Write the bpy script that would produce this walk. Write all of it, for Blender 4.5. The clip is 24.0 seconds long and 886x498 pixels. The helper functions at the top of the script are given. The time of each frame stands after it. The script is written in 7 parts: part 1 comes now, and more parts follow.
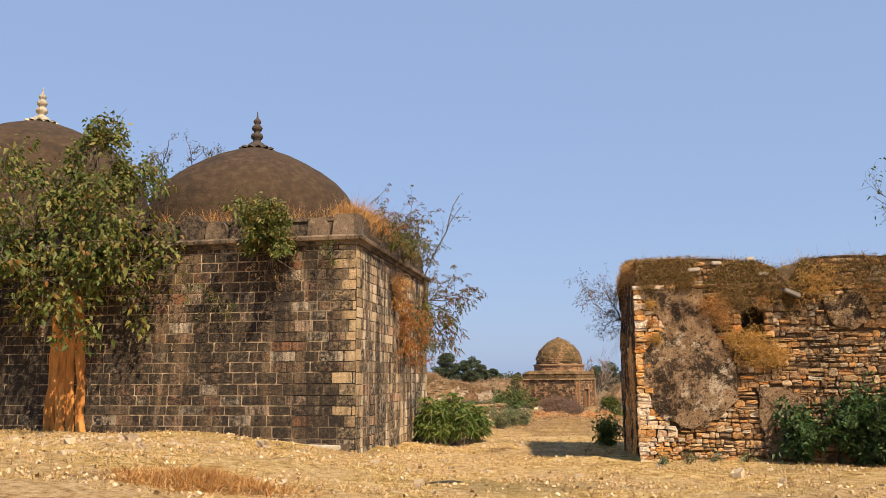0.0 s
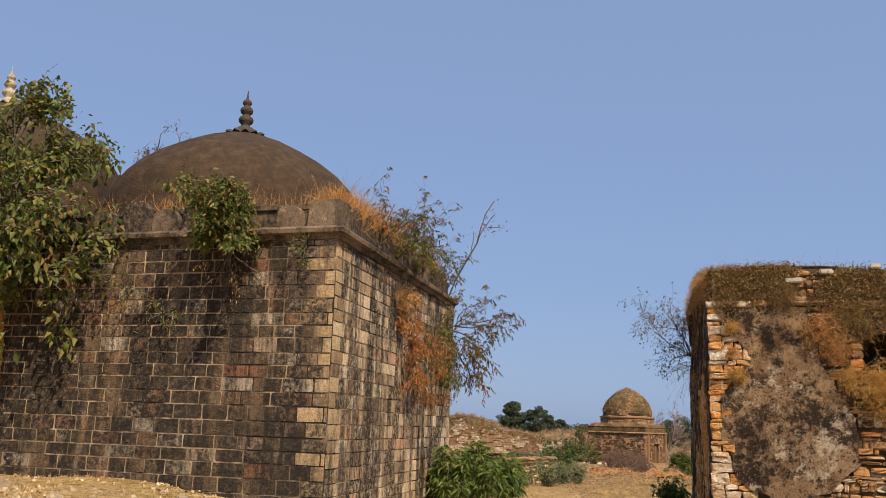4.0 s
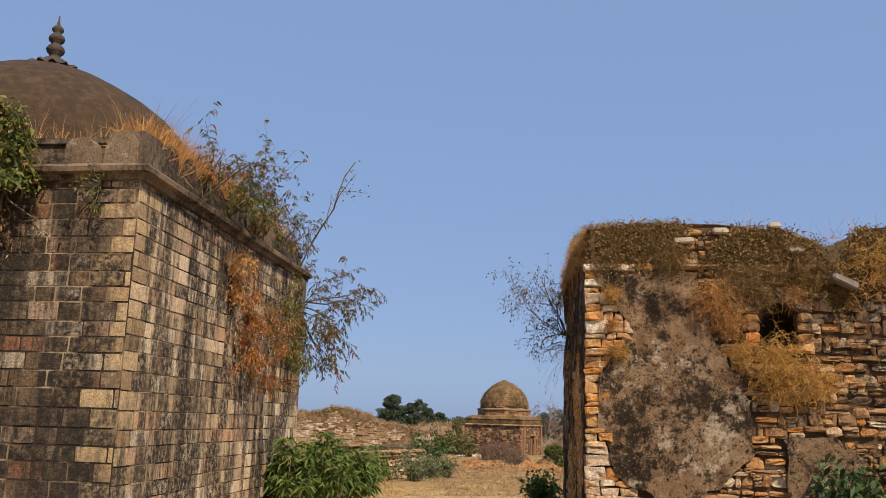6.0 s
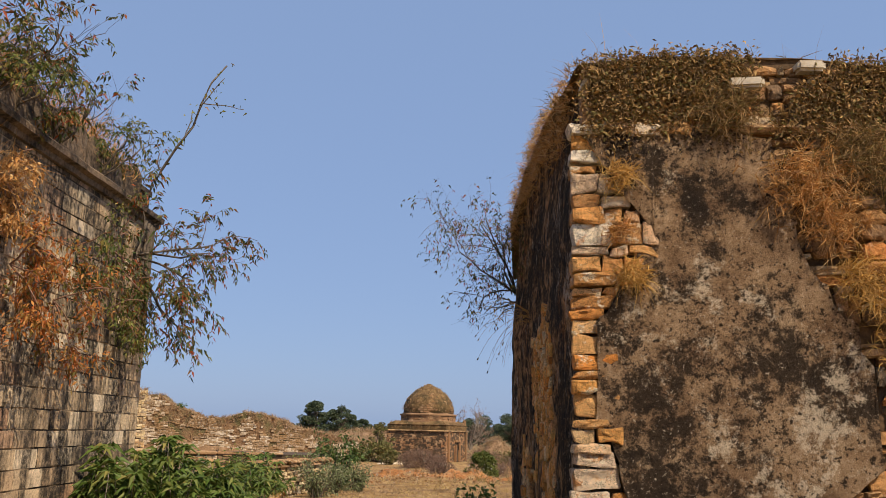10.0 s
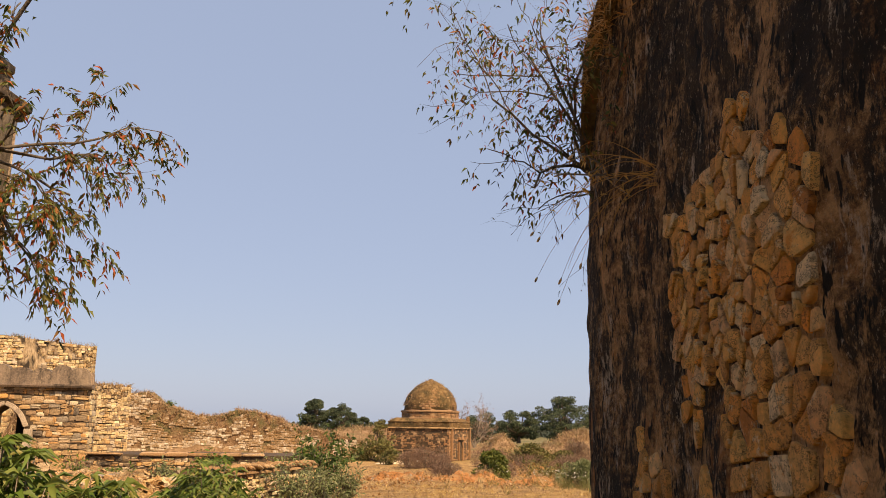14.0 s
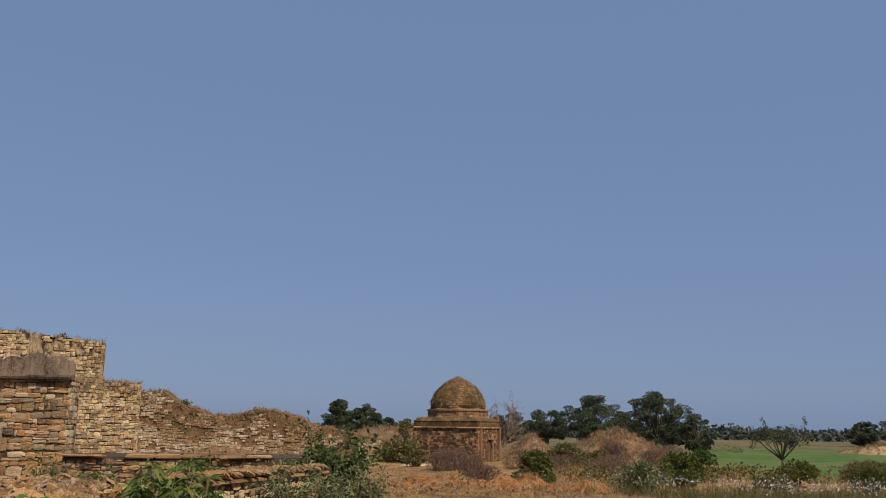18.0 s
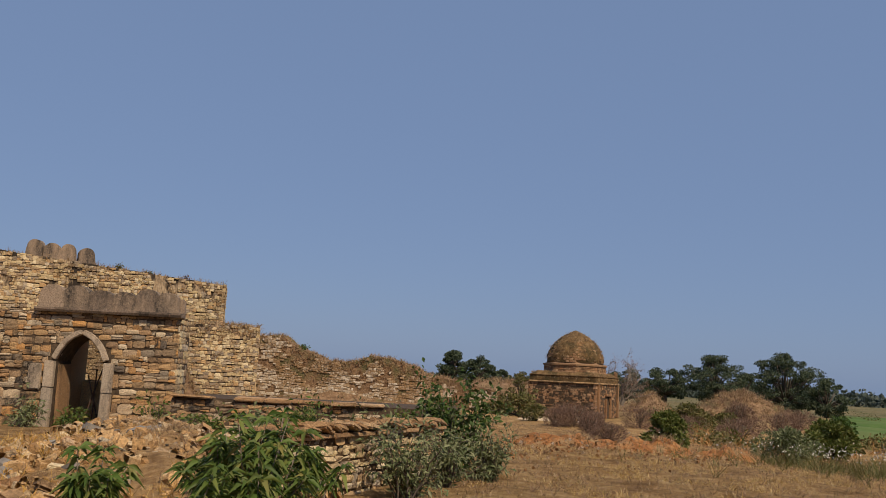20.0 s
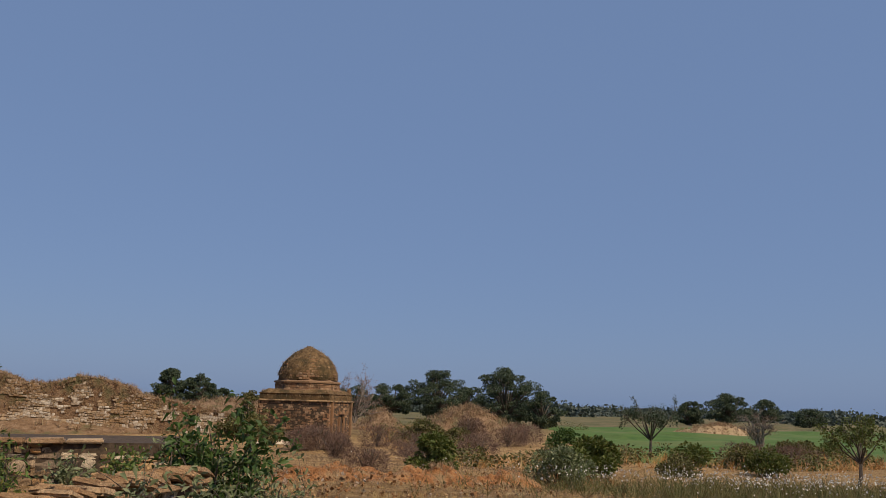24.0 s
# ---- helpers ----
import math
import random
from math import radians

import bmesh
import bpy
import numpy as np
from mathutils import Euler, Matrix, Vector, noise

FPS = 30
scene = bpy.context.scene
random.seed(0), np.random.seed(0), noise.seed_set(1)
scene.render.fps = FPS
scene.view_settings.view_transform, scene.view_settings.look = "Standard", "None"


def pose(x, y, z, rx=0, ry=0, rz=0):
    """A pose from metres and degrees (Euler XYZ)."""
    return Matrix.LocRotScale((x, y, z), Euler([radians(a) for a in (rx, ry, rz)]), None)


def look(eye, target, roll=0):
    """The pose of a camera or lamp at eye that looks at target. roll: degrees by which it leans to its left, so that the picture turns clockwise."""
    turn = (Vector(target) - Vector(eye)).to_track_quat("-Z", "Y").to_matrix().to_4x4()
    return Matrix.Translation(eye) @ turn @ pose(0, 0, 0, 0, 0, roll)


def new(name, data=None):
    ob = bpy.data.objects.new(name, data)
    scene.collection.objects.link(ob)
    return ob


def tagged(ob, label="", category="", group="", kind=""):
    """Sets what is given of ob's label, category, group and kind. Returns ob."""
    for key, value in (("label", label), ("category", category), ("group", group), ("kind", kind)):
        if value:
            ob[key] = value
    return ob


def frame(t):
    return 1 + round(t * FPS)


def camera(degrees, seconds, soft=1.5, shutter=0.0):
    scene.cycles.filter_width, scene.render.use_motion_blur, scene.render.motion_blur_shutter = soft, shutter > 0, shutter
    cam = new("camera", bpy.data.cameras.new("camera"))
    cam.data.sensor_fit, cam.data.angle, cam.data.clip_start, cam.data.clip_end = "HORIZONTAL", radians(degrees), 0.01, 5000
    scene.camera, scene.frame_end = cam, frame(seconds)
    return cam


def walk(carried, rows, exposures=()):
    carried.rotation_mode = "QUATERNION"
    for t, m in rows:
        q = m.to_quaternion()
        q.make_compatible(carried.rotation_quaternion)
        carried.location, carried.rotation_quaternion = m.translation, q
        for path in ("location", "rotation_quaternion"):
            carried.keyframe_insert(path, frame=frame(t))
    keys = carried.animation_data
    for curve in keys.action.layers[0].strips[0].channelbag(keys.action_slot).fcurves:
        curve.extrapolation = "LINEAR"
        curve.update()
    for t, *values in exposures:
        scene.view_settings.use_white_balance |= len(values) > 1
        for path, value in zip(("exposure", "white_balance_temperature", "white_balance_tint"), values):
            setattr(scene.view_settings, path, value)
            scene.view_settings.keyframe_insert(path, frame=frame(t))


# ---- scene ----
cam = camera(54.3, 24.0, soft=0.5)
# seconds, place, and Euler angles in degrees
WALK = [
    (0.0, 0.005, -0.013, 1.476, 98.47, 0.29, 0.03),
    (0.5, 0.251, 0.527, 1.473, 98.86, -1.46, -12.50),
    (1.0, 0.454, 1.086, 1.472, 99.07, -2.87, -20.29),
    (1.5, 0.593, 1.667, 1.471, 98.73, -3.41, -17.49),
    (2.0, 0.683, 2.282, 1.468, 97.20, -3.47, -7.79),
    (2.5, 0.766, 2.912, 1.458, 97.38, -3.01, 6.25),
    (4.5, 1.215, 5.473, 1.367, 102.03, -1.84, 3.76),
    (5.0, 1.363, 6.109, 1.345, 102.01, -3.02, 2.34),
    (5.5, 1.505, 6.737, 1.329, 101.00, -2.02, -3.27),
    (6.0, 1.637, 7.386, 1.312, 101.32, -1.61, -3.30),
    (6.5, 1.767, 8.037, 1.295, 101.37, -2.03, -3.70),
    (7.0, 1.910, 8.693, 1.283, 101.79, -2.07, -3.08),
    (7.5, 2.031, 9.342, 1.275, 102.57, -2.14, -4.53),
    (8.0, 2.143, 10.004, 1.261, 103.70, -1.29, -6.40),
    (8.5, 2.210, 10.673, 1.250, 103.26, -1.45, -6.78),
    (9.0, 2.265, 11.337, 1.234, 102.87, -0.62, -7.11),
    (9.5, 2.292, 12.011, 1.210, 102.30, -1.19, -7.13),
    (11.5, 2.701, 14.584, 1.161, 101.33, -0.40, -12.52),
    (12.0, 2.792, 15.226, 1.172, 101.54, -0.76, -12.37),
    (12.5, 2.874, 15.872, 1.179, 102.15, -1.01, -9.41),
    (13.0, 2.896, 16.525, 1.176, 101.83, -1.20, -8.13),
    (13.5, 2.946, 17.141, 1.156, 101.71, -0.78, -8.19),
    (14.0, 2.945, 17.774, 1.141, 101.72, -0.84, -8.11),
    (14.5, 3.000, 18.398, 1.113, 101.93, -0.36, -9.46),
    (15.0, 3.012, 19.080, 1.093, 102.10, -0.69, -9.45),
    (15.5, 3.069, 19.690, 1.095, 101.76, -0.59, -10.92),
    (16.0, 3.135, 20.322, 1.085, 102.12, -0.24, -10.88),
    (16.5, 3.190, 20.971, 1.069, 101.88, 0.09, -12.47),
    (17.0, 3.285, 21.627, 1.049, 102.09, 0.05, -11.74),
    (17.5, 3.262, 22.295, 1.025, 102.02, -0.03, -10.62),
    (18.0, 3.223, 22.962, 1.003, 101.74, -0.66, -6.51),
    (18.5, 3.203, 23.607, 0.997, 101.41, -1.34, -3.52),
    (20.5, 3.086, 26.123, 1.002, 98.00, -3.03, 1.17),
    (20.7, 3.071, 26.366, 1.002, 98.55, -2.90, -2.45),
    (21.0, 3.048, 26.729, 1.003, 98.98, -2.73, -5.30),
    (21.5, 3.004, 27.344, 1.006, 100.27, -2.30, -6.67),
    (22.0, 2.908, 27.937, 1.020, 100.55, -2.31, -10.00),
    (22.5, 2.777, 28.503, 1.042, 100.81, -0.98, -10.14),
    (23.0, 2.644, 29.034, 1.066, 101.38, -1.36, -9.82),
    (23.5, 2.523, 29.532, 1.084, 100.78, -1.58, -13.43),
    (24.0, 2.428, 30.002, 1.090, 100.24, -1.62, -17.23),
]
EXPOSURES = [(0.0, .52, 6900, 18), (1.0, .3, 6800, 18), (2.0, .18, 6750, 18), (2.5, .15, 6650, 18), (5.0, .24, 6550, 17), (7.0, .16, 6350, 17), (9.5, .2, 6450, 17), (11.5, .5, 7500, 21), (13.5, .6, 8450, 23), (15.5, .55, 8600, 24), (16.5, .42, 8300, 22), (17.0, .2, 7250, 20), (18.2, -.38, 6450, 18), (21.0, -.28, 6600, 18), (22.0, -.27, 6600, 18), (23.0, -.48, 6050, 18), (24.0, -.4, 6250, 18)]
walk(cam, [(t, pose(*r)) for t, *r in WALK], EXPOSURES)

# ---- sky and sun ----
world = bpy.data.worlds.new("world")
scene.world = world
world.use_nodes = True
wnt = world.node_tree
sky = wnt.nodes.new("ShaderNodeTexSky")
sky.sky_type, sky.sun_disc = "NISHITA", False
sky.sun_elevation, sky.sun_rotation = radians(49), radians(180 - 32.8)
sky.altitude, sky.air_density, sky.dust_density, sky.ozone_density = 0, 1.0, 1.1, 3.0
haze = wnt.nodes.new("ShaderNodeMix")          # an even dusty veil over the clear sky
haze.data_type = "RGBA"
haze.inputs[0].default_value = .82
haze.inputs[7].default_value = (1.46, 2.27, 3.66, 1)
wnt.links.new(sky.outputs[0], haze.inputs[6])
wnt.links.new(haze.outputs[2], wnt.nodes["Background"].inputs["Color"])
wnt.nodes["Background"].inputs["Strength"].default_value = .14
sun = new("sun", bpy.data.lights.new("sun", "SUN"))
sun.data.energy, sun.data.angle, sun.data.color = 5.3, radians(.5), (1, .87, .64)
sun.matrix_basis = look((2.0 * 12, -3.1 * 12, 4.3 * 12), (0, 0, 0))

# ---- small helpers of this scene ----
SUN_AZ = math.atan2(2.0, -3.1)      # towards the sun: +x, -y
SUN_EL = radians(49)


def smooth(a, b, v):
    t = np.clip((v - a) / (b - a), 0, 1)
    return t * t * (3 - 2 * t)


def ground(x, y):
    """Height of the ground at a place (numbers or arrays)."""
    x, y = np.asarray(x, float), np.asarray(y, float)
    z = np.interp(y, [-80, 0, 10, 19, 23, 31, 45, 60, 75, 100, 140, 300, 4000],
                  [.3, .02, -.12, -.3, -.42, -.55, -.82, -1.15, -1.6, -2.2, -2.6, -2.75, -3])
    z = z + .6 * smooth(-1.5, 6.5, -x) * smooth(0, 12, y) * (1 - smooth(24, 34, y))
    z = z - .6 * smooth(7, 22, x) * smooth(32, 60, y) * (1 - smooth(110, 160, y))
    near = np.exp(-((y - 20) / 60) ** 2)
    z = z + near * .035 * (np.sin(x * 1.3 + 2 * np.sin(y * .7)) + np.sin(y * 1.9 + x * .6))
    far = smooth(38, 70, y) * (1 - smooth(200, 400, y))
    z = z + far * .16 * (np.sin(x * .31 + 1.7 * np.sin(y * .13)) + np.sin(y * .37 + x * .17))
    return z


def gz(x, y):
    return float(ground(x, y))


def data(name, verts, faces):
    me = bpy.data.meshes.new(name)
    me.from_pydata([tuple(v) for v in verts], [], faces)
    return me


def fast(name, verts, faces):
    """A mesh from numpy arrays; faces all have the same number of corners."""
    verts, faces = np.asarray(verts, np.float32), np.asarray(faces, np.int32)
    me = bpy.data.meshes.new(name)
    me.vertices.add(len(verts))
    me.vertices.foreach_set("co", verts.ravel())
    n, k = faces.shape
    me.loops.add(n * k)
    me.loops.foreach_set("vertex_index", faces.ravel())
    me.polygons.add(n)
    me.polygons.foreach_set("loop_start", np.arange(0, n * k, k, dtype=np.int32))
    me.update(calc_edges=True)
    me.validate()
    return me


def part(name, me, material, parent=None, label="", m=None, soft=False):
    """Links a mesh (or a bmesh) as one object under a thing or a part."""
    if isinstance(me, bmesh.types.BMesh):
        bm, me = me, bpy.data.meshes.new(name)
        bm.to_mesh(me)
        bm.free()
    if material is not None and not me.materials:
        me.materials.append(material)
    if soft:
        me.shade_smooth()
    ob = new(name, me)
    ob.parent = parent
    if m is not None:
        ob.matrix_basis = m
    if label:
        tagged(ob, label)
    return ob


def empty(name, m, label, category, group="", kind=""):
    ob = new(name)
    ob.empty_display_size = .2
    ob.matrix_basis = m
    return tagged(ob, label, category, group, kind)


# ---- materials ----
def tree_of(name):
    mat = bpy.data.materials.new(name)
    mat.use_nodes = True
    nt = mat.node_tree
    return mat, nt, nt.nodes["Principled BSDF"]


def node(nt, kind, **values):
    n = nt.nodes.new(kind)
    for key, v in values.items():
        n.inputs[key].default_value = v
    return n


def ramp(nt, source, stops):
    r = nt.nodes.new("ShaderNodeValToRGB")
    e = r.color_ramp.elements
    while len(e) < len(stops):
        e.new(.5)
    for el, (p, c) in zip(e, stops):
        el.position, el.color = p, (*c, 1) if len(c) == 3 else c
    nt.links.new(source, r.inputs[0])
    return r.outputs[0]


def mixed(nt, fac, a, b, mode="MIX"):
    m = nt.nodes.new("ShaderNodeMix")
    m.data_type, m.blend_type = "RGBA", mode
    for key, v in ((0, fac), (6, a), (7, b)):
        if isinstance(v, (int, float)):
            m.inputs[key].default_value = v
        elif isinstance(v, tuple):
            m.inputs[key].default_value = (*v, 1)
        else:
            nt.links.new(v, m.inputs[key])
    return m.outputs[2]


def position(nt, scale=(1, 1, 1)):
    g = nt.nodes.new("ShaderNodeNewGeometry")
    m = nt.nodes.new("ShaderNodeMapping")
    m.inputs["Scale"].default_value = scale
    nt.links.new(g.outputs["Position"], m.inputs["Vector"])
    return m.outputs[0]


def fog(nt, scale, detail=5.0, rough=.6, stretch=(1, 1, 1), w=0.0):
    """Noise in world metres."""
    n = node(nt, "ShaderNodeTexNoise", Scale=scale, Detail=detail, Roughness=rough)
    if w:
        n.noise_dimensions = "4D"
        n.inputs["W"].default_value = w
    nt.links.new(position(nt, stretch), n.inputs["Vector"])
    return n.outputs["Fac"]


def bump(nt, bsdf, height, strength, distance=.02):
    b = node(nt, "ShaderNodeBump", Strength=strength, Distance=distance)
    nt.links.new(height, b.inputs["Height"])
    nt.links.new(b.outputs[0], bsdf.inputs["Normal"])


def chance(nt, island):
    if island:
        return nt.nodes.new("ShaderNodeNewGeometry").outputs["Random Per Island"]
    return nt.nodes.new("ShaderNodeObjectInfo").outputs["Random"]


def stone(name, tones, crust, crust_from, crust_to, island=False, streak=(1, 1, .25), patch=.9, rough=.9, fine=24, w=0.0, own=.12, pale=None, drip=None):
    """Weathered stone: each piece has a tone of its own; a dark crust grows over it in streaks, on some pieces more than on others."""
    mat, nt, b = tree_of(name)
    n = len(tones)
    luck = chance(nt, island)
    tone = ramp(nt, luck, [(i / max(n - 1, 1), c) for i, c in enumerate(tones)])
    grain = fog(nt, fine, 6, .7)
    tone = mixed(nt, .8, tone, ramp(nt, grain, [(.3, (.4, .37, .35)), (.5, (1, 1, 1)), (.72, (1.6, 1.5, 1.4))]), "MULTIPLY")
    if pale:
        lichen = ramp(nt, fog(nt, 5.5, 7, .75, (1, 1, .6), 4.0), [(.58, (0, 0, 0)), (.66, (.8, .8, .8))])
        tone = mixed(nt, lichen, tone, pale)
    shuffle = nt.nodes.new("ShaderNodeMath")
    shuffle.operation = "MULTIPLY"
    shuffle.inputs[1].default_value = 17.3
    nt.links.new(luck, shuffle.inputs[0])
    part_of = nt.nodes.new("ShaderNodeMath")
    part_of.operation = "FRACT"
    nt.links.new(shuffle.outputs[0], part_of.inputs[0])
    add = nt.nodes.new("ShaderNodeMath")
    add.operation = "MULTIPLY_ADD"
    add.inputs[1].default_value = own
    nt.links.new(part_of.outputs[0], add.inputs[0])
    nt.links.new(fog(nt, patch, 7, .68, streak, w), add.inputs[2])
    mask = ramp(nt, add.outputs[0], [(crust_from + own / 2, (0, 0, 0)), (crust_to + own / 2, (1, 1, 1))])
    spots = ramp(nt, fog(nt, 11, 5, .75), [(.36, (.1, .1, .1)), (.56, (1, 1, 1))])
    mask = mixed(nt, .85, mask, spots, "MULTIPLY")
    col = mixed(nt, mask, tone, crust)
    if drip:
        run = ramp(nt, fog(nt, 1.0, 6, .7, (2.6, 2.6, .3), 6.0), [(drip[0], (0, 0, 0)), (drip[1], (.92, .92, .92))])
        run = mixed(nt, .6, run, spots, "MULTIPLY")
        col = mixed(nt, run, col, crust)
    nt.links.new(col, b.inputs["Base Color"])
    b.inputs["Roughness"].default_value = rough
    b.inputs["Specular IOR Level"].default_value = .25
    bump(nt, b, grain, .75, .035)
    return mat


def speckled(name, base, dark, light, stretch=(1, 1, 1), bite=1.0):
    """Old plaster or render: a mottled ground with dark stains, pale scabs and pits."""
    mat, nt, b = tree_of(name)
    col = ramp(nt, fog(nt, 2.0, 14, .86, stretch), [(.38, base[0]), (.49, base[1]), (.6, base[2])])
    stain = ramp(nt, fog(nt, 1.0, 14, .84, stretch, 2.0), [(.5, (0, 0, 0)), (.55, (.93, .93, .93))])
    col = mixed(nt, stain, col, dark)
    stain = ramp(nt, fog(nt, 3.4, 12, .82, stretch, 5.0), [(.54, (0, 0, 0)), (.575, (.9, .9, .9))])
    col = mixed(nt, stain, col, dark)
    scab = ramp(nt, fog(nt, 1.7, 14, .86, stretch, 11.0), [(.545, (0, 0, 0)), (.58, (.85, .85, .85))])
    col = mixed(nt, scab, col, light)
    spots = ramp(nt, fog(nt, 19, 5, .7, stretch, 8.0), [(.56, (0, 0, 0)), (.61, (.95, .95, .95))])
    col = mixed(nt, spots, col, dark)
    pits = ramp(nt, fog(nt, 46, 4, .7, stretch, 21.0), [(.55, (0, 0, 0)), (.6, (.85, .85, .85))])
    few = ramp(nt, fog(nt, 2.2, 6, .7, stretch, 17.0), [(.42, (.1, .1, .1)), (.56, (1, 1, 1))])
    col = mixed(nt, mixed(nt, 1.0, pits, few, "MULTIPLY"), col, dark)
    flecks = ramp(nt, fog(nt, 33, 5, .75, stretch, 29.0), [(.6, (0, 0, 0)), (.65, (.8, .8, .8))])
    col = mixed(nt, flecks, col, light)
    nt.links.new(col, b.inputs["Base Color"])
    b.inputs["Roughness"].default_value = .95
    b.inputs["Specular IOR Level"].default_value = .15
    bump(nt, b, fog(nt, 12, 10, .85, stretch, 8.0), bite, .14)
    return mat


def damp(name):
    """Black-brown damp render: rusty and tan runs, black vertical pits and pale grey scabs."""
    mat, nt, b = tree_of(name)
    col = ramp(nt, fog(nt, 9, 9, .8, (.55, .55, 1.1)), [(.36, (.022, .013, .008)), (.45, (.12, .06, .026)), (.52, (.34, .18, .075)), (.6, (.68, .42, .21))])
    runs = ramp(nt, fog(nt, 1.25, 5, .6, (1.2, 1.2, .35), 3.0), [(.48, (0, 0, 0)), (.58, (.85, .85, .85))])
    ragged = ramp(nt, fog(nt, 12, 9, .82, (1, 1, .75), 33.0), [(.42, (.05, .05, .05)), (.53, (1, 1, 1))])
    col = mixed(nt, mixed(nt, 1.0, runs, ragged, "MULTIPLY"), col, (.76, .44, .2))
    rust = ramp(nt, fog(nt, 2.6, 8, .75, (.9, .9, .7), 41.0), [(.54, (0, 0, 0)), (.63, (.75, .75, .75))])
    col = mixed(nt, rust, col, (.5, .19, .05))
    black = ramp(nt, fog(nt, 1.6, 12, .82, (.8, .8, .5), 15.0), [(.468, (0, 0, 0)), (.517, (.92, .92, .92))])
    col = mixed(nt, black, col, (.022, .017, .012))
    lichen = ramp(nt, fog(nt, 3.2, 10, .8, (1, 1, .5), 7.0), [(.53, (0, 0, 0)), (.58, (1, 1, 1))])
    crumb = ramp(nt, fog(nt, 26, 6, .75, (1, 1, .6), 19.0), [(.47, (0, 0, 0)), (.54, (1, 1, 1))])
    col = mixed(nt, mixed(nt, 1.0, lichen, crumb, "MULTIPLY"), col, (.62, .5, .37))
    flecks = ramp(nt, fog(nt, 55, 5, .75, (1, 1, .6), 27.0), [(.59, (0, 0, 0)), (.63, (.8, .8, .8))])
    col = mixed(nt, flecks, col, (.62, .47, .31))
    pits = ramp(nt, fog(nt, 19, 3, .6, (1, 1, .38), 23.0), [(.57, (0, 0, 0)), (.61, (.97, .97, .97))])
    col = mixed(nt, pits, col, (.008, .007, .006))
    nt.links.new(col, b.inputs["Base Color"])
    b.inputs["Roughness"].default_value = .95
    b.inputs["Specular IOR Level"].default_value = .15
    bump(nt, b, fog(nt, 14, 10, .85, (.6, .6, 1)), 1.0, .14)
    return mat


def rockface(name, tones, pale, rust):
    """Broken stone seen close: each stone has a tone and veins of its own, with pale and rusty faces and dark cracks."""
    mat, nt, b = tree_of(name)
    n = len(tones)
    luck = chance(nt, False)
    col = ramp(nt, luck, [(i / max(n - 1, 1), c) for i, c in enumerate(tones)])
    spin = nt.nodes.new("ShaderNodeMath")
    spin.operation = "MULTIPLY"
    spin.inputs[1].default_value = 61.0
    nt.links.new(luck, spin.inputs[0])

    def own(scale, detail, rough, stretch=(1, 1, 1)):
        t = node(nt, "ShaderNodeTexNoise", Scale=scale, Detail=detail, Roughness=rough)
        t.noise_dimensions = "4D"
        nt.links.new(position(nt, stretch), t.inputs["Vector"])
        nt.links.new(spin.outputs[0], t.inputs["W"])
        return t.outputs["Fac"]

    col = mixed(nt, .85, col, ramp(nt, own(20, 9, .8, (1, 1, 1.15)), [(.32, (.36, .31, .26)), (.47, (1, 1, 1)), (.68, (1.6, 1.5, 1.35))]), "MULTIPLY")
    col = mixed(nt, ramp(nt, own(6, 8, .75, (1, 1, 1.2)), [(.555, (0, 0, 0)), (.59, (.9, .9, .9))]), col, pale)
    col = mixed(nt, ramp(nt, own(7, 7, .72), [(.56, (0, 0, 0)), (.64, (.85, .85, .85))]), col, rust)
    crack = ramp(nt, own(7, 6, .75, (1, 1, 1.5)), [(.462, (0, 0, 0)), (.478, (.85, .85, .85)), (.494, (0, 0, 0))])
    col = mixed(nt, crack, col, (.03, .02, .013))
    grime = ramp(nt, own(10, 8, .8), [(.58, (0, 0, 0)), (.66, (.75, .75, .75))])
    col = mixed(nt, grime, col, (.07, .042, .022))
    nt.links.new(col, b.inputs["Base Color"])
    b.inputs["Roughness"].default_value = .88
    b.inputs["Specular IOR Level"].default_value = .25
    bump(nt, b, own(15, 10, .82, (1, 1, 1.2)), 1.0, .07)
    return mat


def plain(name, colours, scale=6, rough=.9, strength=.5, distance=.02, detail=6, stretch=(1, 1, 1), second=None):
    """A rough surface whose colour wanders between some tones, with a second, larger pattern."""
    mat, nt, b = tree_of(name)
    n = len(colours)
    grain = fog(nt, scale, detail, .65, stretch)
    col = ramp(nt, grain, [(.3 + .4 * i / max(n - 1, 1), c) for i, c in enumerate(colours)])
    if second:
        sc, lo, hi, c2 = second
        col = mixed(nt, ramp(nt, fog(nt, sc, 5, .6, stretch), [(lo, (0, 0, 0)), (hi, (1, 1, 1))]), col, c2)
    nt.links.new(col, b.inputs["Base Color"])
    b.inputs["Roughness"].default_value = rough
    b.inputs["Specular IOR Level"].default_value = .2
    bump(nt, b, fog(nt, scale * 3, 6, .7), strength, distance)
    return mat


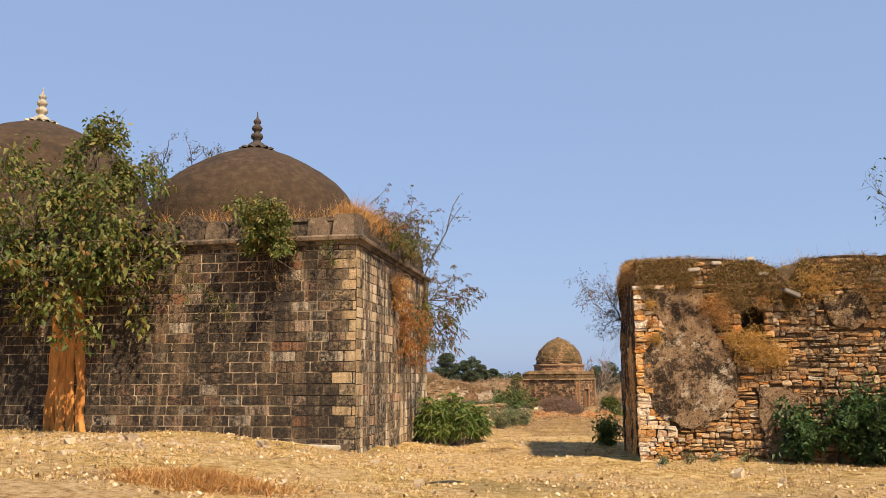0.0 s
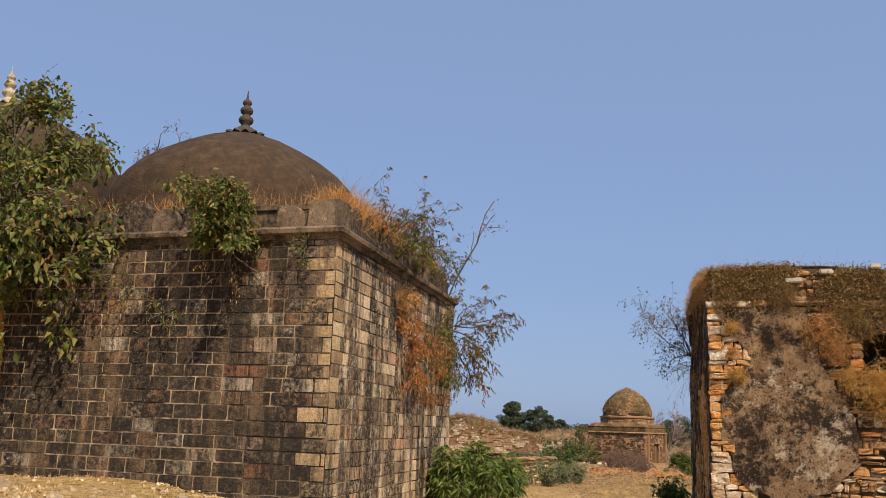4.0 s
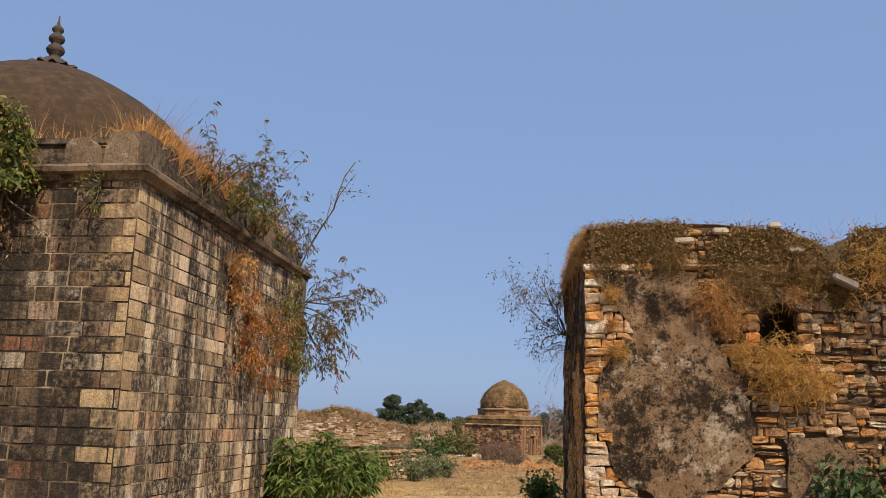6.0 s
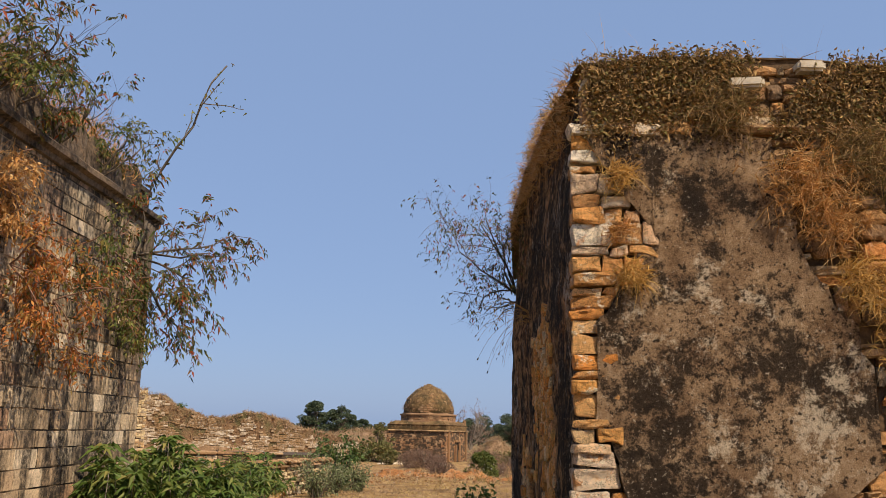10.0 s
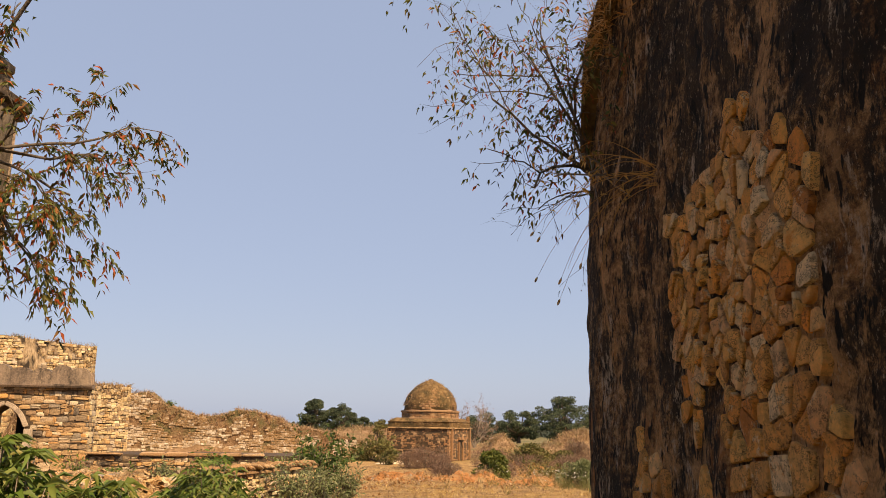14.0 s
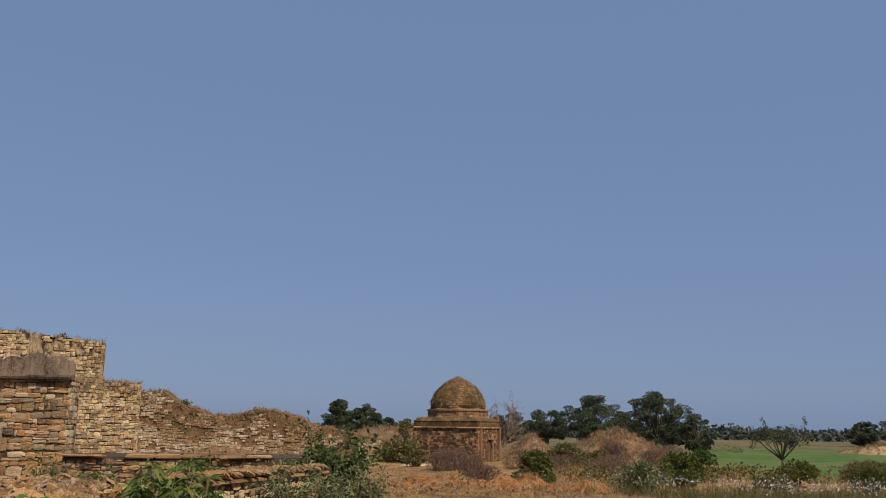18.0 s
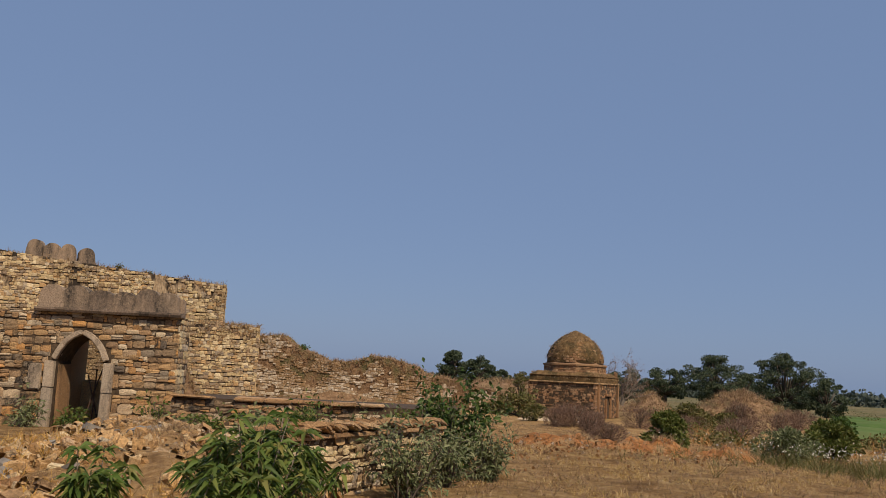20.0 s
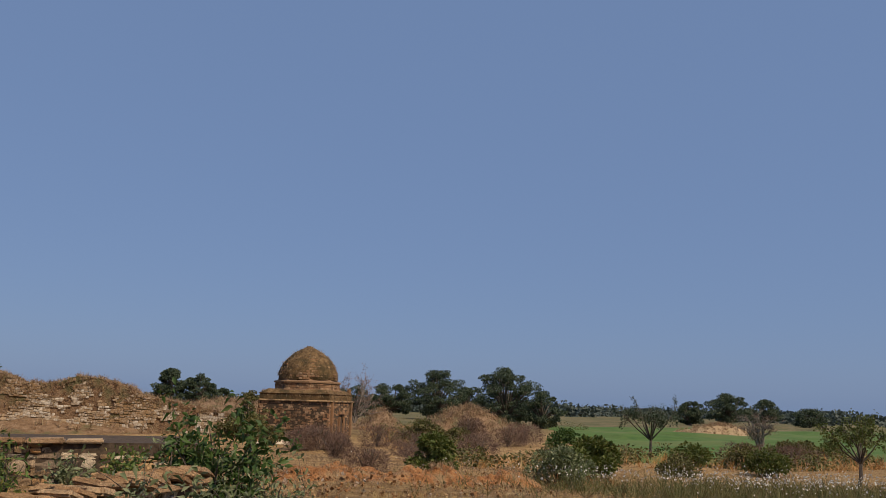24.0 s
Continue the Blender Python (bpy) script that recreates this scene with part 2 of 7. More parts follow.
def leafy(name, colours, through_light=.3, rough=.55):
    """Leaves and blades: each takes one of the tones; some light comes through."""
    mat, nt, b = tree_of(name)
    n = len(colours)
    col = ramp(nt, nt.nodes.new("ShaderNodeNewGeometry").outputs["Random Per Island"],
               [(i / max(n - 1, 1), c) for i, c in enumerate(colours)])
    nt.links.new(col, b.inputs["Base Color"])
    b.inputs["Roughness"].default_value = rough
    b.inputs["Specular IOR Level"].default_value = .3
    t = nt.nodes.new("ShaderNodeBsdfTranslucent")
    nt.links.new(col, t.inputs["Color"])
    m = node(nt, "ShaderNodeMixShader", Fac=through_light)
    nt.links.new(b.outputs[0], m.inputs[1])
    nt.links.new(t.outputs[0], m.inputs[2])
    nt.links.new(m.outputs[0], nt.nodes["Material Output"].inputs["Surface"])
    return mat


CRUST = (.02, .018, .015)
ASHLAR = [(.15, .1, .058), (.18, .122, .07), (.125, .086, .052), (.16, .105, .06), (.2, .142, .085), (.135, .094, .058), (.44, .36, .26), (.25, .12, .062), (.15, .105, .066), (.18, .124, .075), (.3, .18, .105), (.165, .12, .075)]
# ashlar tones for the east face, paler and warmer to show it brightly lit
LIT_SIDE = [(.42, .31, .19), (.54, .42, .27), (.33, .24, .15), (.46, .33, .2), (.66, .55, .39), (.38, .28, .18), (.5, .3, .18)]
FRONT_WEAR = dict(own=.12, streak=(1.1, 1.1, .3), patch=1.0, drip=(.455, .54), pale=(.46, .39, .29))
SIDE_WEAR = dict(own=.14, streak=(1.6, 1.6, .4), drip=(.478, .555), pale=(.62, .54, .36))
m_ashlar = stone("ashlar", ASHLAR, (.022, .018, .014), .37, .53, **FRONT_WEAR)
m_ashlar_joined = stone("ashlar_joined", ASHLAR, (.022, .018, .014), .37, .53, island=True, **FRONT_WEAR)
m_side = stone("lit_side_ashlar", LIT_SIDE, (.024, .02, .016), .455, .54, **SIDE_WEAR)
m_side_joined = stone("lit_side_ashlar_joined", LIT_SIDE, (.024, .02, .016), .455, .54, island=True, **SIDE_WEAR)
# corner blocks get lighter tones: the sunlit edge is painted in
SUNLIT_CORNER = [(.36, .26, .14), (.46, .34, .19), (.26, .18, .1), (.4, .28, .15), (.54, .43, .28)]
m_corner = stone("sunlit_corner_ashlar", SUNLIT_CORNER, (.04, .033, .025), .5, .6, own=.14, pale=(.5, .44, .33), drip=(.56, .63))
m_mortar = plain("lime_mortar", [(.12, .088, .055), (.3, .22, .135), (.52, .4, .26)], 7, second=(1.3, .46, .56, (.035, .027, .02)), stretch=(1, 1, .3))
# clay mortar darkened: the shadow between rubble stones is put into its colour
m_mortar_clay = plain("shadowed_clay_mortar", [(.045, .027, .014), (.09, .055, .028), (.16, .1, .052)], 9)
m_mortar_dark = plain("old_mortar", [(.03, .022, .015), (.075, .052, .033), (.13, .09, .055)], 7)
m_cornice = stone("cornice_stone", [(.15, .11, .075), (.2, .145, .095), (.17, .12, .08)], (.028, .023, .018), .41, .52, streak=(1, 1, .6), patch=1.6, pale=(.4, .33, .24))
m_dome_moss = plain("mossy_dome", [(.05, .03, .014), (.14, .085, .036), (.26, .165, .075)], 1.6, second=(.5, .5, .6, (.07, .05, .022)), strength=1.0, distance=.15)
m_dome = plain("dome_plaster", [(.036, .022, .013), (.055, .035, .02), (.085, .055, .032)], 5.0, second=(1.6, .52, .7, (.035, .024, .015)), strength=.9, distance=.03, detail=10)
m_finial = stone("finial_stone", [(.07, .055, .045), (.09, .075, .06)], CRUST, .4, .7)
m_finial_pale = stone("finial_pale", [(.42, .36, .26), (.48, .42, .3)], (.06, .05, .04), .5, .62)
RUBBLE = [(.42, .17, .045), (.42, .26, .12), (.22, .12, .055), (.52, .37, .2), (.44, .19, .05), (.27, .17, .09), (.58, .48, .33), (.4, .21, .075), (.17, .11, .065), (.46, .23, .075), (.32, .19, .09)]
QUOIN = [(.7, .28, .06), (.66, .38, .15), (.5, .23, .07), (.8, .7, .54), (.72, .36, .1), (.42, .22, .09), (.82, .74, .6), (.68, .3, .07), (.7, .5, .27)]
m_quoin = rockface("corner_rubble", QUOIN, (.84, .72, .52), (.62, .24, .05))
m_rubble = stone("rubble", RUBBLE, (.06, .042, .027), .46, .6, fine=34, pale=(.5, .42, .3), own=.2)
m_rubble_joined = stone("rubble_joined", RUBBLE, (.06, .042, .027), .44, .58, island=True, fine=34, pale=(.5, .42, .3), own=.2)
m_plaster = speckled("stained_plaster", [(.15, .085, .045), (.37, .235, .13), (.55, .385, .235)], (.028, .019, .013), (.76, .63, .46))
m_plaster_pale = plain("pale_plaster", [(.2, .14, .09), (.33, .24, .16), (.42, .32, .22)], 3.5, second=(1.1, .55, .7, (.09, .065, .045)), strength=.7)
m_west = damp("damp_render")
# rubble tones brightened towards orange, standing in for warm bounce light on this end
BOUNCE_END = [(.82, .34, .06), (.8, .5, .18), (.7, .27, .05), (.82, .64, .38), (.8, .4, .1), (.6, .3, .1), (.84, .48, .14), (.5, .2, .05)]
m_end = rockface("bounce_lit_rubble", BOUNCE_END, (.84, .64, .36), (.72, .28, .05))
m_mound = plain("dry_slope", [(.13, .075, .04), (.23, .14, .075), (.33, .22, .13)], 1.6, second=(.4, .5, .62, (.13, .11, .05)), strength=1.0, distance=.2)
m_gold = plain("golden_moss", [(.08, .046, .02), (.17, .10, .04), (.29, .18, .075)], 2.5, strength=1.0, distance=.1)
m_thatch = plain("dead_moss", [(.075, .045, .02), (.15, .095, .04), (.24, .16, .07)], 9, strength=1.0, distance=.06)
PALE = [(.42, .31, .16), (.55, .44, .25), (.30, .21, .12), (.62, .52, .33), (.44, .28, .13), (.22, .17, .12), (.5, .42, .3)]
m_pale = stone("pale_masonry", PALE, (.07, .055, .04), .54, .7)
m_pale_joined = stone("pale_masonry_joined", PALE, (.12, .075, .035), .50, .6, island=True, patch=.28, streak=(1, 1, .55), own=.06)
m_grown_joined = stone("overgrown_masonry", [(.5, .42, .31), (.38, .29, .19), (.6, .53, .42), (.3, .21, .12), (.45, .33, .2)], (.24, .14, .06), .49, .57, island=True, patch=.4, streak=(1, 1, .8))
GATE = [(.34, .22, .115), (.44, .28, .13), (.2, .15, .10), (.5, .27, .1), (.15, .12, .09), (.58, .47, .32), (.3, .19, .1), (.4, .3, .19)]
m_gate = stone("gate_masonry", GATE, (.035, .03, .025), .48, .62, own=.2)
m_coping = stone("coping_stone", [(.34, .28, .21), (.42, .34, .25), (.28, .22, .16)], (.06, .05, .04), .52, .62, pale=(.5, .44, .35))
m_merlon = stone("old_merlon", [(.25, .19, .135), (.31, .23, .16), (.2, .15, .11)], (.05, .042, .035), .46, .6, pale=(.42, .35, .27), own=.06)
m_slab = stone("brown_slab", [(.34, .2, .1), (.42, .27, .14), (.28, .165, .08), (.48, .34, .2)], (.14, .085, .042), .52, .66)
m_soil = plain("tan_soil", [(.26, .145, .06), (.46, .28, .12), (.58, .39, .19)], 7, second=(1.6, .5, .6, (.24, .135, .055)), strength=1.0, distance=.12)
m_tomb = stone("tomb_dressing", [(.27, .145, .07), (.33, .19, .095), (.22, .115, .055)], (.1, .065, .038), .5, .64)
m_tomb_joined = stone("tomb_masonry", [(.27, .145, .07), (.33, .19, .1), (.2, .11, .055), (.42, .28, .16), (.3, .15, .07)], (.06, .04, .024), .47, .62, island=True)
m_earth = plain("bare_earth", [(.25, .165, .085), (.36, .25, .135), (.44, .32, .18)], 2.2, second=(.35, .5, .65, (.30, .225, .11)), strength=.8, distance=.03)
m_red = plain("red_earth", [(.16, .06, .02), (.42, .18, .062), (.56, .3, .12)], 4.5, second=(1.3, .5, .62, (.4, .26, .13)), strength=1.0, distance=.15)
m_clod = stone("clod", [(.3, .135, .05), (.36, .2, .085), (.26, .115, .042), (.4, .26, .13), (.32, .155, .06), (.5, .41, .3)], (.15, .075, .035), .5, .66, island=True)
m_grit = stone("grit", [(.5, .34, .17), (.6, .43, .23), (.36, .22, .1), (.7, .56, .36), (.5, .34, .17)], (.2, .125, .06), .58, .72, island=True)
m_lump = stone("soil_lump", [(.4, .24, .1), (.5, .32, .15), (.3, .17, .07), (.55, .4, .22), (.35, .28, .2)], (.2, .115, .05), .54, .7, island=True)
m_fluff = leafy("fluffy_heads", [(.5, .38, .22), (.6, .48, .3), (.4, .28, .14)], .3, .8)
m_thorn = leafy("thorn_twigs", [(.12, .072, .05), (.19, .115, .08), (.25, .16, .11), (.09, .058, .045)], .15, .85)
m_straw = leafy("straw", [(.5, .28, .06), (.58, .36, .1), (.4, .2, .05), (.64, .45, .17)], .25, .8)
m_dry = leafy("trampled_grass", [(.3, .17, .05), (.6, .41, .15), (.2, .11, .04), (.7, .54, .28), (.5, .32, .11)], .2, .85)
m_slope_grass = leafy("slope_grass", [(.28, .17, .1), (.38, .255, .15), (.22, .13, .075), (.33, .25, .12), (.45, .33, .2)], .2, .85)
m_rust_grass = leafy("rusty_grass", [(.42, .19, .05), (.56, .31, .1), (.32, .13, .035), (.64, .44, .2), (.5, .24, .07)], .3, .8)
m_moss_grass = leafy("dry_creeper", [(.1, .058, .024), (.24, .14, .055), (.34, .21, .08), (.06, .038, .018), (.46, .29, .11), (.19, .12, .045), (.16, .14, .04), (.13, .075, .03)], .2, .85)
m_leaf = leafy("green_leaves", [(.035, .07, .014), (.06, .11, .022), (.09, .14, .03), (.045, .085, .02), (.12, .15, .04)], .3)
m_leaf_dark = leafy("dark_green_leaves", [(.026, .058, .016), (.04, .085, .024), (.06, .115, .032), (.032, .07, .02), (.09, .14, .035)], .3)
m_leaf_yellow = leafy("yellowing_leaves", [(.04, .065, .013), (.09, .12, .022), (.18, .18, .04), (.05, .08, .016), (.11, .14, .028), (.27, .22, .06), (.06, .09, .018), (.25, .12, .035)], .3)
m_root = plain("rusty_root", [(.28, .1, .028), (.48, .2, .05), (.58, .3, .09)], 5, stretch=(1, 1, .25), strength=.8)
m_leaf_red = leafy("turning_leaves", [(.03, .05, .014), (.06, .085, .02), (.11, .12, .03), (.04, .065, .016), (.3, .11, .03), (.05, .075, .018), (.38, .07, .02), (.035, .055, .015), (.2, .17, .04), (.08, .1, .025)], .3)
m_leaf_rust = leafy("rusty_leaves", [(.45, .15, .03), (.36, .1, .025), (.12, .12, .03), (.52, .24, .06), (.28, .1, .03)], .35)
m_leaf_bush = leafy("bush_leaves", [(.05, .09, .014), (.085, .145, .024), (.13, .19, .04), (.06, .105, .018), (.2, .23, .055), (.07, .12, .022), (.27, .24, .07)], .35)
m_leaf_crop = leafy("yellow_green_leaves", [(.06, .085, .015), (.1, .13, .025), (.16, .17, .04), (.07, .1, .018), (.2, .19, .06)], .3)
m_leaf_grey = leafy("greyish_leaves", [(.10, .13, .05), (.16, .19, .08), (.24, .25, .13), (.13, .16, .06)], .25)
# far leaves and woods: aerial haze mixed into the leaf colours, bluish and lighter
m_leaf_far = leafy("haze_tinted_leaves", [(.03, .05, .03), (.055, .08, .045), (.08, .105, .055), (.11, .13, .06), (.04, .06, .035)], .25)
m_leaf_haze = leafy("haze_tinted_woods", [(.05, .07, .055), (.07, .09, .07), (.09, .105, .08)], .2)
m_leaf_olive = leafy("olive_scrub", [(.07, .08, .022), (.12, .12, .035), (.18, .16, .05), (.15, .1, .05)], .25)
m_brush = plain("grey_brush", [(.2, .15, .13), (.32, .26, .23)], 14)
m_twig = leafy("dry_twigs", [(.17, .095, .065), (.26, .15, .10), (.34, .2, .14), (.13, .075, .055)], .15, .85)
m_bark = plain("bark", [(.05, .038, .028), (.10, .08, .06), (.16, .13, .10)], 14, stretch=(1, 1, .3), strength=.8)
m_bark_pale = plain("pale_bark", [(.16, .13, .10), (.26, .22, .18)], 14, stretch=(1, 1, .3))
m_green_field = plain("young_crop", [(.045, .09, .017), (.07, .13, .025), (.10, .155, .035)], .5, second=(.06, .45, .7, (.13, .15, .05)), strength=.4)
m_iron = plain("rusty_iron", [(.04, .025, .018), (.09, .05, .03)], 20)
# near-black: shade of the recesses put into the colour; also the ash patch
m_dark = plain("shade_and_ash_black", [(.02, .016, .012), (.05, .04, .03)], 4)
m_flower = leafy("white_seed_heads", [(.55, .52, .45), (.7, .68, .62)], .2, .8)
m_sand = plain("pale_sand", [(.5, .39, .25), (.62, .5, .34)], 5, strength=.3)
m_white = plain("white_stone", [(.36, .31, .23), (.56, .5, .4)], 9)
m_pebble = plain("pebble", [(.34, .26, .17), (.6, .49, .34)], 9)
m_block = plain("grey_block", [(.16, .14, .12), (.28, .25, .21)], 8)

# ---- building blocks: stones, leaves, blades, branches ----
def stone_variants(count, seed, rounding=.3, wobble=.1):
    """Unit stones: x and z from -.5 to .5, the face at y = -.5, with rounded, broken edges."""
    rng, out = np.random.default_rng(seed), []
    for _ in range(count):
        v = []
        skew = (rng.random(2) - .5) * rounding * .5
        for i, z in enumerate((-.5, -.22, .22, .5)):
            for j, x in enumerate((-.5, -.24, .24, .5)):
                rim = (i in (0, 3)) + (j in (0, 3))
                drop = (0, .55, 1.0)[rim] * rounding * rng.uniform(.7, 1.3)
                jx, jz = (rng.random(2) - .5) * wobble * (1.4 if rim else 1)
                pull = 1 - wobble * .9 * (rim == 2) * rng.random()
                v.append((x * pull + jx * (0 < j < 3 or rim == 2), -.5 + drop + (rng.random() - .5) * wobble * .7 + skew[0] * x + skew[1] * z, z * pull + jz * (0 < i < 3 or rim == 2)))
        v += [(-.47, .5, -.47), (.47, .5, -.47), (.47, .5, .47), (-.47, .5, .47)]
        out.append(np.array(v))
    return out


STONE_FACES = [(4 * i + j, 4 * i + j + 1, 4 * i + j + 5, 4 * i + j + 4) for i in range(3) for j in range(3)]
STONE_FACES += [(16, 17, 3, 2, 1, 0), (17, 18, 15, 11, 7, 3), (18, 19, 12, 13, 14, 15), (19, 16, 0, 4, 8, 12)]


def courses(rng, u0, u1, z0, z1, high, wide, gap=.012, loose=0.0):
    """Rectangles (u, z, width, height) of stones laid in courses; loose: how far the courses stray and break up."""
    out, z = [], z0
    while z < z1 - .03:
        h = min(rng.uniform(*high), z1 - z)
        u = u0 - rng.uniform(0, wide[0])
        ph = rng.uniform(0, 6)
        while u < u1:
            w = rng.uniform(*wide) * (1 if rng.random() > loose * .4 else .55)
            a, b = max(u, u0), min(u + w, u1)
            if b - a > .05:
                m = (a + b) / 2
                zz = z + h / 2 + loose * .25 * h * math.sin(m * 2.1 + ph)
                if loose and h > .1 and rng.random() < loose * .35:
                    k = rng.uniform(.35, .65)
                    out.append((m, zz - h / 2 + h * k / 2, b - a - gap, h * k - gap * .6))
                    out.append((m, zz + h / 2 - h * (1 - k) / 2, b - a - gap, h * (1 - k) - gap * .6))
                else:
                    out.append((m, zz, b - a - gap, (h - gap) * (1 + loose * .12 * rng.normal())))
            u += w
        z += h
    return out


def lay(rects, rng, origin, along, out, variants, depth, proud, tilt=1.5):
    """A matrix for each stone: its face looks along out, standing proud by up to the given amount."""
    al, no = Vector(along).normalized(), Vector(out).normalized()
    base = Matrix((( al.x, -no.x, 0, 0), (al.y, -no.y, 0, 0), (al.z, -no.z, 1, 0), (0, 0, 0, 1)))
    mats = []
    for u, z, w, h in rects:
        p = Vector(origin) + al * u + Vector((0, 0, z)) + no * (rng.uniform(*proud) - depth / 2)
        m = Matrix.Translation(p) @ base @ pose(0, 0, 0, rng.uniform(-tilt, tilt), rng.uniform(-tilt, tilt), rng.uniform(-tilt, tilt))
        mats.append((m @ Matrix.Diagonal((w, depth, h, 1)), int(rng.integers(len(variants)))))
    return mats


def joined_stones(name, mats, variants):
    quads, tris, verts, k = [], [], [], 0
    for m, i in mats:
        a = np.array(m)
        verts.append(variants[i] @ a[:3, :3].T + a[:3, 3])
    v = np.concatenate(verts)
    n = len(mats)
    faces = []
    for j in range(n):
        o = 20 * j
        faces.extend([tuple(o + q for q in f) for f in STONE_FACES])
    me = bpy.data.meshes.new(name)
    me.from_pydata(v.tolist(), [], faces)
    return me


def stone_parts(name, mats, variants, material, parent, tag):
    meshes = []
    for i, v in enumerate(variants):
        me = data(tag, v, STONE_FACES)
        me.materials.append(material)

        meshes.append(me)
    for m, i in mats:
        ob = new(name, meshes[i])
        ob.parent = parent
        ob.matrix_basis = m


def cells(points, inside_of, reach):
    """Each point's own patch of the plane: the part that lies nearer to it than to any other."""
    out = []
    for p in points:
        if not inside_of(*p):
            continue
        poly = [(p[0] - reach, p[1] - reach), (p[0] + reach, p[1] - reach), (p[0] + reach, p[1] + reach), (p[0] - reach, p[1] + reach)]
        for q in points:
            dx, dz = q[0] - p[0], q[1] - p[1]
            if q == p or abs(dx) > 2 * reach or abs(dz) > 2 * reach:
                continue
            mx, mz, cut = (p[0] + q[0]) / 2, (p[1] + q[1]) / 2, []
            side = [(a - mx) * dx + (c - mz) * dz for a, c in poly]
            for i, s0 in enumerate(side):
                j = (i + 1) % len(poly)
                if s0 <= 0:
                    cut.append(poly[i])
                if (s0 <= 0) != (side[j] <= 0):
                    k = s0 / (s0 - side[j])
                    cut.append((poly[i][0] + (poly[j][0] - poly[i][0]) * k, poly[i][1] + (poly[j][1] - poly[i][1]) * k))
            poly = cut
        out.append((p, [(a - p[0], c - p[1]) for a, c in poly]))
    return out


def cobble(name, poly, rise, sink, seed, gap=.008, blunt=.2):
    """A broken stone over an outline in the x-z plane: its worn face looks along -y."""
    size = max(max(abs(a), abs(c)) for a, c in poly)
    k = max(.55, 1 - gap / size)
    pts, n = [], len(poly)
    for i in range(n):
        a, c = Vector(poly[i]) * k, Vector(poly[(i + 1) % n]) * k
        if (a - c).length < .012:
            pts.append(a.lerp(c, .5))
        else:
            pts += [a.lerp(c, blunt), a.lerp(c, .5), a.lerp(c, 1 - blunt)]
    n = len(pts)
    v, f = [], []
    for ring, (k, y) in enumerate(((.98, sink), (1, -rise * .55), (.96, -rise * .88), (.66, -rise))):
        for p in pts:
            w = noise.noise(Vector((p.x * 14, p.y * 14, seed * 3.7 + ring)))
            g = noise.noise(Vector((p.x * 9 * k, seed * 2.3, p.y * 9 * k)))
            v.append((p.x * k * (1 + .07 * w), y - (ring > 1) * rise * .55 * g, p.y * k * (1 + .07 * w)))
    for r in range(3):
        for i in range(n):
            f.append((r * n + i, r * n + (i + 1) % n, (r + 1) * n + (i + 1) % n, (r + 1) * n + i))
    v.append((0, -rise * (1 + .4 * noise.noise(Vector((seed * 1.9, 2, 5)))), 0))
    f += [(3 * n + i, 3 * n + (i + 1) % n, 4 * n) for i in range(n)]
    return data(name, v, f)


def leaf_mesh(name, at, way, length, width, fold=.35, droop=.25, seed=0):
    """Leaves as folded, pointed blades of six triangles' worth of shape."""
    rng = np.random.default_rng(seed)
    at, way = np.asarray(at, float), np.asarray(way, float)
    n = len(at)
    way = way / (np.linalg.norm(way, axis=1, keepdims=True) + 1e-9)
    side = np.cross(way, rng.normal(size=(n, 3)))
    side /= np.linalg.norm(side, axis=1, keepdims=True) + 1e-9
    up = np.cross(side, way)
    L = np.asarray(length, float).reshape(-1, 1) * np.ones((n, 1))
    W = L * width
    p0 = at
    mid = at + way * L * .5 - up * L * .02
    tip = at + way * L - np.array([0, 0, 1]) * L * droop
    a = at + way * L * .42 + side * W * .5 + up * W * fold
    b = at + way * L * .42 - side * W * .5 + up * W * fold
    v = np.stack([p0, a, tip, b, mid], 1).reshape(-1, 3)
    o = (np.arange(n) * 5)[:, None]
    f = np.concatenate([o + [0, 4, 1], o + [1, 4, 2], o + [2, 4, 3], o + [3, 4, 0]])
    return fast(name, v, f)


def blade_mesh(name, at, way, length, width, bend, seed=0):
    """Grass: curved blades of three quads' worth of triangles."""
    rng = np.random.default_rng(seed)
    at, way = np.asarray(at, float), np.asarray(way, float)
    n = len(at)
    way = way / (np.linalg.norm(way, axis=1, keepdims=True) + 1e-9)
    side = np.cross(way, rng.normal(size=(n, 3)))
    side /= np.linalg.norm(side, axis=1, keepdims=True) + 1e-9
    L = np.asarray(length, float).reshape(-1, 1) * np.ones((n, 1))
    W = np.asarray(width, float).reshape(-1, 1) * np.ones((n, 1))
    lean = rng.normal(size=(n, 3)) * .6 + np.array([0, 0, -1])
    lean = lean * np.asarray(bend).reshape(-1, 1)
    m = at + way * L * .55 + lean * L * .3 * .3
    t = at + way * L * .95 + lean * L * .55
    v = np.stack([at - side * W / 2, at + side * W / 2, m - side * W * .35, m + side * W * .35, t], 1).reshape(-1, 3)
    o = (np.arange(n) * 5)[:, None]
    f = np.concatenate([o + [0, 1, 3], o + [0, 3, 2], o + [2, 3, 4]])
    return fast(name, v, f)


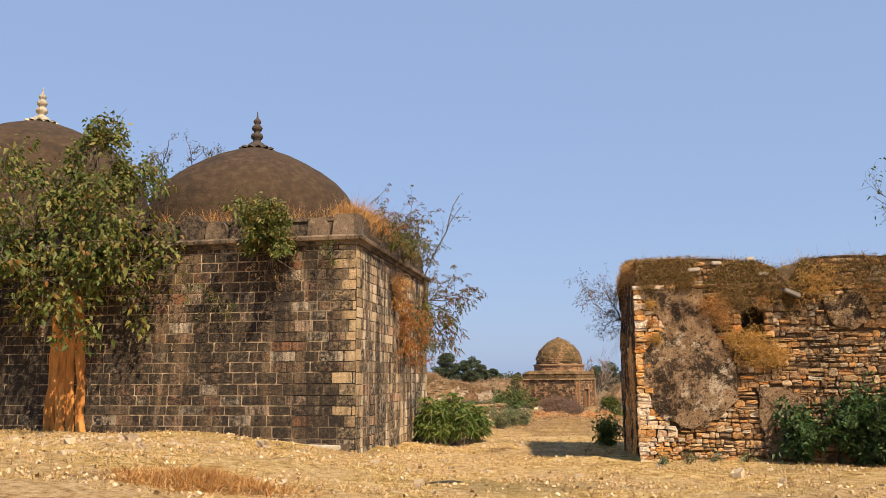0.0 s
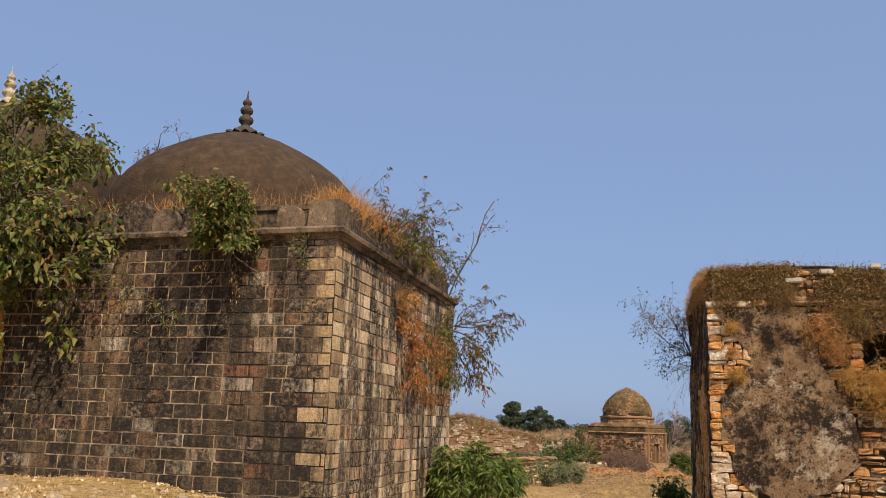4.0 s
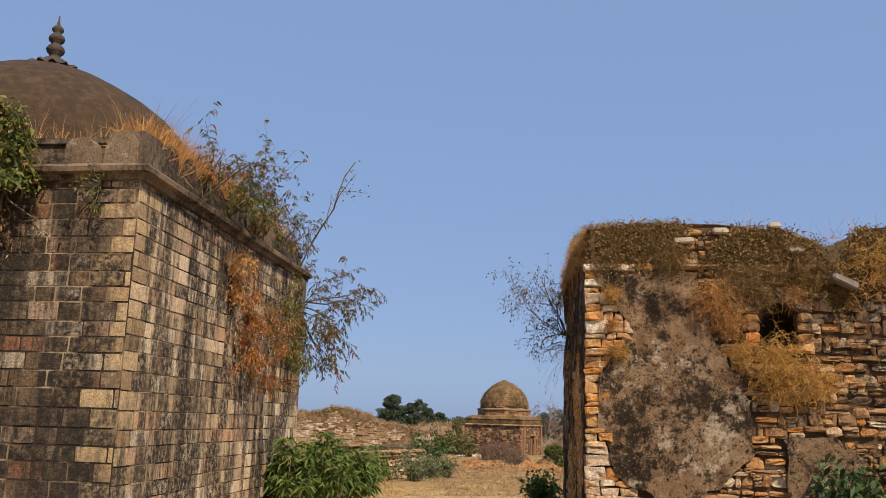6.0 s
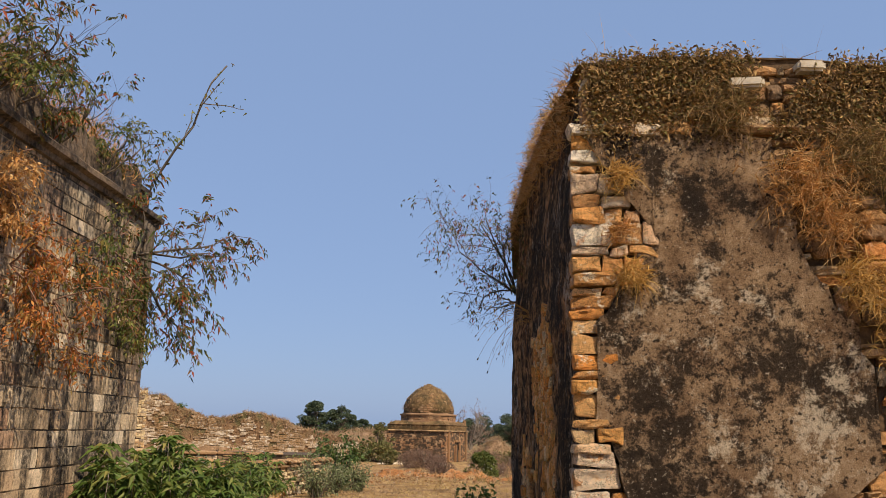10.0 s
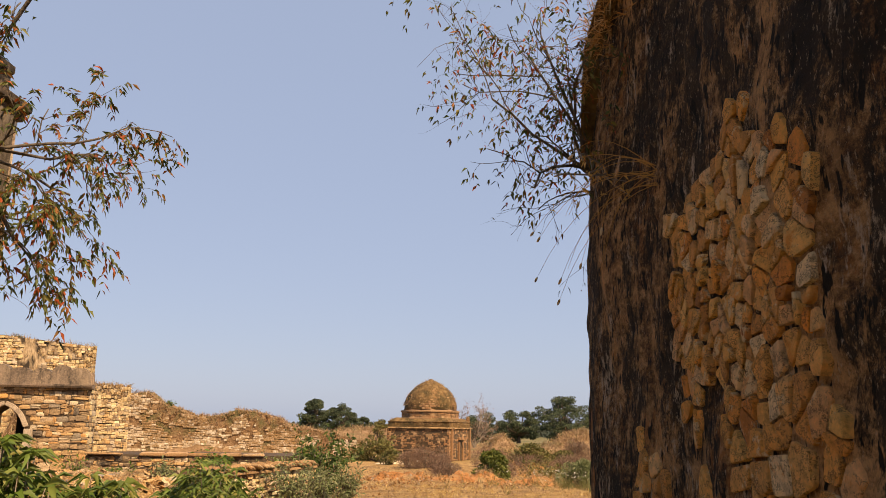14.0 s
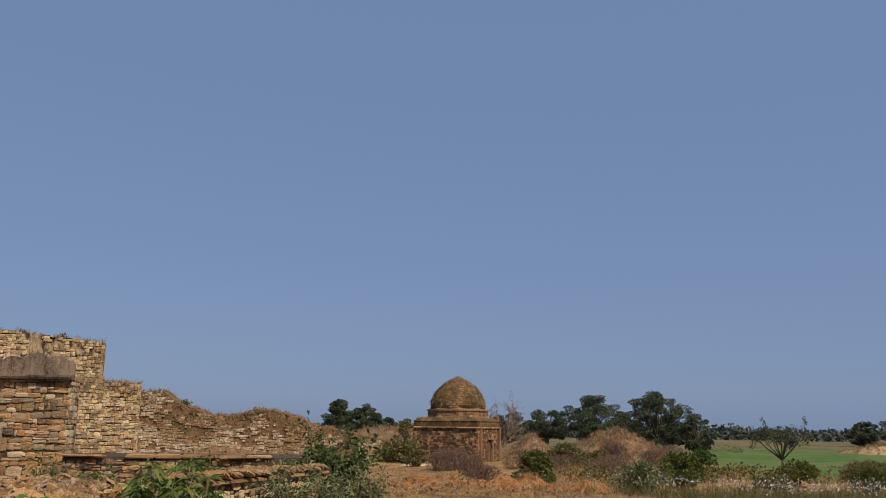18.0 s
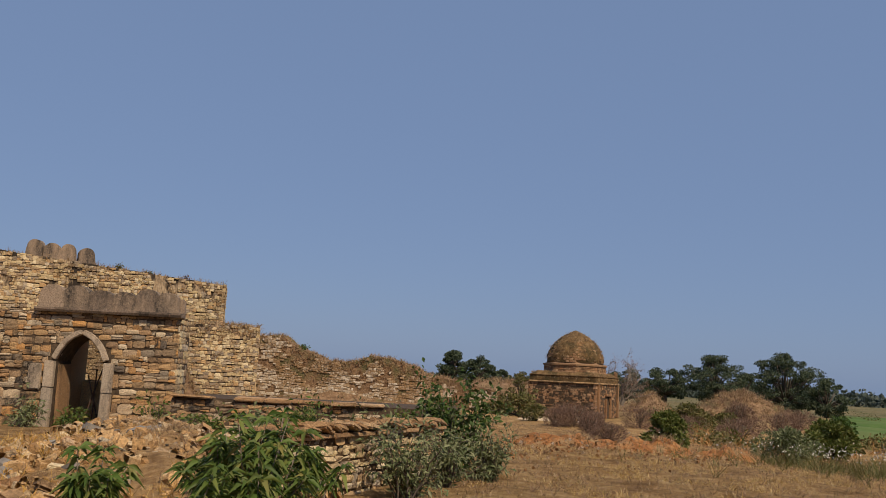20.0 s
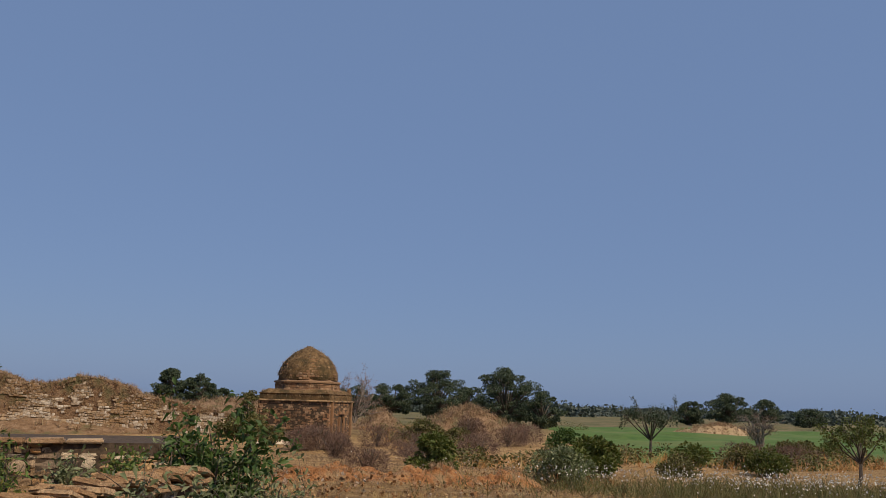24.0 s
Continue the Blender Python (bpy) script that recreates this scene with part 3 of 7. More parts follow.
def tufts(name, roots, blades, length, width, spread, bend, seed, up=(0, 0, 1)):
    """Blades in tufts round the given roots; up: the way they grow."""
    rng = np.random.default_rng(seed)
    roots = np.asarray(roots, float)
    at = np.repeat(roots, blades, axis=0)
    n = len(at)
    upv = np.asarray(up, float)
    upv = np.repeat(upv, blades, axis=0) if upv.ndim == 2 else upv
    way = upv + rng.normal(size=(n, 3)) * spread
    L = length * (.5 + rng.random(n))
    at = at + rng.normal(size=(n, 3)) * length * .07
    return blade_mesh(name, at, way, L, width * (.6 + .8 * rng.random(n)), bend * (.4 + 1.2 * rng.random(n)), seed + 1)


def tubes(name, lines, sides=5):
    """Tapered tubes along lines of (place, radius)."""
    verts, faces, k = [], [], 0
    ang = [2 * math.pi * i / sides for i in range(sides)]
    for line in lines:
        n = len(line)
        for i, (p, r) in enumerate(line):
            d = (line[min(i + 1, n - 1)][0] - line[max(i - 1, 0)][0]).normalized()
            a = d.orthogonal().normalized() if abs(d.z) > .9 else d.cross(Vector((0, 0, 1))).normalized()
            b = d.cross(a)
            for g in ang:
                verts.append(p + (a * math.cos(g) + b * math.sin(g)) * r)
        for i in range(n - 1):
            for j in range(sides):
                q = k + i * sides
                faces.append((q + j, q + (j + 1) % sides, q + sides + (j + 1) % sides, q + sides + j))
        faces.append(tuple(k + (n - 1) * sides + j for j in range(sides)))
        k += n * sides
    me = data(name, verts, faces)
    me.shade_smooth()
    return me


def grow(rng, p, d, length, radius, level, lines, tips, wild=.35, lift=.1, kids=(3, 4), shrink=.62, steps=5, thin=.55):
    """A limb and its branches; collects lines for tubes and the twigs on which leaves sit."""
    line, p, d = [(p.copy(), radius)], p.copy(), d.normalized()
    for i in range(steps):
        d = (d + Vector([rng.normal() for _ in range(3)]) * wild * .5 + Vector((0, 0, lift))).normalized()
        p = p + d * length / steps
        line.append((p.copy(), radius * (1 - (1 - thin) * (i + 1) / steps)))
        if level <= 1:
            tips.append((p.copy(), d.copy(), level))
    lines.append(line)
    if level > 0:
        for _ in range(int(rng.integers(kids[0], kids[1] + 1))):
            k = int(rng.integers(max(1, steps // 3), steps + 1))
            q, r = line[k]
            side = Vector([rng.normal() for _ in range(3)])
            side = (side - d * side.dot(d)).normalized()
            nd = (d * rng.uniform(.35, 1.0) + side * rng.uniform(.55, 1.1)).normalized()
            grow(rng, q, nd, length * shrink * rng.uniform(.75, 1.2), r * .62, level - 1, lines, tips, wild, lift, kids, shrink, steps, thin)


def leaves_on(name, tips, per, size, width, spread, seed, droop=.3, hang=.2):
    rng = np.random.default_rng(seed)
    P = np.array([t[0] for t in tips]).repeat(per, axis=0)
    D = np.array([t[1] for t in tips]).repeat(per, axis=0)
    n = len(P)
    P = P + rng.normal(size=(n, 3)) * spread
    D = D * .5 + rng.normal(size=(n, 3)) * .7 + np.array([0, 0, -hang])
    return leaf_mesh(name, P, D, size * (.55 + .8 * rng.random(n)), width, .3, droop, seed + 1)


def pinnate(name, tips, length, pairs, leaf, width, seed, down=.5):
    """Drooping sprays: leaflets to both sides of a curved stalk at each twig's end."""
    rng = np.random.default_rng(seed)
    P = np.array([t[0] for t in tips])
    D = np.array([t[1] for t in tips]) * .7 + rng.normal(size=P.shape) * .55 + [0, 0, -.35 * down]
    D /= np.linalg.norm(D, axis=1, keepdims=True)
    L = (length * (.6 + .7 * rng.random(len(P))))[:, None]
    side = np.cross(D, [0, 0, 1.0]) + 1e-6
    side /= np.linalg.norm(side, axis=1, keepdims=True)
    at, way = [], []
    for j in range(pairs):
        k = (j + 1) / pairs
        for s in (-1, 1):
            at.append(P + D * L * k + np.array([0, 0, -1.0]) * down * L * k * k + rng.normal(size=P.shape) * leaf * .12)
            way.append(D * .55 + side * s * .75 + [0, 0, -.55] + rng.normal(size=P.shape) * .3)
    at, way = np.concatenate(at), np.concatenate(way)
    return leaf_mesh(name, at, way, leaf * (.6 + .7 * rng.random(len(at))), width, .3, .3, seed + 1)


def rosette_bush(x, y, r, h, material, label, seed, stems=22, leaf=.24, whorl=11, group="", z=None, width=.24):
    """A bush of many stems, each ending in whorls of long leaves that arch outwards and hang."""
    rng = np.random.default_rng(seed)
    th = empty("bush", pose(x, y, gz(x, y) if z is None else z), label, "bush", group)
    lines, at, way = [], [], []
    for _ in range(stems):
        a, k = rng.uniform(0, 6.28), rng.random() ** .6
        foot = Vector((math.cos(a) * r * .45 * k, math.sin(a) * r * .45 * k, -.05))
        top = Vector((math.cos(a) * r * k + rng.normal() * .06, math.sin(a) * r * k + rng.normal() * .06, h * rng.uniform(.35, 1) * (1 - .3 * k * k)))
        mid = foot.lerp(top, .5) + Vector((rng.normal() * .05, rng.normal() * .05, .05))
        lines.append([(foot, .011), (mid, .008), (top, .004)])
        for tier in range(4):
            c = top.lerp(mid, tier * .3) + Vector((0, 0, .01))
            n = whorl if tier == 0 else whorl // 2 + 1
            for i in range(n):
                g = 2 * math.pi * (i + rng.random() * .6) / n
                at.append(tuple(c + Vector(rng.normal(size=3) * .012)))
                way.append((math.cos(g), math.sin(g), rng.uniform(-.35, .7) - .15 * tier))
    part("stem", tubes("stem", lines, 4), m_bark_pale, th)
    at, way = np.array(at), np.array(way)
    part("foliage", leaf_mesh("foliage", at, way, leaf * (.5 + .65 * rng.random(len(at))), width, .28, .45, seed), material, th)
    return th


def shell(rng, n, radii, fill=.55):
    """Points in the outer part of an uneven ball."""
    v = rng.normal(size=(n, 3))
    v /= np.linalg.norm(v, axis=1, keepdims=True)
    return v * (fill + (1 - fill) * rng.random((n, 1)) ** .6) * np.asarray(radii), v
# ---- ground ----
def build_ground():
    nx, ny = 250, 330
    tx, ty = np.linspace(-1, 1, nx), np.linspace(-1, 1, ny)
    xs = 3 + 5 * np.sinh(6.7 * tx)
    ys = 20 + 6 * np.sinh(6.4 * ty)
    X, Y = np.meshgrid(xs, ys)
    Z = ground(X, Y)
    rough = np.array([noise.noise(Vector((x * .9, y * .9, 0))) * .05 + noise.noise(Vector((x * 3.1, y * 3.1, 7))) * .02
                      for x, y in zip(X.ravel(), Y.ravel())]).reshape(X.shape)
    Z = Z + rough * np.exp(-((X - 3) ** 2 + (Y - 25) ** 2) / 60 ** 2)
    v = np.stack([X, Y, Z], 2).reshape(-1, 3)
    i = np.arange((ny - 1) * nx).reshape(ny - 1, nx)[:, :-1].ravel()
    f = np.stack([i, i + 1, i + nx + 1, i + nx], 1)
    ob = part("ground", fast("ground", v, f), m_ground, soft=True)
    tagged(ob, "dry ground of straw-coloured grass and bare stony earth", "ground", kind="structure")


mat, nt, b = tree_of("dry_ground")
straw = ramp(nt, fog(nt, 4.0, 9, .75), [(.36, (.2, .105, .036)), (.44, (.5, .31, .105)), (.53, (.72, .5, .2)), (.64, (.84, .66, .36))])
bare = ramp(nt, fog(nt, 7.0, 8, .75, (1, 1, 1), 2.0), [(.35, (.26, .145, .06)), (.46, (.58, .37, .165)), (.6, (.8, .6, .34))])
col = mixed(nt, ramp(nt, fog(nt, .38, 6, .65), [(.45, (0, 0, 0)), (.57, (1, 1, 1))]), straw, bare)
green = mixed(nt, ramp(nt, fog(nt, .23, 6, .65, (1, 1, 1), 3.0), [(.5, (0, 0, 0)), (.66, (.55, .55, .55))]), col, (.15, .135, .045))
dirt = mixed(nt, ramp(nt, fog(nt, .31, 6, .7, (1, 1, 1), 9.0), [(.6, (0, 0, 0)), (.68, (.8, .8, .8))]), green, (.16, .085, .04))
litter = mixed(nt, ramp(nt, fog(nt, 26, 6, .8), [(.57, (0, 0, 0)), (.64, (.75, .75, .75))]), dirt, (.10, .065, .035))
# browner, rustier soil past the ruins and olive plain far off
place = nt.nodes.new("ShaderNodeSeparateXYZ")
nt.links.new(position(nt), place.inputs[0])


def zone(a, c):
    m = nt.nodes.new("ShaderNodeMapRange")
    m.inputs[1].default_value, m.inputs[2].default_value = a, c
    nt.links.new(place.outputs[1], m.inputs[0])
    return m.outputs[0]


brown = ramp(nt, fog(nt, 1.2, 13, .84, (1, 1, 1), 14.0), [(.36, (.12, .062, .026)), (.46, (.28, .165, .068)), (.55, (.42, .27, .12)), (.65, (.56, .4, .2))])
litter = mixed(nt, zone(27, 40), litter, brown)
litter = mixed(nt, zone(110, 190), litter, ramp(nt, fog(nt, .06, 6, .7, (1, 1, 1), 3.0), [(.4, (.10, .1, .045)), (.6, (.2, .16, .085))]))
nt.links.new(litter, b.inputs["Base Color"])
b.inputs["Roughness"].default_value = .95
b.inputs["Specular IOR Level"].default_value = .1
bump(nt, b, fog(nt, 9, 10, .8), 1.0, .14)
m_ground = mat
build_ground()


def mound(name, x, y, rx, ry, h, material, label, seed, rough=.25, kind="structure", category="mound", turn=0, grass=0, blade=.5, straw=None):
    """A heap of earth that rises out of the ground."""
    n, k = 40, 28
    rng = np.random.default_rng(seed)
    ph = rng.random(6) * 6.28
    v, f = [], []
    for j in range(k + 1):
        s = j / k
        for i in range(n):
            a = 2 * math.pi * i / n
            e = 1 + .18 * math.sin(2 * a + ph[0]) + .12 * math.sin(3 * a + ph[1]) + .07 * math.sin(7 * a + ph[2])
            px, py = rx * s * e * math.cos(a), ry * s * e * math.sin(a)
            wx, wy = x + px * math.cos(turn) - py * math.sin(turn), y + px * math.sin(turn) + py * math.cos(turn)
            up = h * (1 - smooth(0, 1, s)) - .12 * s
            up += h * rough * (1 - s) * noise.noise(Vector((wx * 1.1, wy * 1.1, seed))) + h * rough * .4 * (1 - s * .8) * noise.noise(Vector((wx * 4, wy * 4, seed)))
            v.append((wx, wy, gz(wx, wy) + float(up)))
    for j in range(k):
        for i in range(n):
            f.append((j * n + i, j * n + (i + 1) % n, (j + 1) * n + (i + 1) % n, (j + 1) * n + i))
    ob = part(name, data(name, v, f), material, soft=True)
    if grass:
        pick = rng.integers(0, n * int(k * .9), grass)
        roots = [tuple(np.array(v[i]) + rng.normal(size=3) * [.2 * rx / 5, .2 * ry / 5, 0]) for i in pick]
        part("slope_grass", tufts("slope_grass", roots, 9, blade, blade * .06, .7, .5, seed), straw or m_slope_grass, ob, "dry brown grass")
    return tagged(ob, label, category, kind=kind)


# ---- the domed mosque of dark ashlar ----
VAR = stone_variants(14, 3, .012, .035)
VARR = stone_variants(24, 5, .09, .2)
MOSQUE_W, MOSQUE_D, CORN = 17.0, 8.68, 4.42
SKEW = -.038          # the side wall is not quite square to the front


def strip(profile, path, closed=False):
    """Sweeps a profile of (out, up) along a path of (x, y, out_x, out_y); returns verts and faces."""
    n = len(profile)
    v = [(x + ox * o, y + oy * o, u) for x, y, ox, oy in path for o, u in profile]
    f = []
    for i in range(len(path) - 1):
        for j in range(n):
            f.append((i * n + j, (i + 1) * n + j, (i + 1) * n + (j + 1) % n, i * n + (j + 1) % n))
    f.append(tuple(range(n)))
    f.append(tuple(reversed([(len(path) - 1) * n + j for j in range(n)])))
    return v, f


def lathe(profile, sides=48, wobble=0.0, seed=0):
    v, f, n = [], [], len(profile)
    for r, z in profile:
        for i in range(sides):
            a = 2 * math.pi * i / sides
            k = 1 + wobble * noise.noise(Vector((math.cos(a) * 2, math.sin(a) * 2, z * 1.2 + seed)))
            v.append((r * k * math.cos(a), r * k * math.sin(a), z))
    for j in range(n - 1):
        for i in range(sides):
            f.append((j * sides + i, j * sides + (i + 1) % sides, (j + 1) * sides + (i + 1) % sides, (j + 1) * sides + i))
    f.append(tuple((n - 1) * sides + i for i in range(sides)))
    return v, f


def finial(parent, x, y, z, h, material):
    """A stone finial: a flared lotus base with three balls and a spike."""
    prof = [(.42, 0), (.41, .05), (.33, .1), (.27, .17), (.2, .24), (.12, .27), (.11, .33), (.17, .38), (.19, .44), (.16, .5), (.1, .54), (.1, .58),
            (.15, .62), (.165, .68), (.14, .73), (.085, .77), (.08, .8), (.115, .84), (.12, .88), (.09, .92), (.04, .96), (.022, 1.05), (.012, 1.16), (.002, 1.17)]
    v, f = lathe([(r * .92, u * h) for r, u in prof], 20)
    ob = part("finial", data("finial", v, f), material, parent, "carved stone finial of stacked balls", pose(x, y, z), True)
    for i in range(12):
        a = 2 * math.pi * i / 12
        pv = [(-.1, 0, 0), (.1, 0, 0), (.08, .12, .02), (0, .2, .05), (-.08, .12, .02), (-.1, -.02, .07), (.1, -.02, .07), (0, .12, .1)]
        pf = [(0, 1, 2, 3, 4), (5, 7, 6), (0, 5, 6, 1), (1, 6, 7, 2), (2, 7, 3), (3, 7, 4), (4, 7, 5, 0)]
        part("petal", data("petal", pv, pf), material, ob, "", pose(.31 * math.cos(a), .31 * math.sin(a), .02, 0, 0, math.degrees(a) - 90))


def build_mosque():
    rng = np.random.default_rng(11)
    th = empty("mosque", pose(-1.9, 18.95, 0, 0, 0, -11.3), "old domed mosque of dark weathered ashlar with plants growing on it", "mosque")
    W, D = MOSQUE_W, MOSQUE_D
    core = bmesh.new()
    bmesh.ops.create_cube(core, size=1, matrix=pose(-W / 2 - .03, D / 2 + .03, 2.0) @ Matrix.Diagonal((W - .06, D - .06, 5.3, 1)))
    for q in core.verts:
        if q.co.x > -1:
            q.co.x += SKEW * q.co.y
    part("wall_core", core, m_mortar, th, "pale lime mortar between the stones")
    # east face: every block a part
    rects = courses(rng, 0, D, -.25, CORN, (.205, .26), (.28, .62), .021)
    mats = lay(rects, rng, (0, 0, 0), (SKEW, 1, 0), (1, -SKEW, 0), VAR, .2, (.006, .015), .3)
    wall_e = part("wall_east", data("wall_east", [(0, 0, -.3), (SKEW * D, D, -.3), (SKEW * D, D, CORN), (0, 0, CORN)], [(0, 1, 2, 3)]), m_mortar, th, "side wall of squared stone blocks, toned pale as brightly lit")
    edge = [m for r, m in zip(rects, mats) if r[0] < .42]
    mats = [m for r, m in zip(rects, mats) if r[0] >= .42]
    stone_parts("corner_block", edge, VAR, m_corner, wall_e, "corner_block")
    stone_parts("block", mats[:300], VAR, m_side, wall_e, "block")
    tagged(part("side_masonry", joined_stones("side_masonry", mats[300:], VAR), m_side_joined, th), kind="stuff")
    wall_f = part("wall_front", data("wall_front", [(-W, 0, -.3), (0, 0, -.3), (0, 0, CORN), (-W, 0, CORN)], [(0, 1, 2, 3)]), m_mortar, th, "front wall of squared dark stone blocks")
    rects = courses(rng, -9.3, 0, -.25, CORN, (.205, .26), (.28, .62), .026)
    mats2 = lay(rects, rng, (0, 0, 0), (1, 0, 0), (0, -1, 0), VAR, .2, (.006, .015), .3)
    rest = [m for r, m in zip(rects, mats2) if r[0] < -6.2]
    near = [m for r, m in zip(rects, mats2) if -.36 > r[0] >= -6.2]
    stone_parts("corner_block", [m for r, m in zip(rects, mats2) if r[0] >= -.36], VAR, m_corner, wall_f, "corner_block")
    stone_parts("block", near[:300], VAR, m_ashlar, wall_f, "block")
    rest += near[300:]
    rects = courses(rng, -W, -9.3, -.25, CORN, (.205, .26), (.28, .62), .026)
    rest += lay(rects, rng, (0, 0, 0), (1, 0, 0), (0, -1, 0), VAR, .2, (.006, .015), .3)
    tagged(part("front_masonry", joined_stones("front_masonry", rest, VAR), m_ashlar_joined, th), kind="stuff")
    # a plinth course standing proud
    for k in range(18):
        part("plinth_stone", VARP[k % 4], m_cornice, th, "", pose(-.35 - k * .5, -.06, -.02 + .015 * k % .03, 0, 0, rng.uniform(-1, 1)) @ Matrix.Diagonal((.48, .3, .2, 1)))
    part("kerb_slab", bev((1.0, .3, .1), .02, 3), m_white, th, "pale slab at the foot of the wall", pose(-.75, -.28, .02, 2, 1, 2))
    # cornice: two fillets and a slope
    prof = [(-.1, CORN), (.06, CORN), (.07, CORN + .07), (.15, CORN + .1), (.16, CORN + .17), (.1, CORN + .22), (-.1, CORN + .24)]
    n = 60
    path = [(-W + W * i / n, 0, 0, -1) for i in range(n)] + [(0, 0, 1, -1)] + [(SKEW * D * i / 24, D * i / 24, 1, 0) for i in range(1, 25)]
    path = [(x + .008 * rng.normal() * (0 < i < len(path) - 1), y + .008 * rng.normal(), ox, oy) for i, (x, y, ox, oy) in enumerate(path)]
    v, f = strip(prof, path)
    part("cornice", data("cornice", v, f), m_cornice, th, "moulded stone cornice with a dark underside")
    # parapet: a row of merlon slabs with round shoulders
    merlon = []
    for k in range(9):
        a = math.pi * k / 8
        merlon.append((-.27 * math.cos(a), .28 + .26 * math.sin(a) ** .7))
    pv = [(x, 0, z) for x, z in [(-.3, 0)] + merlon + [(.3, 0)]]
    pv += [(x, .26, z) for x, _, z in pv]
    k = len(pv) // 2
    pf = [tuple(range(k)), tuple(reversed(range(k, 2 * k)))] + [(i, (i + 1) % k, k + (i + 1) % k, k + i) for i in range(k)]
    pm = data("merlon", pv, [tuple(reversed(q)) for q in pf])
    global MERLON
    MERLON = pm.copy()
    pm.materials.append(m_cornice)
    u = .32
    while u < W - .4:
        s = rng.uniform(.9, 1.12)
        if not (1.75 < u < 2.3) and rng.random() > .14:
            ob = part("merlon", pm, None, th, "", pose(-u, -.02, CORN + .2, rng.uniform(-2, 4), rng.uniform(-2, 2), rng.uniform(-3, 3)) @ Matrix.Diagonal((s * .92, 1, rng.uniform(.78, 1.15), 1)))
        u += .64 * s
    u = .85
    while u < D:
        s = rng.uniform(.85, 1.1)
        if rng.random() > .12:
            part("merlon", pm, None, th, "", pose(.02 + SKEW * u, u, CORN + .2, rng.uniform(-4, 4), rng.uniform(-3, 3), 90 + rng.uniform(-5, 5)) @ Matrix.Diagonal((s, 1, rng.uniform(.8, 1.05), 1)))
        u += .66 * s
    v, f = strip([(-.4, CORN + .2), (-.15, CORN + .2), (-.14, CORN + .56), (-.1, CORN + .58), (-.1, CORN + .66), (-.4, CORN + .68)], path)
    part("parapet", data("parapet", v, f), m_cornice, th, "low parapet wall behind the carved merlons")
    part("corner_merlon", bev((.56, .56, .5), .03), m_cornice, th, "square corner merlon", pose(-.26, .26, CORN + .46))
    # domes
    for cx, cy, r, base, top, mt in ((-4.17, 3.93, 3.05, 4.6, 7.85, m_finial), (-11.05, 3.9, 3.25, 4.9, 9.05, m_finial_pale)):
        lift = top - 7.85
        prof = [(r + .12, base), (r + .12, base + .3), (r, base + .36)]
        prof += [(q * r / 3.05, z + lift) for q, z in ((2.96, 5.4), (2.9, 5.7), (2.82, 6.0), (2.71, 6.28), (2.55, 6.53), (2.3, 6.8), (1.95, 7.07), (1.52, 7.33), (1.1, 7.55), (.7, 7.71), (.4, 7.81), (.05, 7.87))]
        v, f = lathe(prof, 64, .012, cx)
        part("dome", data("dome", v, f), m_dome, th, "low round dome with dark weathered plaster", pose(cx, cy, 0), True)
        finial(th, cx, cy, top - .06, 1.0, mt)
    return th


def bev(size, width, seed=0):
    """A block with broken edges."""
    bm = bmesh.new()
    bmesh.ops.create_cube(bm, size=1, matrix=Matrix.Diagonal((*size, 1)))
    bmesh.ops.bevel(bm, geom=bm.edges[:], offset=width, segments=2, affect="EDGES")
    for v in bm.verts:
        v.co += Vector((noise.noise(v.co * 7 + Vector((seed, 0, 0))), noise.noise(v.co * 7 + Vector((0, seed, 3))), noise.noise(v.co * 7 + Vector((5, 0, seed))))) * width * .5
    return bm


VARM = [data("rough_stone", v, STONE_FACES) for v in VARR[:6]]

def rounded_stone(seed):
    """A worn unit stone: a cube with softened edges and a lumpy skin."""
    bm = bmesh.new()
    bmesh.ops.create_cube(bm, size=1)
    bmesh.ops.subdivide_edges(bm, edges=bm.edges[:], cuts=4, use_grid_fill=True)
    p = 4.5 + seed % 4 * 1.7
    for v in bm.verts:
        c = v.co * 2
        n = (abs(c.x) ** p + abs(c.y) ** p + abs(c.z) ** p) ** (1 / p)
        c = c / n * .53
        lump = noise.noise(c * 3 + Vector((seed, 0, 0))) * .17 + noise.noise(c * 8 + Vector((0, seed, 0))) * .07
        skew = 1 + .22 * noise.noise(Vector((seed * 1.7, c.x * 1.5, 0)))
        v.co = Vector((c.x, c.y * (1 + lump), c.z * (skew + lump * .6)))
    me = bpy.data.meshes.new("corner_stone")
    bm.to_mesh(me)
    bm.free()
    return me


VARQ = [rounded_stone(k) for k in range(14)]
for me in VARQ:
    me.shade_smooth()
    me.materials.append(m_quoin)
VARP = [data("plinth_stone", v, STONE_FACES) for v in VAR[:4]]
mosque = build_mosque()

# ---- the ruined block of rubble and plaster ----
def inside(poly, x, y):
    hit = False
    for (x0, y0), (x1, y1) in zip(poly, poly[1:] + poly[:1]):
        if (y0 > y) != (y1 > y) and x < (x1 - x0) * (y - y0) / (y1 - y0) + x0:
            hit = not hit
    return hit


PLASTER_A = [(-.02, 3.34), (.1, 3.1), (.26, 2.86), (.34, 2.69), (.49, 2.56), (.5, 2.4), (.32, 2.25), (.26, 2.11), (.07, 1.99), (.09, 1.83), (.19, 1.66), (.03, 1.55), (0, 1.45), (.1, 1.32), (.15, 1.24), (.09, 1.13), (.16, 1.03), (.19, .88), (.3, .72), (.5, .52), (.9, .42), (1.3, .46), (1.6, .75), (1.88, .95), (1.94, 1.4), (1.83, 1.95), (1.62, 2.25), (1.42, 2.6), (1.37, 2.97), (1.3, 3.34)]
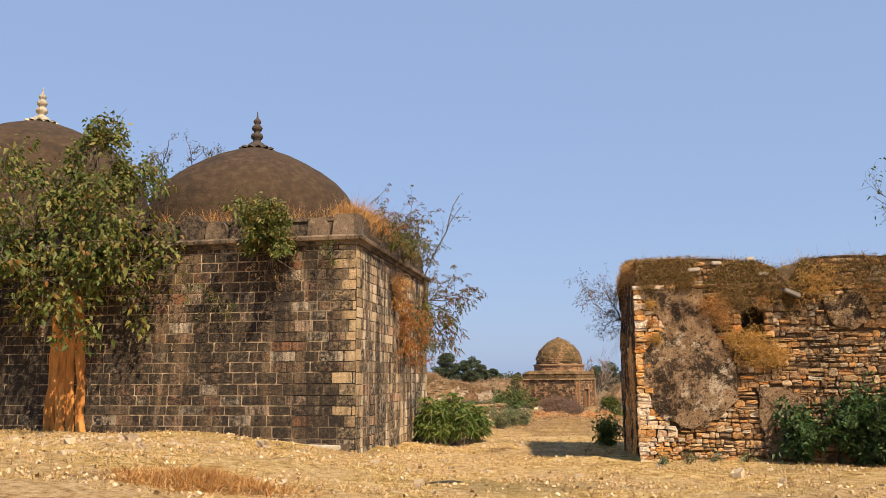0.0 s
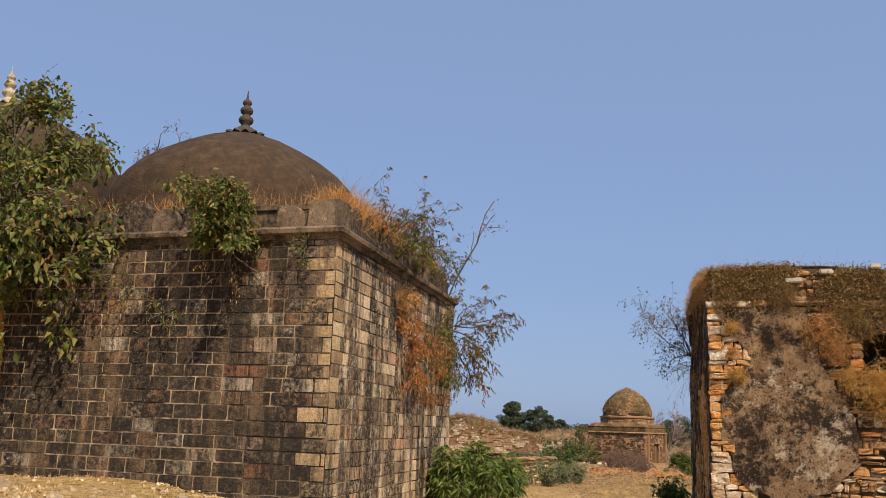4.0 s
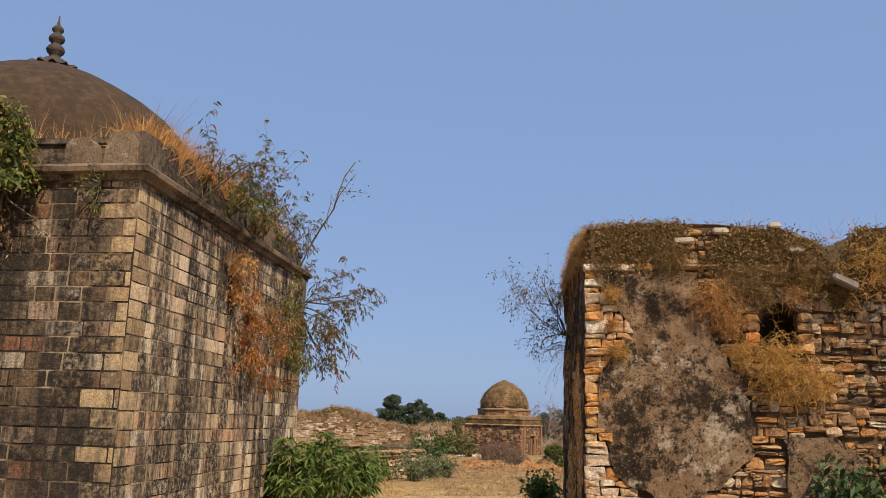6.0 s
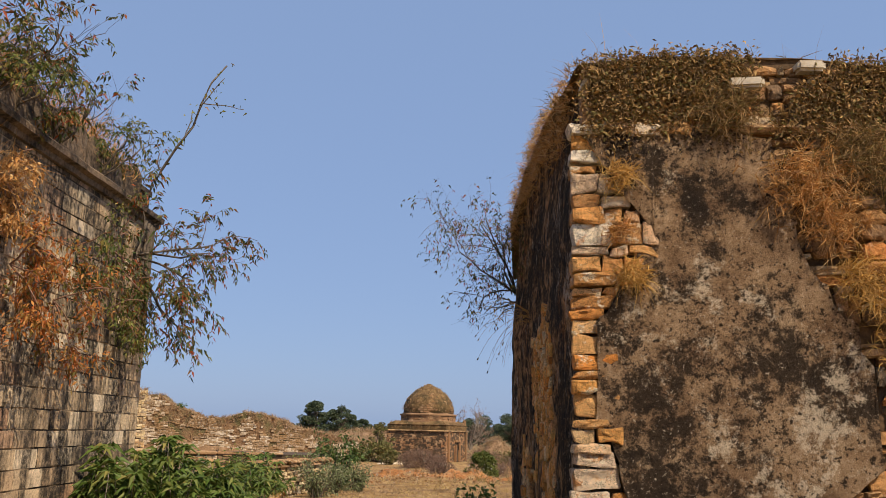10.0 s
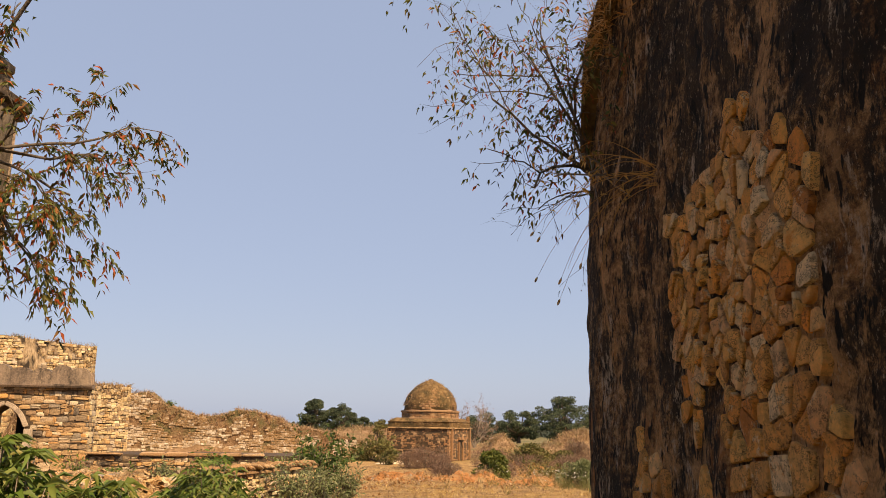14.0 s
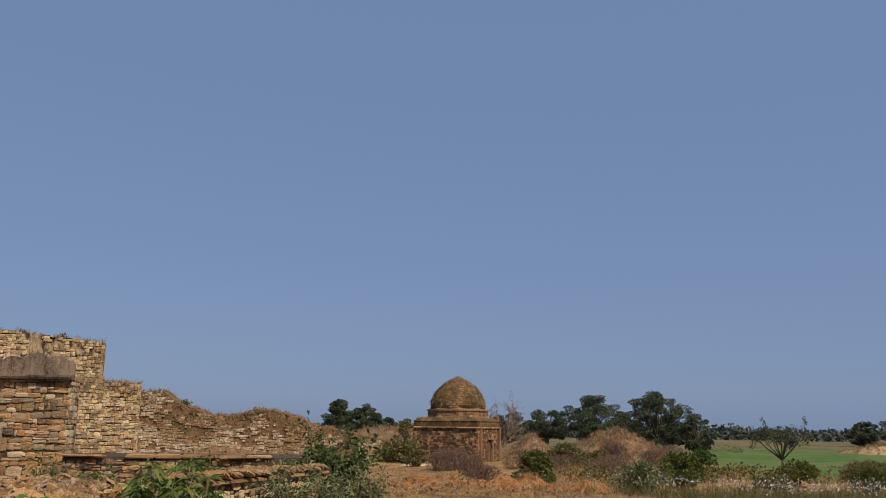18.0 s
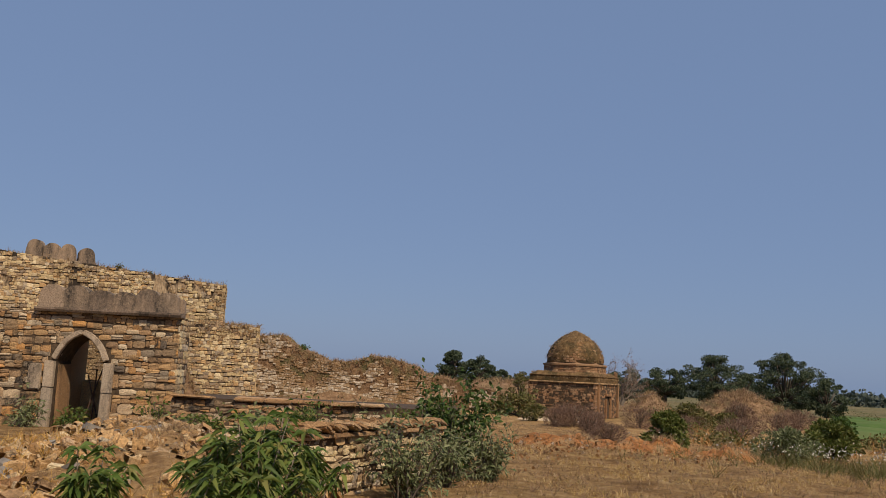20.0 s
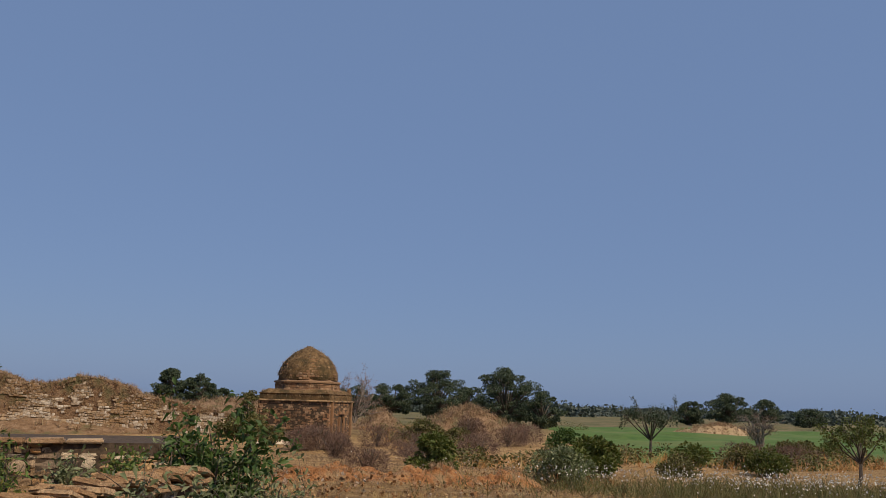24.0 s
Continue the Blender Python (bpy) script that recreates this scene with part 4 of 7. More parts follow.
PLASTER_B = [(3.7, 3.05), (4.2, 3.2), (4.6, 3.05), (4.5, 2.55), (4.2, 2.4), (3.85, 2.5)]
PLASTER_C = [(5.5, 2.15), (5.6, 2.9), (6.0, 3.05), (6.2, 2.25), (6.9, 2.0), (7.6, 1.75), (8.1, 1.5), (8.4, .6), (8.2, -.2), (5.9, -.2), (5.6, .6), (5.45, 1.3)]
PLASTER_D = [(10.75, 3.05), (11.5, 3.1), (12.4, 2.9), (13.5, 2.7), (13.5, 1.0), (12.3, 1.05), (11.5, 1.3), (10.7, 1.45)]
PLASTER_E = [(9.6, .5), (10.4, .75), (11.2, .9), (12.4, .95), (14, 1.1), (14, -.3), (9.3, -.3)]
PLASTER_F = [(2.3, 1.25), (2.9, 1.3), (3.2, .9), (3.1, -.2), (2.45, -.2), (2.35, .5)]
PATCHES = [(PLASTER_A, m_plaster), (PLASTER_B, m_plaster), (PLASTER_C, m_plaster), (PLASTER_D, m_plaster), (PLASTER_E, m_plaster_pale), (PLASTER_F, m_plaster)]
NICHE = (2.28, 2.62, .25, .35)
WINDOW = (10.28, 2.48, .33, .38)


def patch_mesh(name, poly, thick, seed):
    """A slab of plaster with a ragged outline and an uneven face, in the x-z plane, its face at -y."""
    pts = []
    n = len(poly)
    for i in range(n):
        a, c = Vector((*poly[i], 0)), Vector((*poly[(i + 1) % n], 0))
        k = max(2, int((c - a).length / .07))
        for j in range(k):
            p = a.lerp(c, j / k)
            w = Vector((noise.noise(p * 5 + Vector((seed, 0, 0))), noise.noise(p * 5 + Vector((0, seed, 9))), 0)) * .1
            w += Vector((noise.noise(p * 17), noise.noise(p * 17 + Vector((4, 4, 4))), 0)) * .04
            pts.append(p + w)
    bm = bmesh.new()
    ring = [bm.verts.new((p.x, 0, p.y)) for p in pts]
    face = bm.faces.new(ring)
    bmesh.ops.triangulate(bm, faces=[face])
    bmesh.ops.subdivide_edges(bm, edges=[e for e in bm.edges if e.calc_length() > .5], cuts=2, use_grid_fill=False)
    bmesh.ops.triangulate(bm, faces=bm.faces[:])
    rim = [e for e in bm.edges if e.is_boundary]
    out = bmesh.ops.extrude_edge_only(bm, edges=rim)
    for v in out["geom"]:
        if isinstance(v, bmesh.types.BMVert):
            v.co.y += thick
    for v in bm.verts:
        if v.co.y < thick * .5 and not v.is_boundary:
            v.co.y += noise.noise(Vector((v.co.x * 2.2, v.co.z * 2.2, seed))) * .03
    bmesh.ops.recalc_face_normals(bm, faces=bm.faces[:])
    return bm


TOP_FRONT = [(-.1, 3.95), (.6, 4.02), (1.6, 4.0), (2.5, 3.9), (2.85, 3.75), (3.0, 3.45), (3.1, 3.5), (3.3, 3.92), (4.2, 4.0), (5.2, 3.93), (6, 3.88), (7.2, 4.0), (8.3, 3.92), (9.0, 3.78), (9.3, 3.9), (10.5, 3.92), (12, 3.7), (13.5, 3.5), (15, 3.4)]


def block_top(u, v):
    """Height of the ruin's top at u along its front and v metres back."""
    f = np.interp(u, [p[0] for p in TOP_FRONT], [p[1] for p in TOP_FRONT])
    end = np.interp(v, [0, 2.0, 3.5, 4.4, 5.0, 5.5, 5.9], [0, .22, .3, .1, -.08, -.35, -.65])
    k = 1 - smooth(1.0, 4, u)
    return f + end * k + .1 * (1 - k) * smooth(0, 2, v)


def block_point(u, v):
    """From metres along the front and back to the block's own plan; its side is not quite square."""
    k = max(0, 1 - u / 6)
    return u + float(np.interp(v, [0, 1.8, 3, 4.9, 5.9], [-.07, -.225, -.274, -.475, -.415])) * k, v


def build_block():
    rng = np.random.default_rng(21)
    th = empty("ruined_block", pose(4.22, 18.5, 0, 0, 0, -11.3), "ruined rubble-stone building with stained plaster and moss on top", "ruin")
    # core
    nu, nv = 75, 30
    L, D = 15.0, 5.9
    v, f = [], []
    for j in range(nv + 1):
        for i in range(nu + 1):
            u, w = L * i / nu, D * j / nv
            x, y = block_point(u, w)
            z = float(block_top(u, w)) - .06 + .07 * noise.noise(Vector((u * 2.3, w * 2.3, 1))) + .05 * noise.noise(Vector((u * 7, w * 7, 2)))
            v.append((x + .02, y + .03, z))
    top = len(v)
    for j in range(nv):
        for i in range(nu):
            q = j * (nu + 1) + i
            f.append((q, q + 1, q + nu + 2, q + nu + 1))
    part("top", data("top", v, f), m_thatch, th, "top overgrown with dead brown moss and grass", soft=True)
    # west end: damp render, uneven
    n, k = 60, 46
    v, f = [], []
    for j in range(k + 1):
        for i in range(n + 1):
            w = D * i / n
            x, y = block_point(0, w)
            t = float(block_top(0, w)) - .03
            z = -.5 + (t + .5) * j / k
            lean = .10 * smooth(2.0, 4.2, z) + .06 + .035 * noise.noise(Vector((w * 1.4, z * 1.1, 4))) + .025 * noise.noise(Vector((w * 6, z * 5, 9)))
            v.append((x + float(lean), y, z))
    for j in range(k):
        for i in range(n):
            q = j * (n + 1) + i
            f.append((q + 1, q, q + n + 1, q + n + 2))
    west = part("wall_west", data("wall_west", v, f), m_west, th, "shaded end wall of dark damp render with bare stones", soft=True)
    # front backing with real holes, far side and back
    v, f = [], []
    cell = .09
    for i in range(int(L / cell)):
        u0, u1 = i * cell, (i + 1) * cell
        tops = (float(block_top(u0, 0)) - .04, float(block_top(u1, 0)) - .04)
        for j in range(50):
            z0 = -.5 + j * cell
            uc, zc = (u0 + u1) / 2, z0 + cell / 2
            if z0 > min(tops) or any(abs(uc - cu) < hw - .02 and abs(zc - cz) < hh * .98 for cu, cz, hw, hh in (NICHE, WINDOW)):
                continue
            k = len(v)
            v += [(u0, .05, z0), (u1, .05, z0), (u1, .05, min(z0 + cell, tops[1])), (u0, .05, min(z0 + cell, tops[0]))]
            f.append((k, k + 1, k + 2, k + 3))
    fr = data("wall_front", v, f)
    front = part("wall_front", fr, m_mortar_clay, th, "front wall of flat orange and tan rubble stones")
    xa, ya = block_point(0, D)
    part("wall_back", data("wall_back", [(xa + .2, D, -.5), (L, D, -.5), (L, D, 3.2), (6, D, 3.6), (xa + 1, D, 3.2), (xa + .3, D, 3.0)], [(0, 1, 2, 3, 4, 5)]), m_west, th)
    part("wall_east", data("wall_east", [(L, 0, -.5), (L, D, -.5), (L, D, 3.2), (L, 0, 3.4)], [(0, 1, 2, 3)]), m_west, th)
    # stones of the front
    rects = courses(rng, -.04, 14.8, -.42, 4.0, (.05, .155), (.07, .32), .01, 1.0)

    def bare(r):
        u, z = r[0], r[1]
        if z > float(block_top(u, 0)) - .1:
            return False
        for cu, cz, hw, hh in (NICHE, WINDOW):
            if abs(u - cu) < hw + r[2] * .5 and abs(z - cz) < hh + r[3] * .4:
                return False
        if u < .56 and z < 3.36:
            return False
        return not any(inside(p, u, z) for p, _ in PATCHES)

    rects = [r for r in rects if bare(r)]
    rng.shuffle(rects)
    rects.sort(key=lambda r: r[0])
    mats = lay(rects, rng, (0, .0, 0), (1, 0, 0), (0, -1, 0), VARR, .2, (-.03, .03), 4)
    stone_parts("stone", mats[:300], VARR, m_rubble, front, "stone")
    tagged(part("masonry", joined_stones("masonry", mats[300:], VARR), m_rubble_joined, th), kind="stuff")
    # corner stones, larger
    z, count = -.4, 0
    while z < 3.36:
        h = rng.uniform(.055, .12) if rng.random() < .88 else rng.uniform(.13, .18)
        u, end = -.125 + rng.uniform(-.012, .012), .56
        while u < end:
            w = rng.uniform(.16, .34) if u < -.05 else rng.uniform(.1, .24)
            mid = u + w / 2
            if u > -.05 and inside(PLASTER_A, mid - .03, z + h / 2):
                break
            j = lambda: rng.normal() * .012
            a, c = w / 2, h / 2
            poly = [(-a + j(), -c + j()), (j(), -c + j() * .8), (a + j(), -c + j()), (a + j(), c + j()), (j(), c + j() * .8), (-a + j(), c + j())]
            me = cobble("corner_stone", poly, rng.uniform(.035, .075), .12, count, .006, .08)
            part("corner_stone", me, m_quoin, front, "", pose(mid, .01 + rng.uniform(-.012, .012), z + h / 2, 0, rng.uniform(-4, 4), rng.uniform(-5, 5)))
            u, count = u + w, count + 1
        z += h
    # plaster patches
    for n, (poly, mt) in enumerate(PATCHES):
        part("plaster", patch_mesh("plaster", poly, .09, n), mt, th, "ragged patch of old stained plaster", pose(0, -.05, 0))
    # bare stones in the west end, where the render has fallen off
    fallen = [[(3.27, 2.15), (3.28, 1.6), (3.2, 1.42), (3.08, 1.2), (2.92, .9), (2.86, .4), (2.72, .4), (2.8, .95), (2.92, 1.3), (2.6, 1.34), (2.45, 1.09), (2.32, .88), (2.2, .3), (2.1, -.4), (1.4, -.4), (1.45, .2), (1.49, .94), (1.42, 1.11), (1.52, 1.34), (1.58, 1.63), (1.48, 1.91), (1.67, 2.09), (2.08, 2.22), (2.2, 2.44), (2.36, 2.36), (2.6, 2.2), (2.9, 2.28), (3.13, 2.24)],
              [(3.97, .98), (3.85, 1.12), (3.72, .96), (3.4, .97), (3.25, .6), (3.3, -.4), (4.05, -.4), (3.9, .5)]]
    spots, z, row = [], -.5, 0
    while z < 2.6:
        h = rng.uniform(.045, .095) * (1.3 if z < 1.3 else 1)
        v = 1.2 + rng.uniform(0, .1)
        while v < 4.2:
            w = rng.uniform(.06, .2) * (1.25 if z < 1.3 else 1)
            spots.append((v + w / 2 + rng.normal() * .02, z + h / 2 + rng.normal() * .03))
            v += w
        z += h
    for k, (p, poly) in enumerate(cells(spots, lambda a, c: any(inside(q, a + .05 * noise.noise(Vector((a * 5, c * 5, 2))), c) for q in fallen), .22)):
        v, z = p
        x = block_point(0, v)[0] + .10 * float(smooth(2.0, 4.2, z)) + .06 + .035 * noise.noise(Vector((v * 1.4, z * 1.1, 4))) + .025 * noise.noise(Vector((v * 6, z * 5, 9)))
        me = cobble("stone", [(-a, c) for a, c in poly], rng.uniform(.014, .034), .07, k + 300, rng.uniform(.009, .02), .08)
        part("stone", me, m_end, west, "", pose(x + .004, v, z, rng.uniform(-3, 3), 0, -90 + 5 + rng.uniform(-5, 5)))
    # niche and window: recesses with stone jambs, their shade painted near-black
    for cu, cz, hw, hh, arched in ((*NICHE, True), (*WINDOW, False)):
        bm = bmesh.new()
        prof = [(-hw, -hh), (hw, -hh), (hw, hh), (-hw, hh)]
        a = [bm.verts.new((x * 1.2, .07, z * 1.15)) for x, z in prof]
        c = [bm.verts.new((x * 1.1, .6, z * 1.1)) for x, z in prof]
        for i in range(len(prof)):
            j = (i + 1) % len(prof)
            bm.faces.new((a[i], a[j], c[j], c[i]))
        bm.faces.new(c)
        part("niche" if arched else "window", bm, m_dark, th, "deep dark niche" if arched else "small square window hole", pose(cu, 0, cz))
        for s in (-1, 1):
            zz = -hh
            while zz < hh * (.5 if arched else 1):
                h = rng.uniform(.08, .14)
                part("jamb_stone", VARM[int(rng.integers(6))], None, th, "", pose(cu + s * (hw + .07), .02, cz + zz + h / 2, 0, 0, rng.uniform(-5, 5)) @ Matrix.Diagonal((.17, .26, h - .01, 1)))
                zz += h
        if arched:
            for s in (-1, 1):
                part("arch_stone", bev((hw * 1.6, .2, .11), .03, s), m_cornice, th, "", pose(cu + s * hw * .62, -.005, cz + hh * .86, 0, s * 35, 0))
                part("arch_stone", bev((hw * .9, .2, .14), .03, s + 5), m_cornice, th, "", pose(cu + s * hw * .98, .01, cz + hh * .98, 0, s * 22, 0))
        else:
            part("lintel", bev((hw * 2.6, .22, .07), .012), m_slab, th, "", pose(cu, .0, cz + hh * 1.08))
    # a broken slab that sticks out by the notch and pale stones on the top edge
    part("slab", bev((.34, .3, .09), .02, 4), m_block, th, "grey slab that sticks out of the wall", pose(3.05, -.12, 3.18, 6, 24, 10))
    for u, z, w in ((1.62, 3.85, .2), (2.3, 3.92, .16), (1.15, 3.72, .26), (2.55, 3.6, .2), (7.7, 3.1, .2), (8.6, 3.0, .16)):
        part("pale_stone", bev((w, .14, .08), .02, u), m_white, th, "", pose(u, -.02, z, 3, rng.uniform(-4, 4), 0))
    # ledge under the moss
    v, f = strip([(-.2, 3.36), (.05, 3.35), (.075, 3.38), (.05, 3.41), (-.2, 3.42)], [(-.06 + 9.2 * i / 60, .02 + .02 * noise.noise(Vector((i * .7, 0, 0))), 0, -1) for i in range(20)])
    part("ledge", data("ledge", v, f), m_slab, th, "thin stone ledge under the moss")
    return th


for me in VARM:
    if not me.materials:
        me.materials.append(m_rubble)
block = build_block()
# ---- plants ----
def leaf_bush(x, y, r, h, material, label, seed, leaf=.11, count=1500, width=.42, stems=14, z=None, category="bush", group="", bark=None, name="bush"):
    """A bush: stems that fan out, with leaves along and round them."""
    rng = np.random.default_rng(seed)
    base = gz(x, y) if z is None else z
    th = empty(name, pose(x, y, base), label, category, group)
    lines, tips = [], []
    for _ in range(stems):
        a, k = rng.uniform(0, 6.28), rng.uniform(.2, 1)
        d = Vector((math.cos(a) * k * r / h, math.sin(a) * k * r / h, 1)).normalized()
        grow(rng, Vector((math.cos(a) * r * .25 * k, math.sin(a) * r * .25 * k, -.05)), d, h * rng.uniform(.5, .85), .012 + .006 * h, 1, lines, tips, .35, .06, (2, 4), .5, 5, .4)
    part("stem", tubes("stem", lines, 4), bark or m_bark, th)
    per = max(1, count // len(tips))
    part("foliage", leaves_on("foliage", tips, per, leaf, width, leaf * .55, seed, .25, .1), material, th)
    return th


def climber(x, y, z, d, length, radius, level, material, label, seed, leaf=.07, per=6, width=.45, wild=.4, lift=.05, kids=(3, 4), shrink=.62, bark=None, category="tree", name="wall_tree", spread=.05, hang=.25, skip=0.0, steps=5, spray=0.0, pairs=4):
    """A small tree that grows out of a wall; spray: the length of its compound leaves, if it has them."""
    rng = np.random.default_rng(seed)
    th = empty(name, pose(x, y, z), label, category)
    lines, tips = [], []
    for dd in (d if isinstance(d, list) else [d]):
        grow(rng, Vector((0, 0, 0)), Vector(dd), length * rng.uniform(.85, 1.1), radius, level, lines, tips, wild, lift, kids, shrink, steps)
    if name in ("hanging_twigs", "dry_stalks", "hanging_plant", "hanging_roots"):
        tagged(part("twig", tubes("twig", lines, 5), bark or m_bark, th), kind="stuff")
    else:
        part("trunk", tubes("trunk", lines, 5), bark or m_bark, th)
    tips = [t for t in tips if rng.random() > skip]
    if spray and tips:
        part("foliage", pinnate("foliage", tips, spray, pairs, leaf, width, seed, .5 + hang), material, th)
    elif per and tips:
        part("foliage", leaves_on("foliage", tips, per, leaf, width, spread, seed, .35, hang), material, th)
    return th


def grass_patch(name, roots, blades, length, width, spread, bend, material, label, seed, up=(0, 0, 1), category="grass"):
    ob = part(name, tufts(name, roots, blades, length, width, spread, bend, seed, up), material)
    return tagged(ob, label, category, kind="stuff")


def mosque_at(x, y, z):
    if x > -.7:
        y *= 1.15
        x += SKEW * y
    return mosque.matrix_basis @ Vector((x, y, z))


def block_at(x, y, z):
    return block.matrix_basis @ Vector((x, y, z))


rng = np.random.default_rng(77)
# the leafy tree on the mosque's front and its rusty root stain
p = mosque_at(-6.9, -.05, 4.0)
climber(p.x, p.y, p.z, [(-.5, -.5, .5), (.6, -.6, .2), (0, -.5, 1), (-1, -.3, .2), (.9, -.25, .6), (.3, -.7, -.1), (.8, -.4, -.3), (-.8, -.5, -.3), (.2, -.35, .5), (-1, -.3, .7), (-1.1, -.4, 0), (1, -.35, .1), (1, -.3, .45)], 2.1, .05, 2, m_leaf_yellow,
        "leafy fig tree rooted in the mosque wall", 31, .14, 7, .62, .5, .0, (4, 5), .62, spread=.13, skip=.3)
climber(p.x, p.y, p.z + .6, [(-.3, -.25, 1), (.35, -.2, 1), (0, -.3, 1), (-.7, -.2, .9), (.75, -.2, .8)], 2.4, .05, 2, m_leaf_yellow, "tall upright shoots of the fig tree", 131, .12, 7, .6, .3, .1, (4, 6), .36, spread=.1, skip=.2)
for k in range(22):
    broad = k < 11
    du, r0 = (-.42 + .084 * k + rng.normal() * .03, rng.uniform(.07, .12)) if broad else (rng.uniform(-.6, .6), rng.uniform(.02, .05))
    z0, z1 = 3.9 - rng.uniform(0, .5), -.1 if broad else rng.uniform(-.1, 1.2)
    line = [(mosque_at(-7.0 + du * (.6 + i * .05) + .09 * noise.noise(Vector((i * .45, k * 3.1, 0))), .0 - .02 * rng.random(), z0 + (z1 - z0) * i / 13), r0 * (1 - (.02 if broad else .055) * i) * rng.uniform(.8, 1.25)) for i in range(14)]
    tagged(part("root", tubes("root", [line], 6), m_root), "rusty root that runs down the mosque wall", "root", "roots on the mosque wall")
# smaller plants on the front parapet
p = mosque_at(-1.95, -.12, 4.35)
climber(p.x, p.y, p.z, [(.2, -.4, 1), (-.5, -.4, .8), (.6, -.3, .6), (-.1, -.5, .9), (-.7, -.3, .3), (.1, -.3, 1.2), (.5, -.4, .1)], .8, .02, 2, m_leaf_yellow, "leafy shrub on the mosque cornice", 32, .1, 6, .58, .35, .06, (3, 4), .6, spread=.07)
p = mosque_at(-1.95, -.06, 4.3)
climber(p.x, p.y, p.z, [(-.3, -.25, -1), (.3, -.2, -1), (0, -.3, -.8), (-.7, -.2, -.7), (.1, -.15, -1.1)], .75, .018, 2, m_moss_grass, "bare roots and twigs hanging from the cornice", 33, .06, 1, .4, .5, -.12, (2, 3), .6, spread=.03, name="hanging_roots", category="plant")
for k, (u, z, ln) in enumerate(((-3.2, 3.1, .5), (-3.95, 3.55, .6), (-.55, 4.3, .3))):
    p = mosque_at(u, -.06, z)
    climber(p.x, p.y, p.z, [(.3, -.5, .6), (-.5, -.4, .3), (0, -.5, -.6)], ln, .01, 1, m_leaf_yellow, "small plant in a joint of the mosque wall", 40 + k, .06, 2, .5, .5, -.02, (3, 4), .6, spread=.04, name="wall_plant", category="plant")
# bare tree behind the mosque
p = mosque_at(-8.15, 7.2, 4.8)
climber(p.x, p.y, p.z, [(0, 0, 1), (.3, .1, .9), (-.35, 0, .95), (.15, 0, 1)], 3.4, .06, 3, m_leaf_red, "leafless twiggy tree behind the dome", 34, .07, 1, .4, .24, .12, (5, 6), .38, spread=.05, skip=.3)
p = mosque_at(-9.0, 6.9, 4.8)
climber(p.x, p.y, p.z, [(0, 0, 1), (.4, .1, .8), (-.4, 0, .9)], 1.8, .06, 2, m_leaf, "dense green tree behind the dome", 35, .13, 8, .5, .3, .1, (4, 5), .6, spread=.16)
# grass along the parapet and east edge
roots, ups = [], []
for k in range(420):
    u = rng.uniform(.3, 6.6) if k % 2 else rng.uniform(.3, 3.4)
    roots.append(mosque_at(-rng.uniform(.0, .6), u, CORN + rng.uniform(.45, .7)))
for _ in range(34):
    roots.append(mosque_at(-rng.uniform(.2, 8.0), rng.uniform(.25, .8), CORN + .6))
grass_patch("parapet_grass", roots, 18, .6, .009, .4, .6, m_rust_grass, "tall rust-coloured dry grass on the mosque roof", 51)
roots = [mosque_at(-4.05 + 2.7 * math.cos(a), 3.95 + 2.7 * math.sin(a), 5.15) for a in rng.uniform(3.3, 6.1, 90)]
grass_patch("dome_grass", roots, 14, .5, .009, .4, .5, m_rust_grass, "dry grass round the foot of the dome", 52)
# shrubs on the east edge
for k, (y, z, ln, mt) in enumerate(((1.9, 4.75, 1.0, m_leaf_red), (2.9, 4.7, .8, m_leaf_yellow), (4.2, 4.6, .9, m_leaf_red), (5.4, 4.6, .8, m_leaf_yellow), (3.4, 4.8, 1.0, m_leaf_red))):
    p = mosque_at(.0, y, z)
    climber(p.x, p.y, p.z, [(.4, -.2, 1), (.6, .3, .8), (.1, .2, 1), (.7, 0, .35)], ln, .016, 2, mt, "straggly shrub with small drying leaves on the mosque edge", 60 + k, .075, 2, .36, .32, .05, (3, 4), .62, m_bark, spread=.05, hang=.0, skip=.55, spray=.14, pairs=3)
for k, (y, z, ln, mt) in enumerate(((3.2, 3.9, .5, m_rust_grass), (3.6, 2.95, .7, m_leaf_rust), (4.6, 2.7, .75, m_leaf_rust), (5.0, 3.5, .7, m_leaf_yellow), (5.9, 3.7, .8, m_leaf_red), (6.3, 2.9, .6, m_leaf_yellow), (4.0, 3.3, .5, m_leaf_rust))):
    p = mosque_at(.03, y, z)
    climber(p.x, p.y, p.z, [(.5, -.1, -.5), (.5, .4, -.3), (.6, -.3, .4), (.3, .2, -.9)], ln, .012, 2, mt, "dry reddish plant that hangs on the side wall", 70 + k, .065, 3, .42, .4, -.06, (3, 4), .6, m_twig, spread=.05, category="plant", name="hanging_plant")
roots = [mosque_at(.04, rng.uniform(2.9, 3.6), rng.uniform(3.7, 4.1)) for _ in range(16)]
grass_patch("wall_grass", roots, 16, .42, .007, .45, .9, m_rust_grass, "tuft of rusty grass in the side wall", 53, (.6, -.1, .5))
# tree at the back corner
p = mosque_at(.02, 6.75, 4.35)
climber(p.x, p.y, p.z, [(.3, 0, 1)], 3.3, .026, 1, m_leaf_yellow, "thin crooked tree on the mosque's corner with few leaves", 81, .08, 2, .4, .3, .06, (4, 5), .28, m_bark, spread=.08, skip=.05, steps=7)
p = mosque_at(.02, 6.8, 3.8)
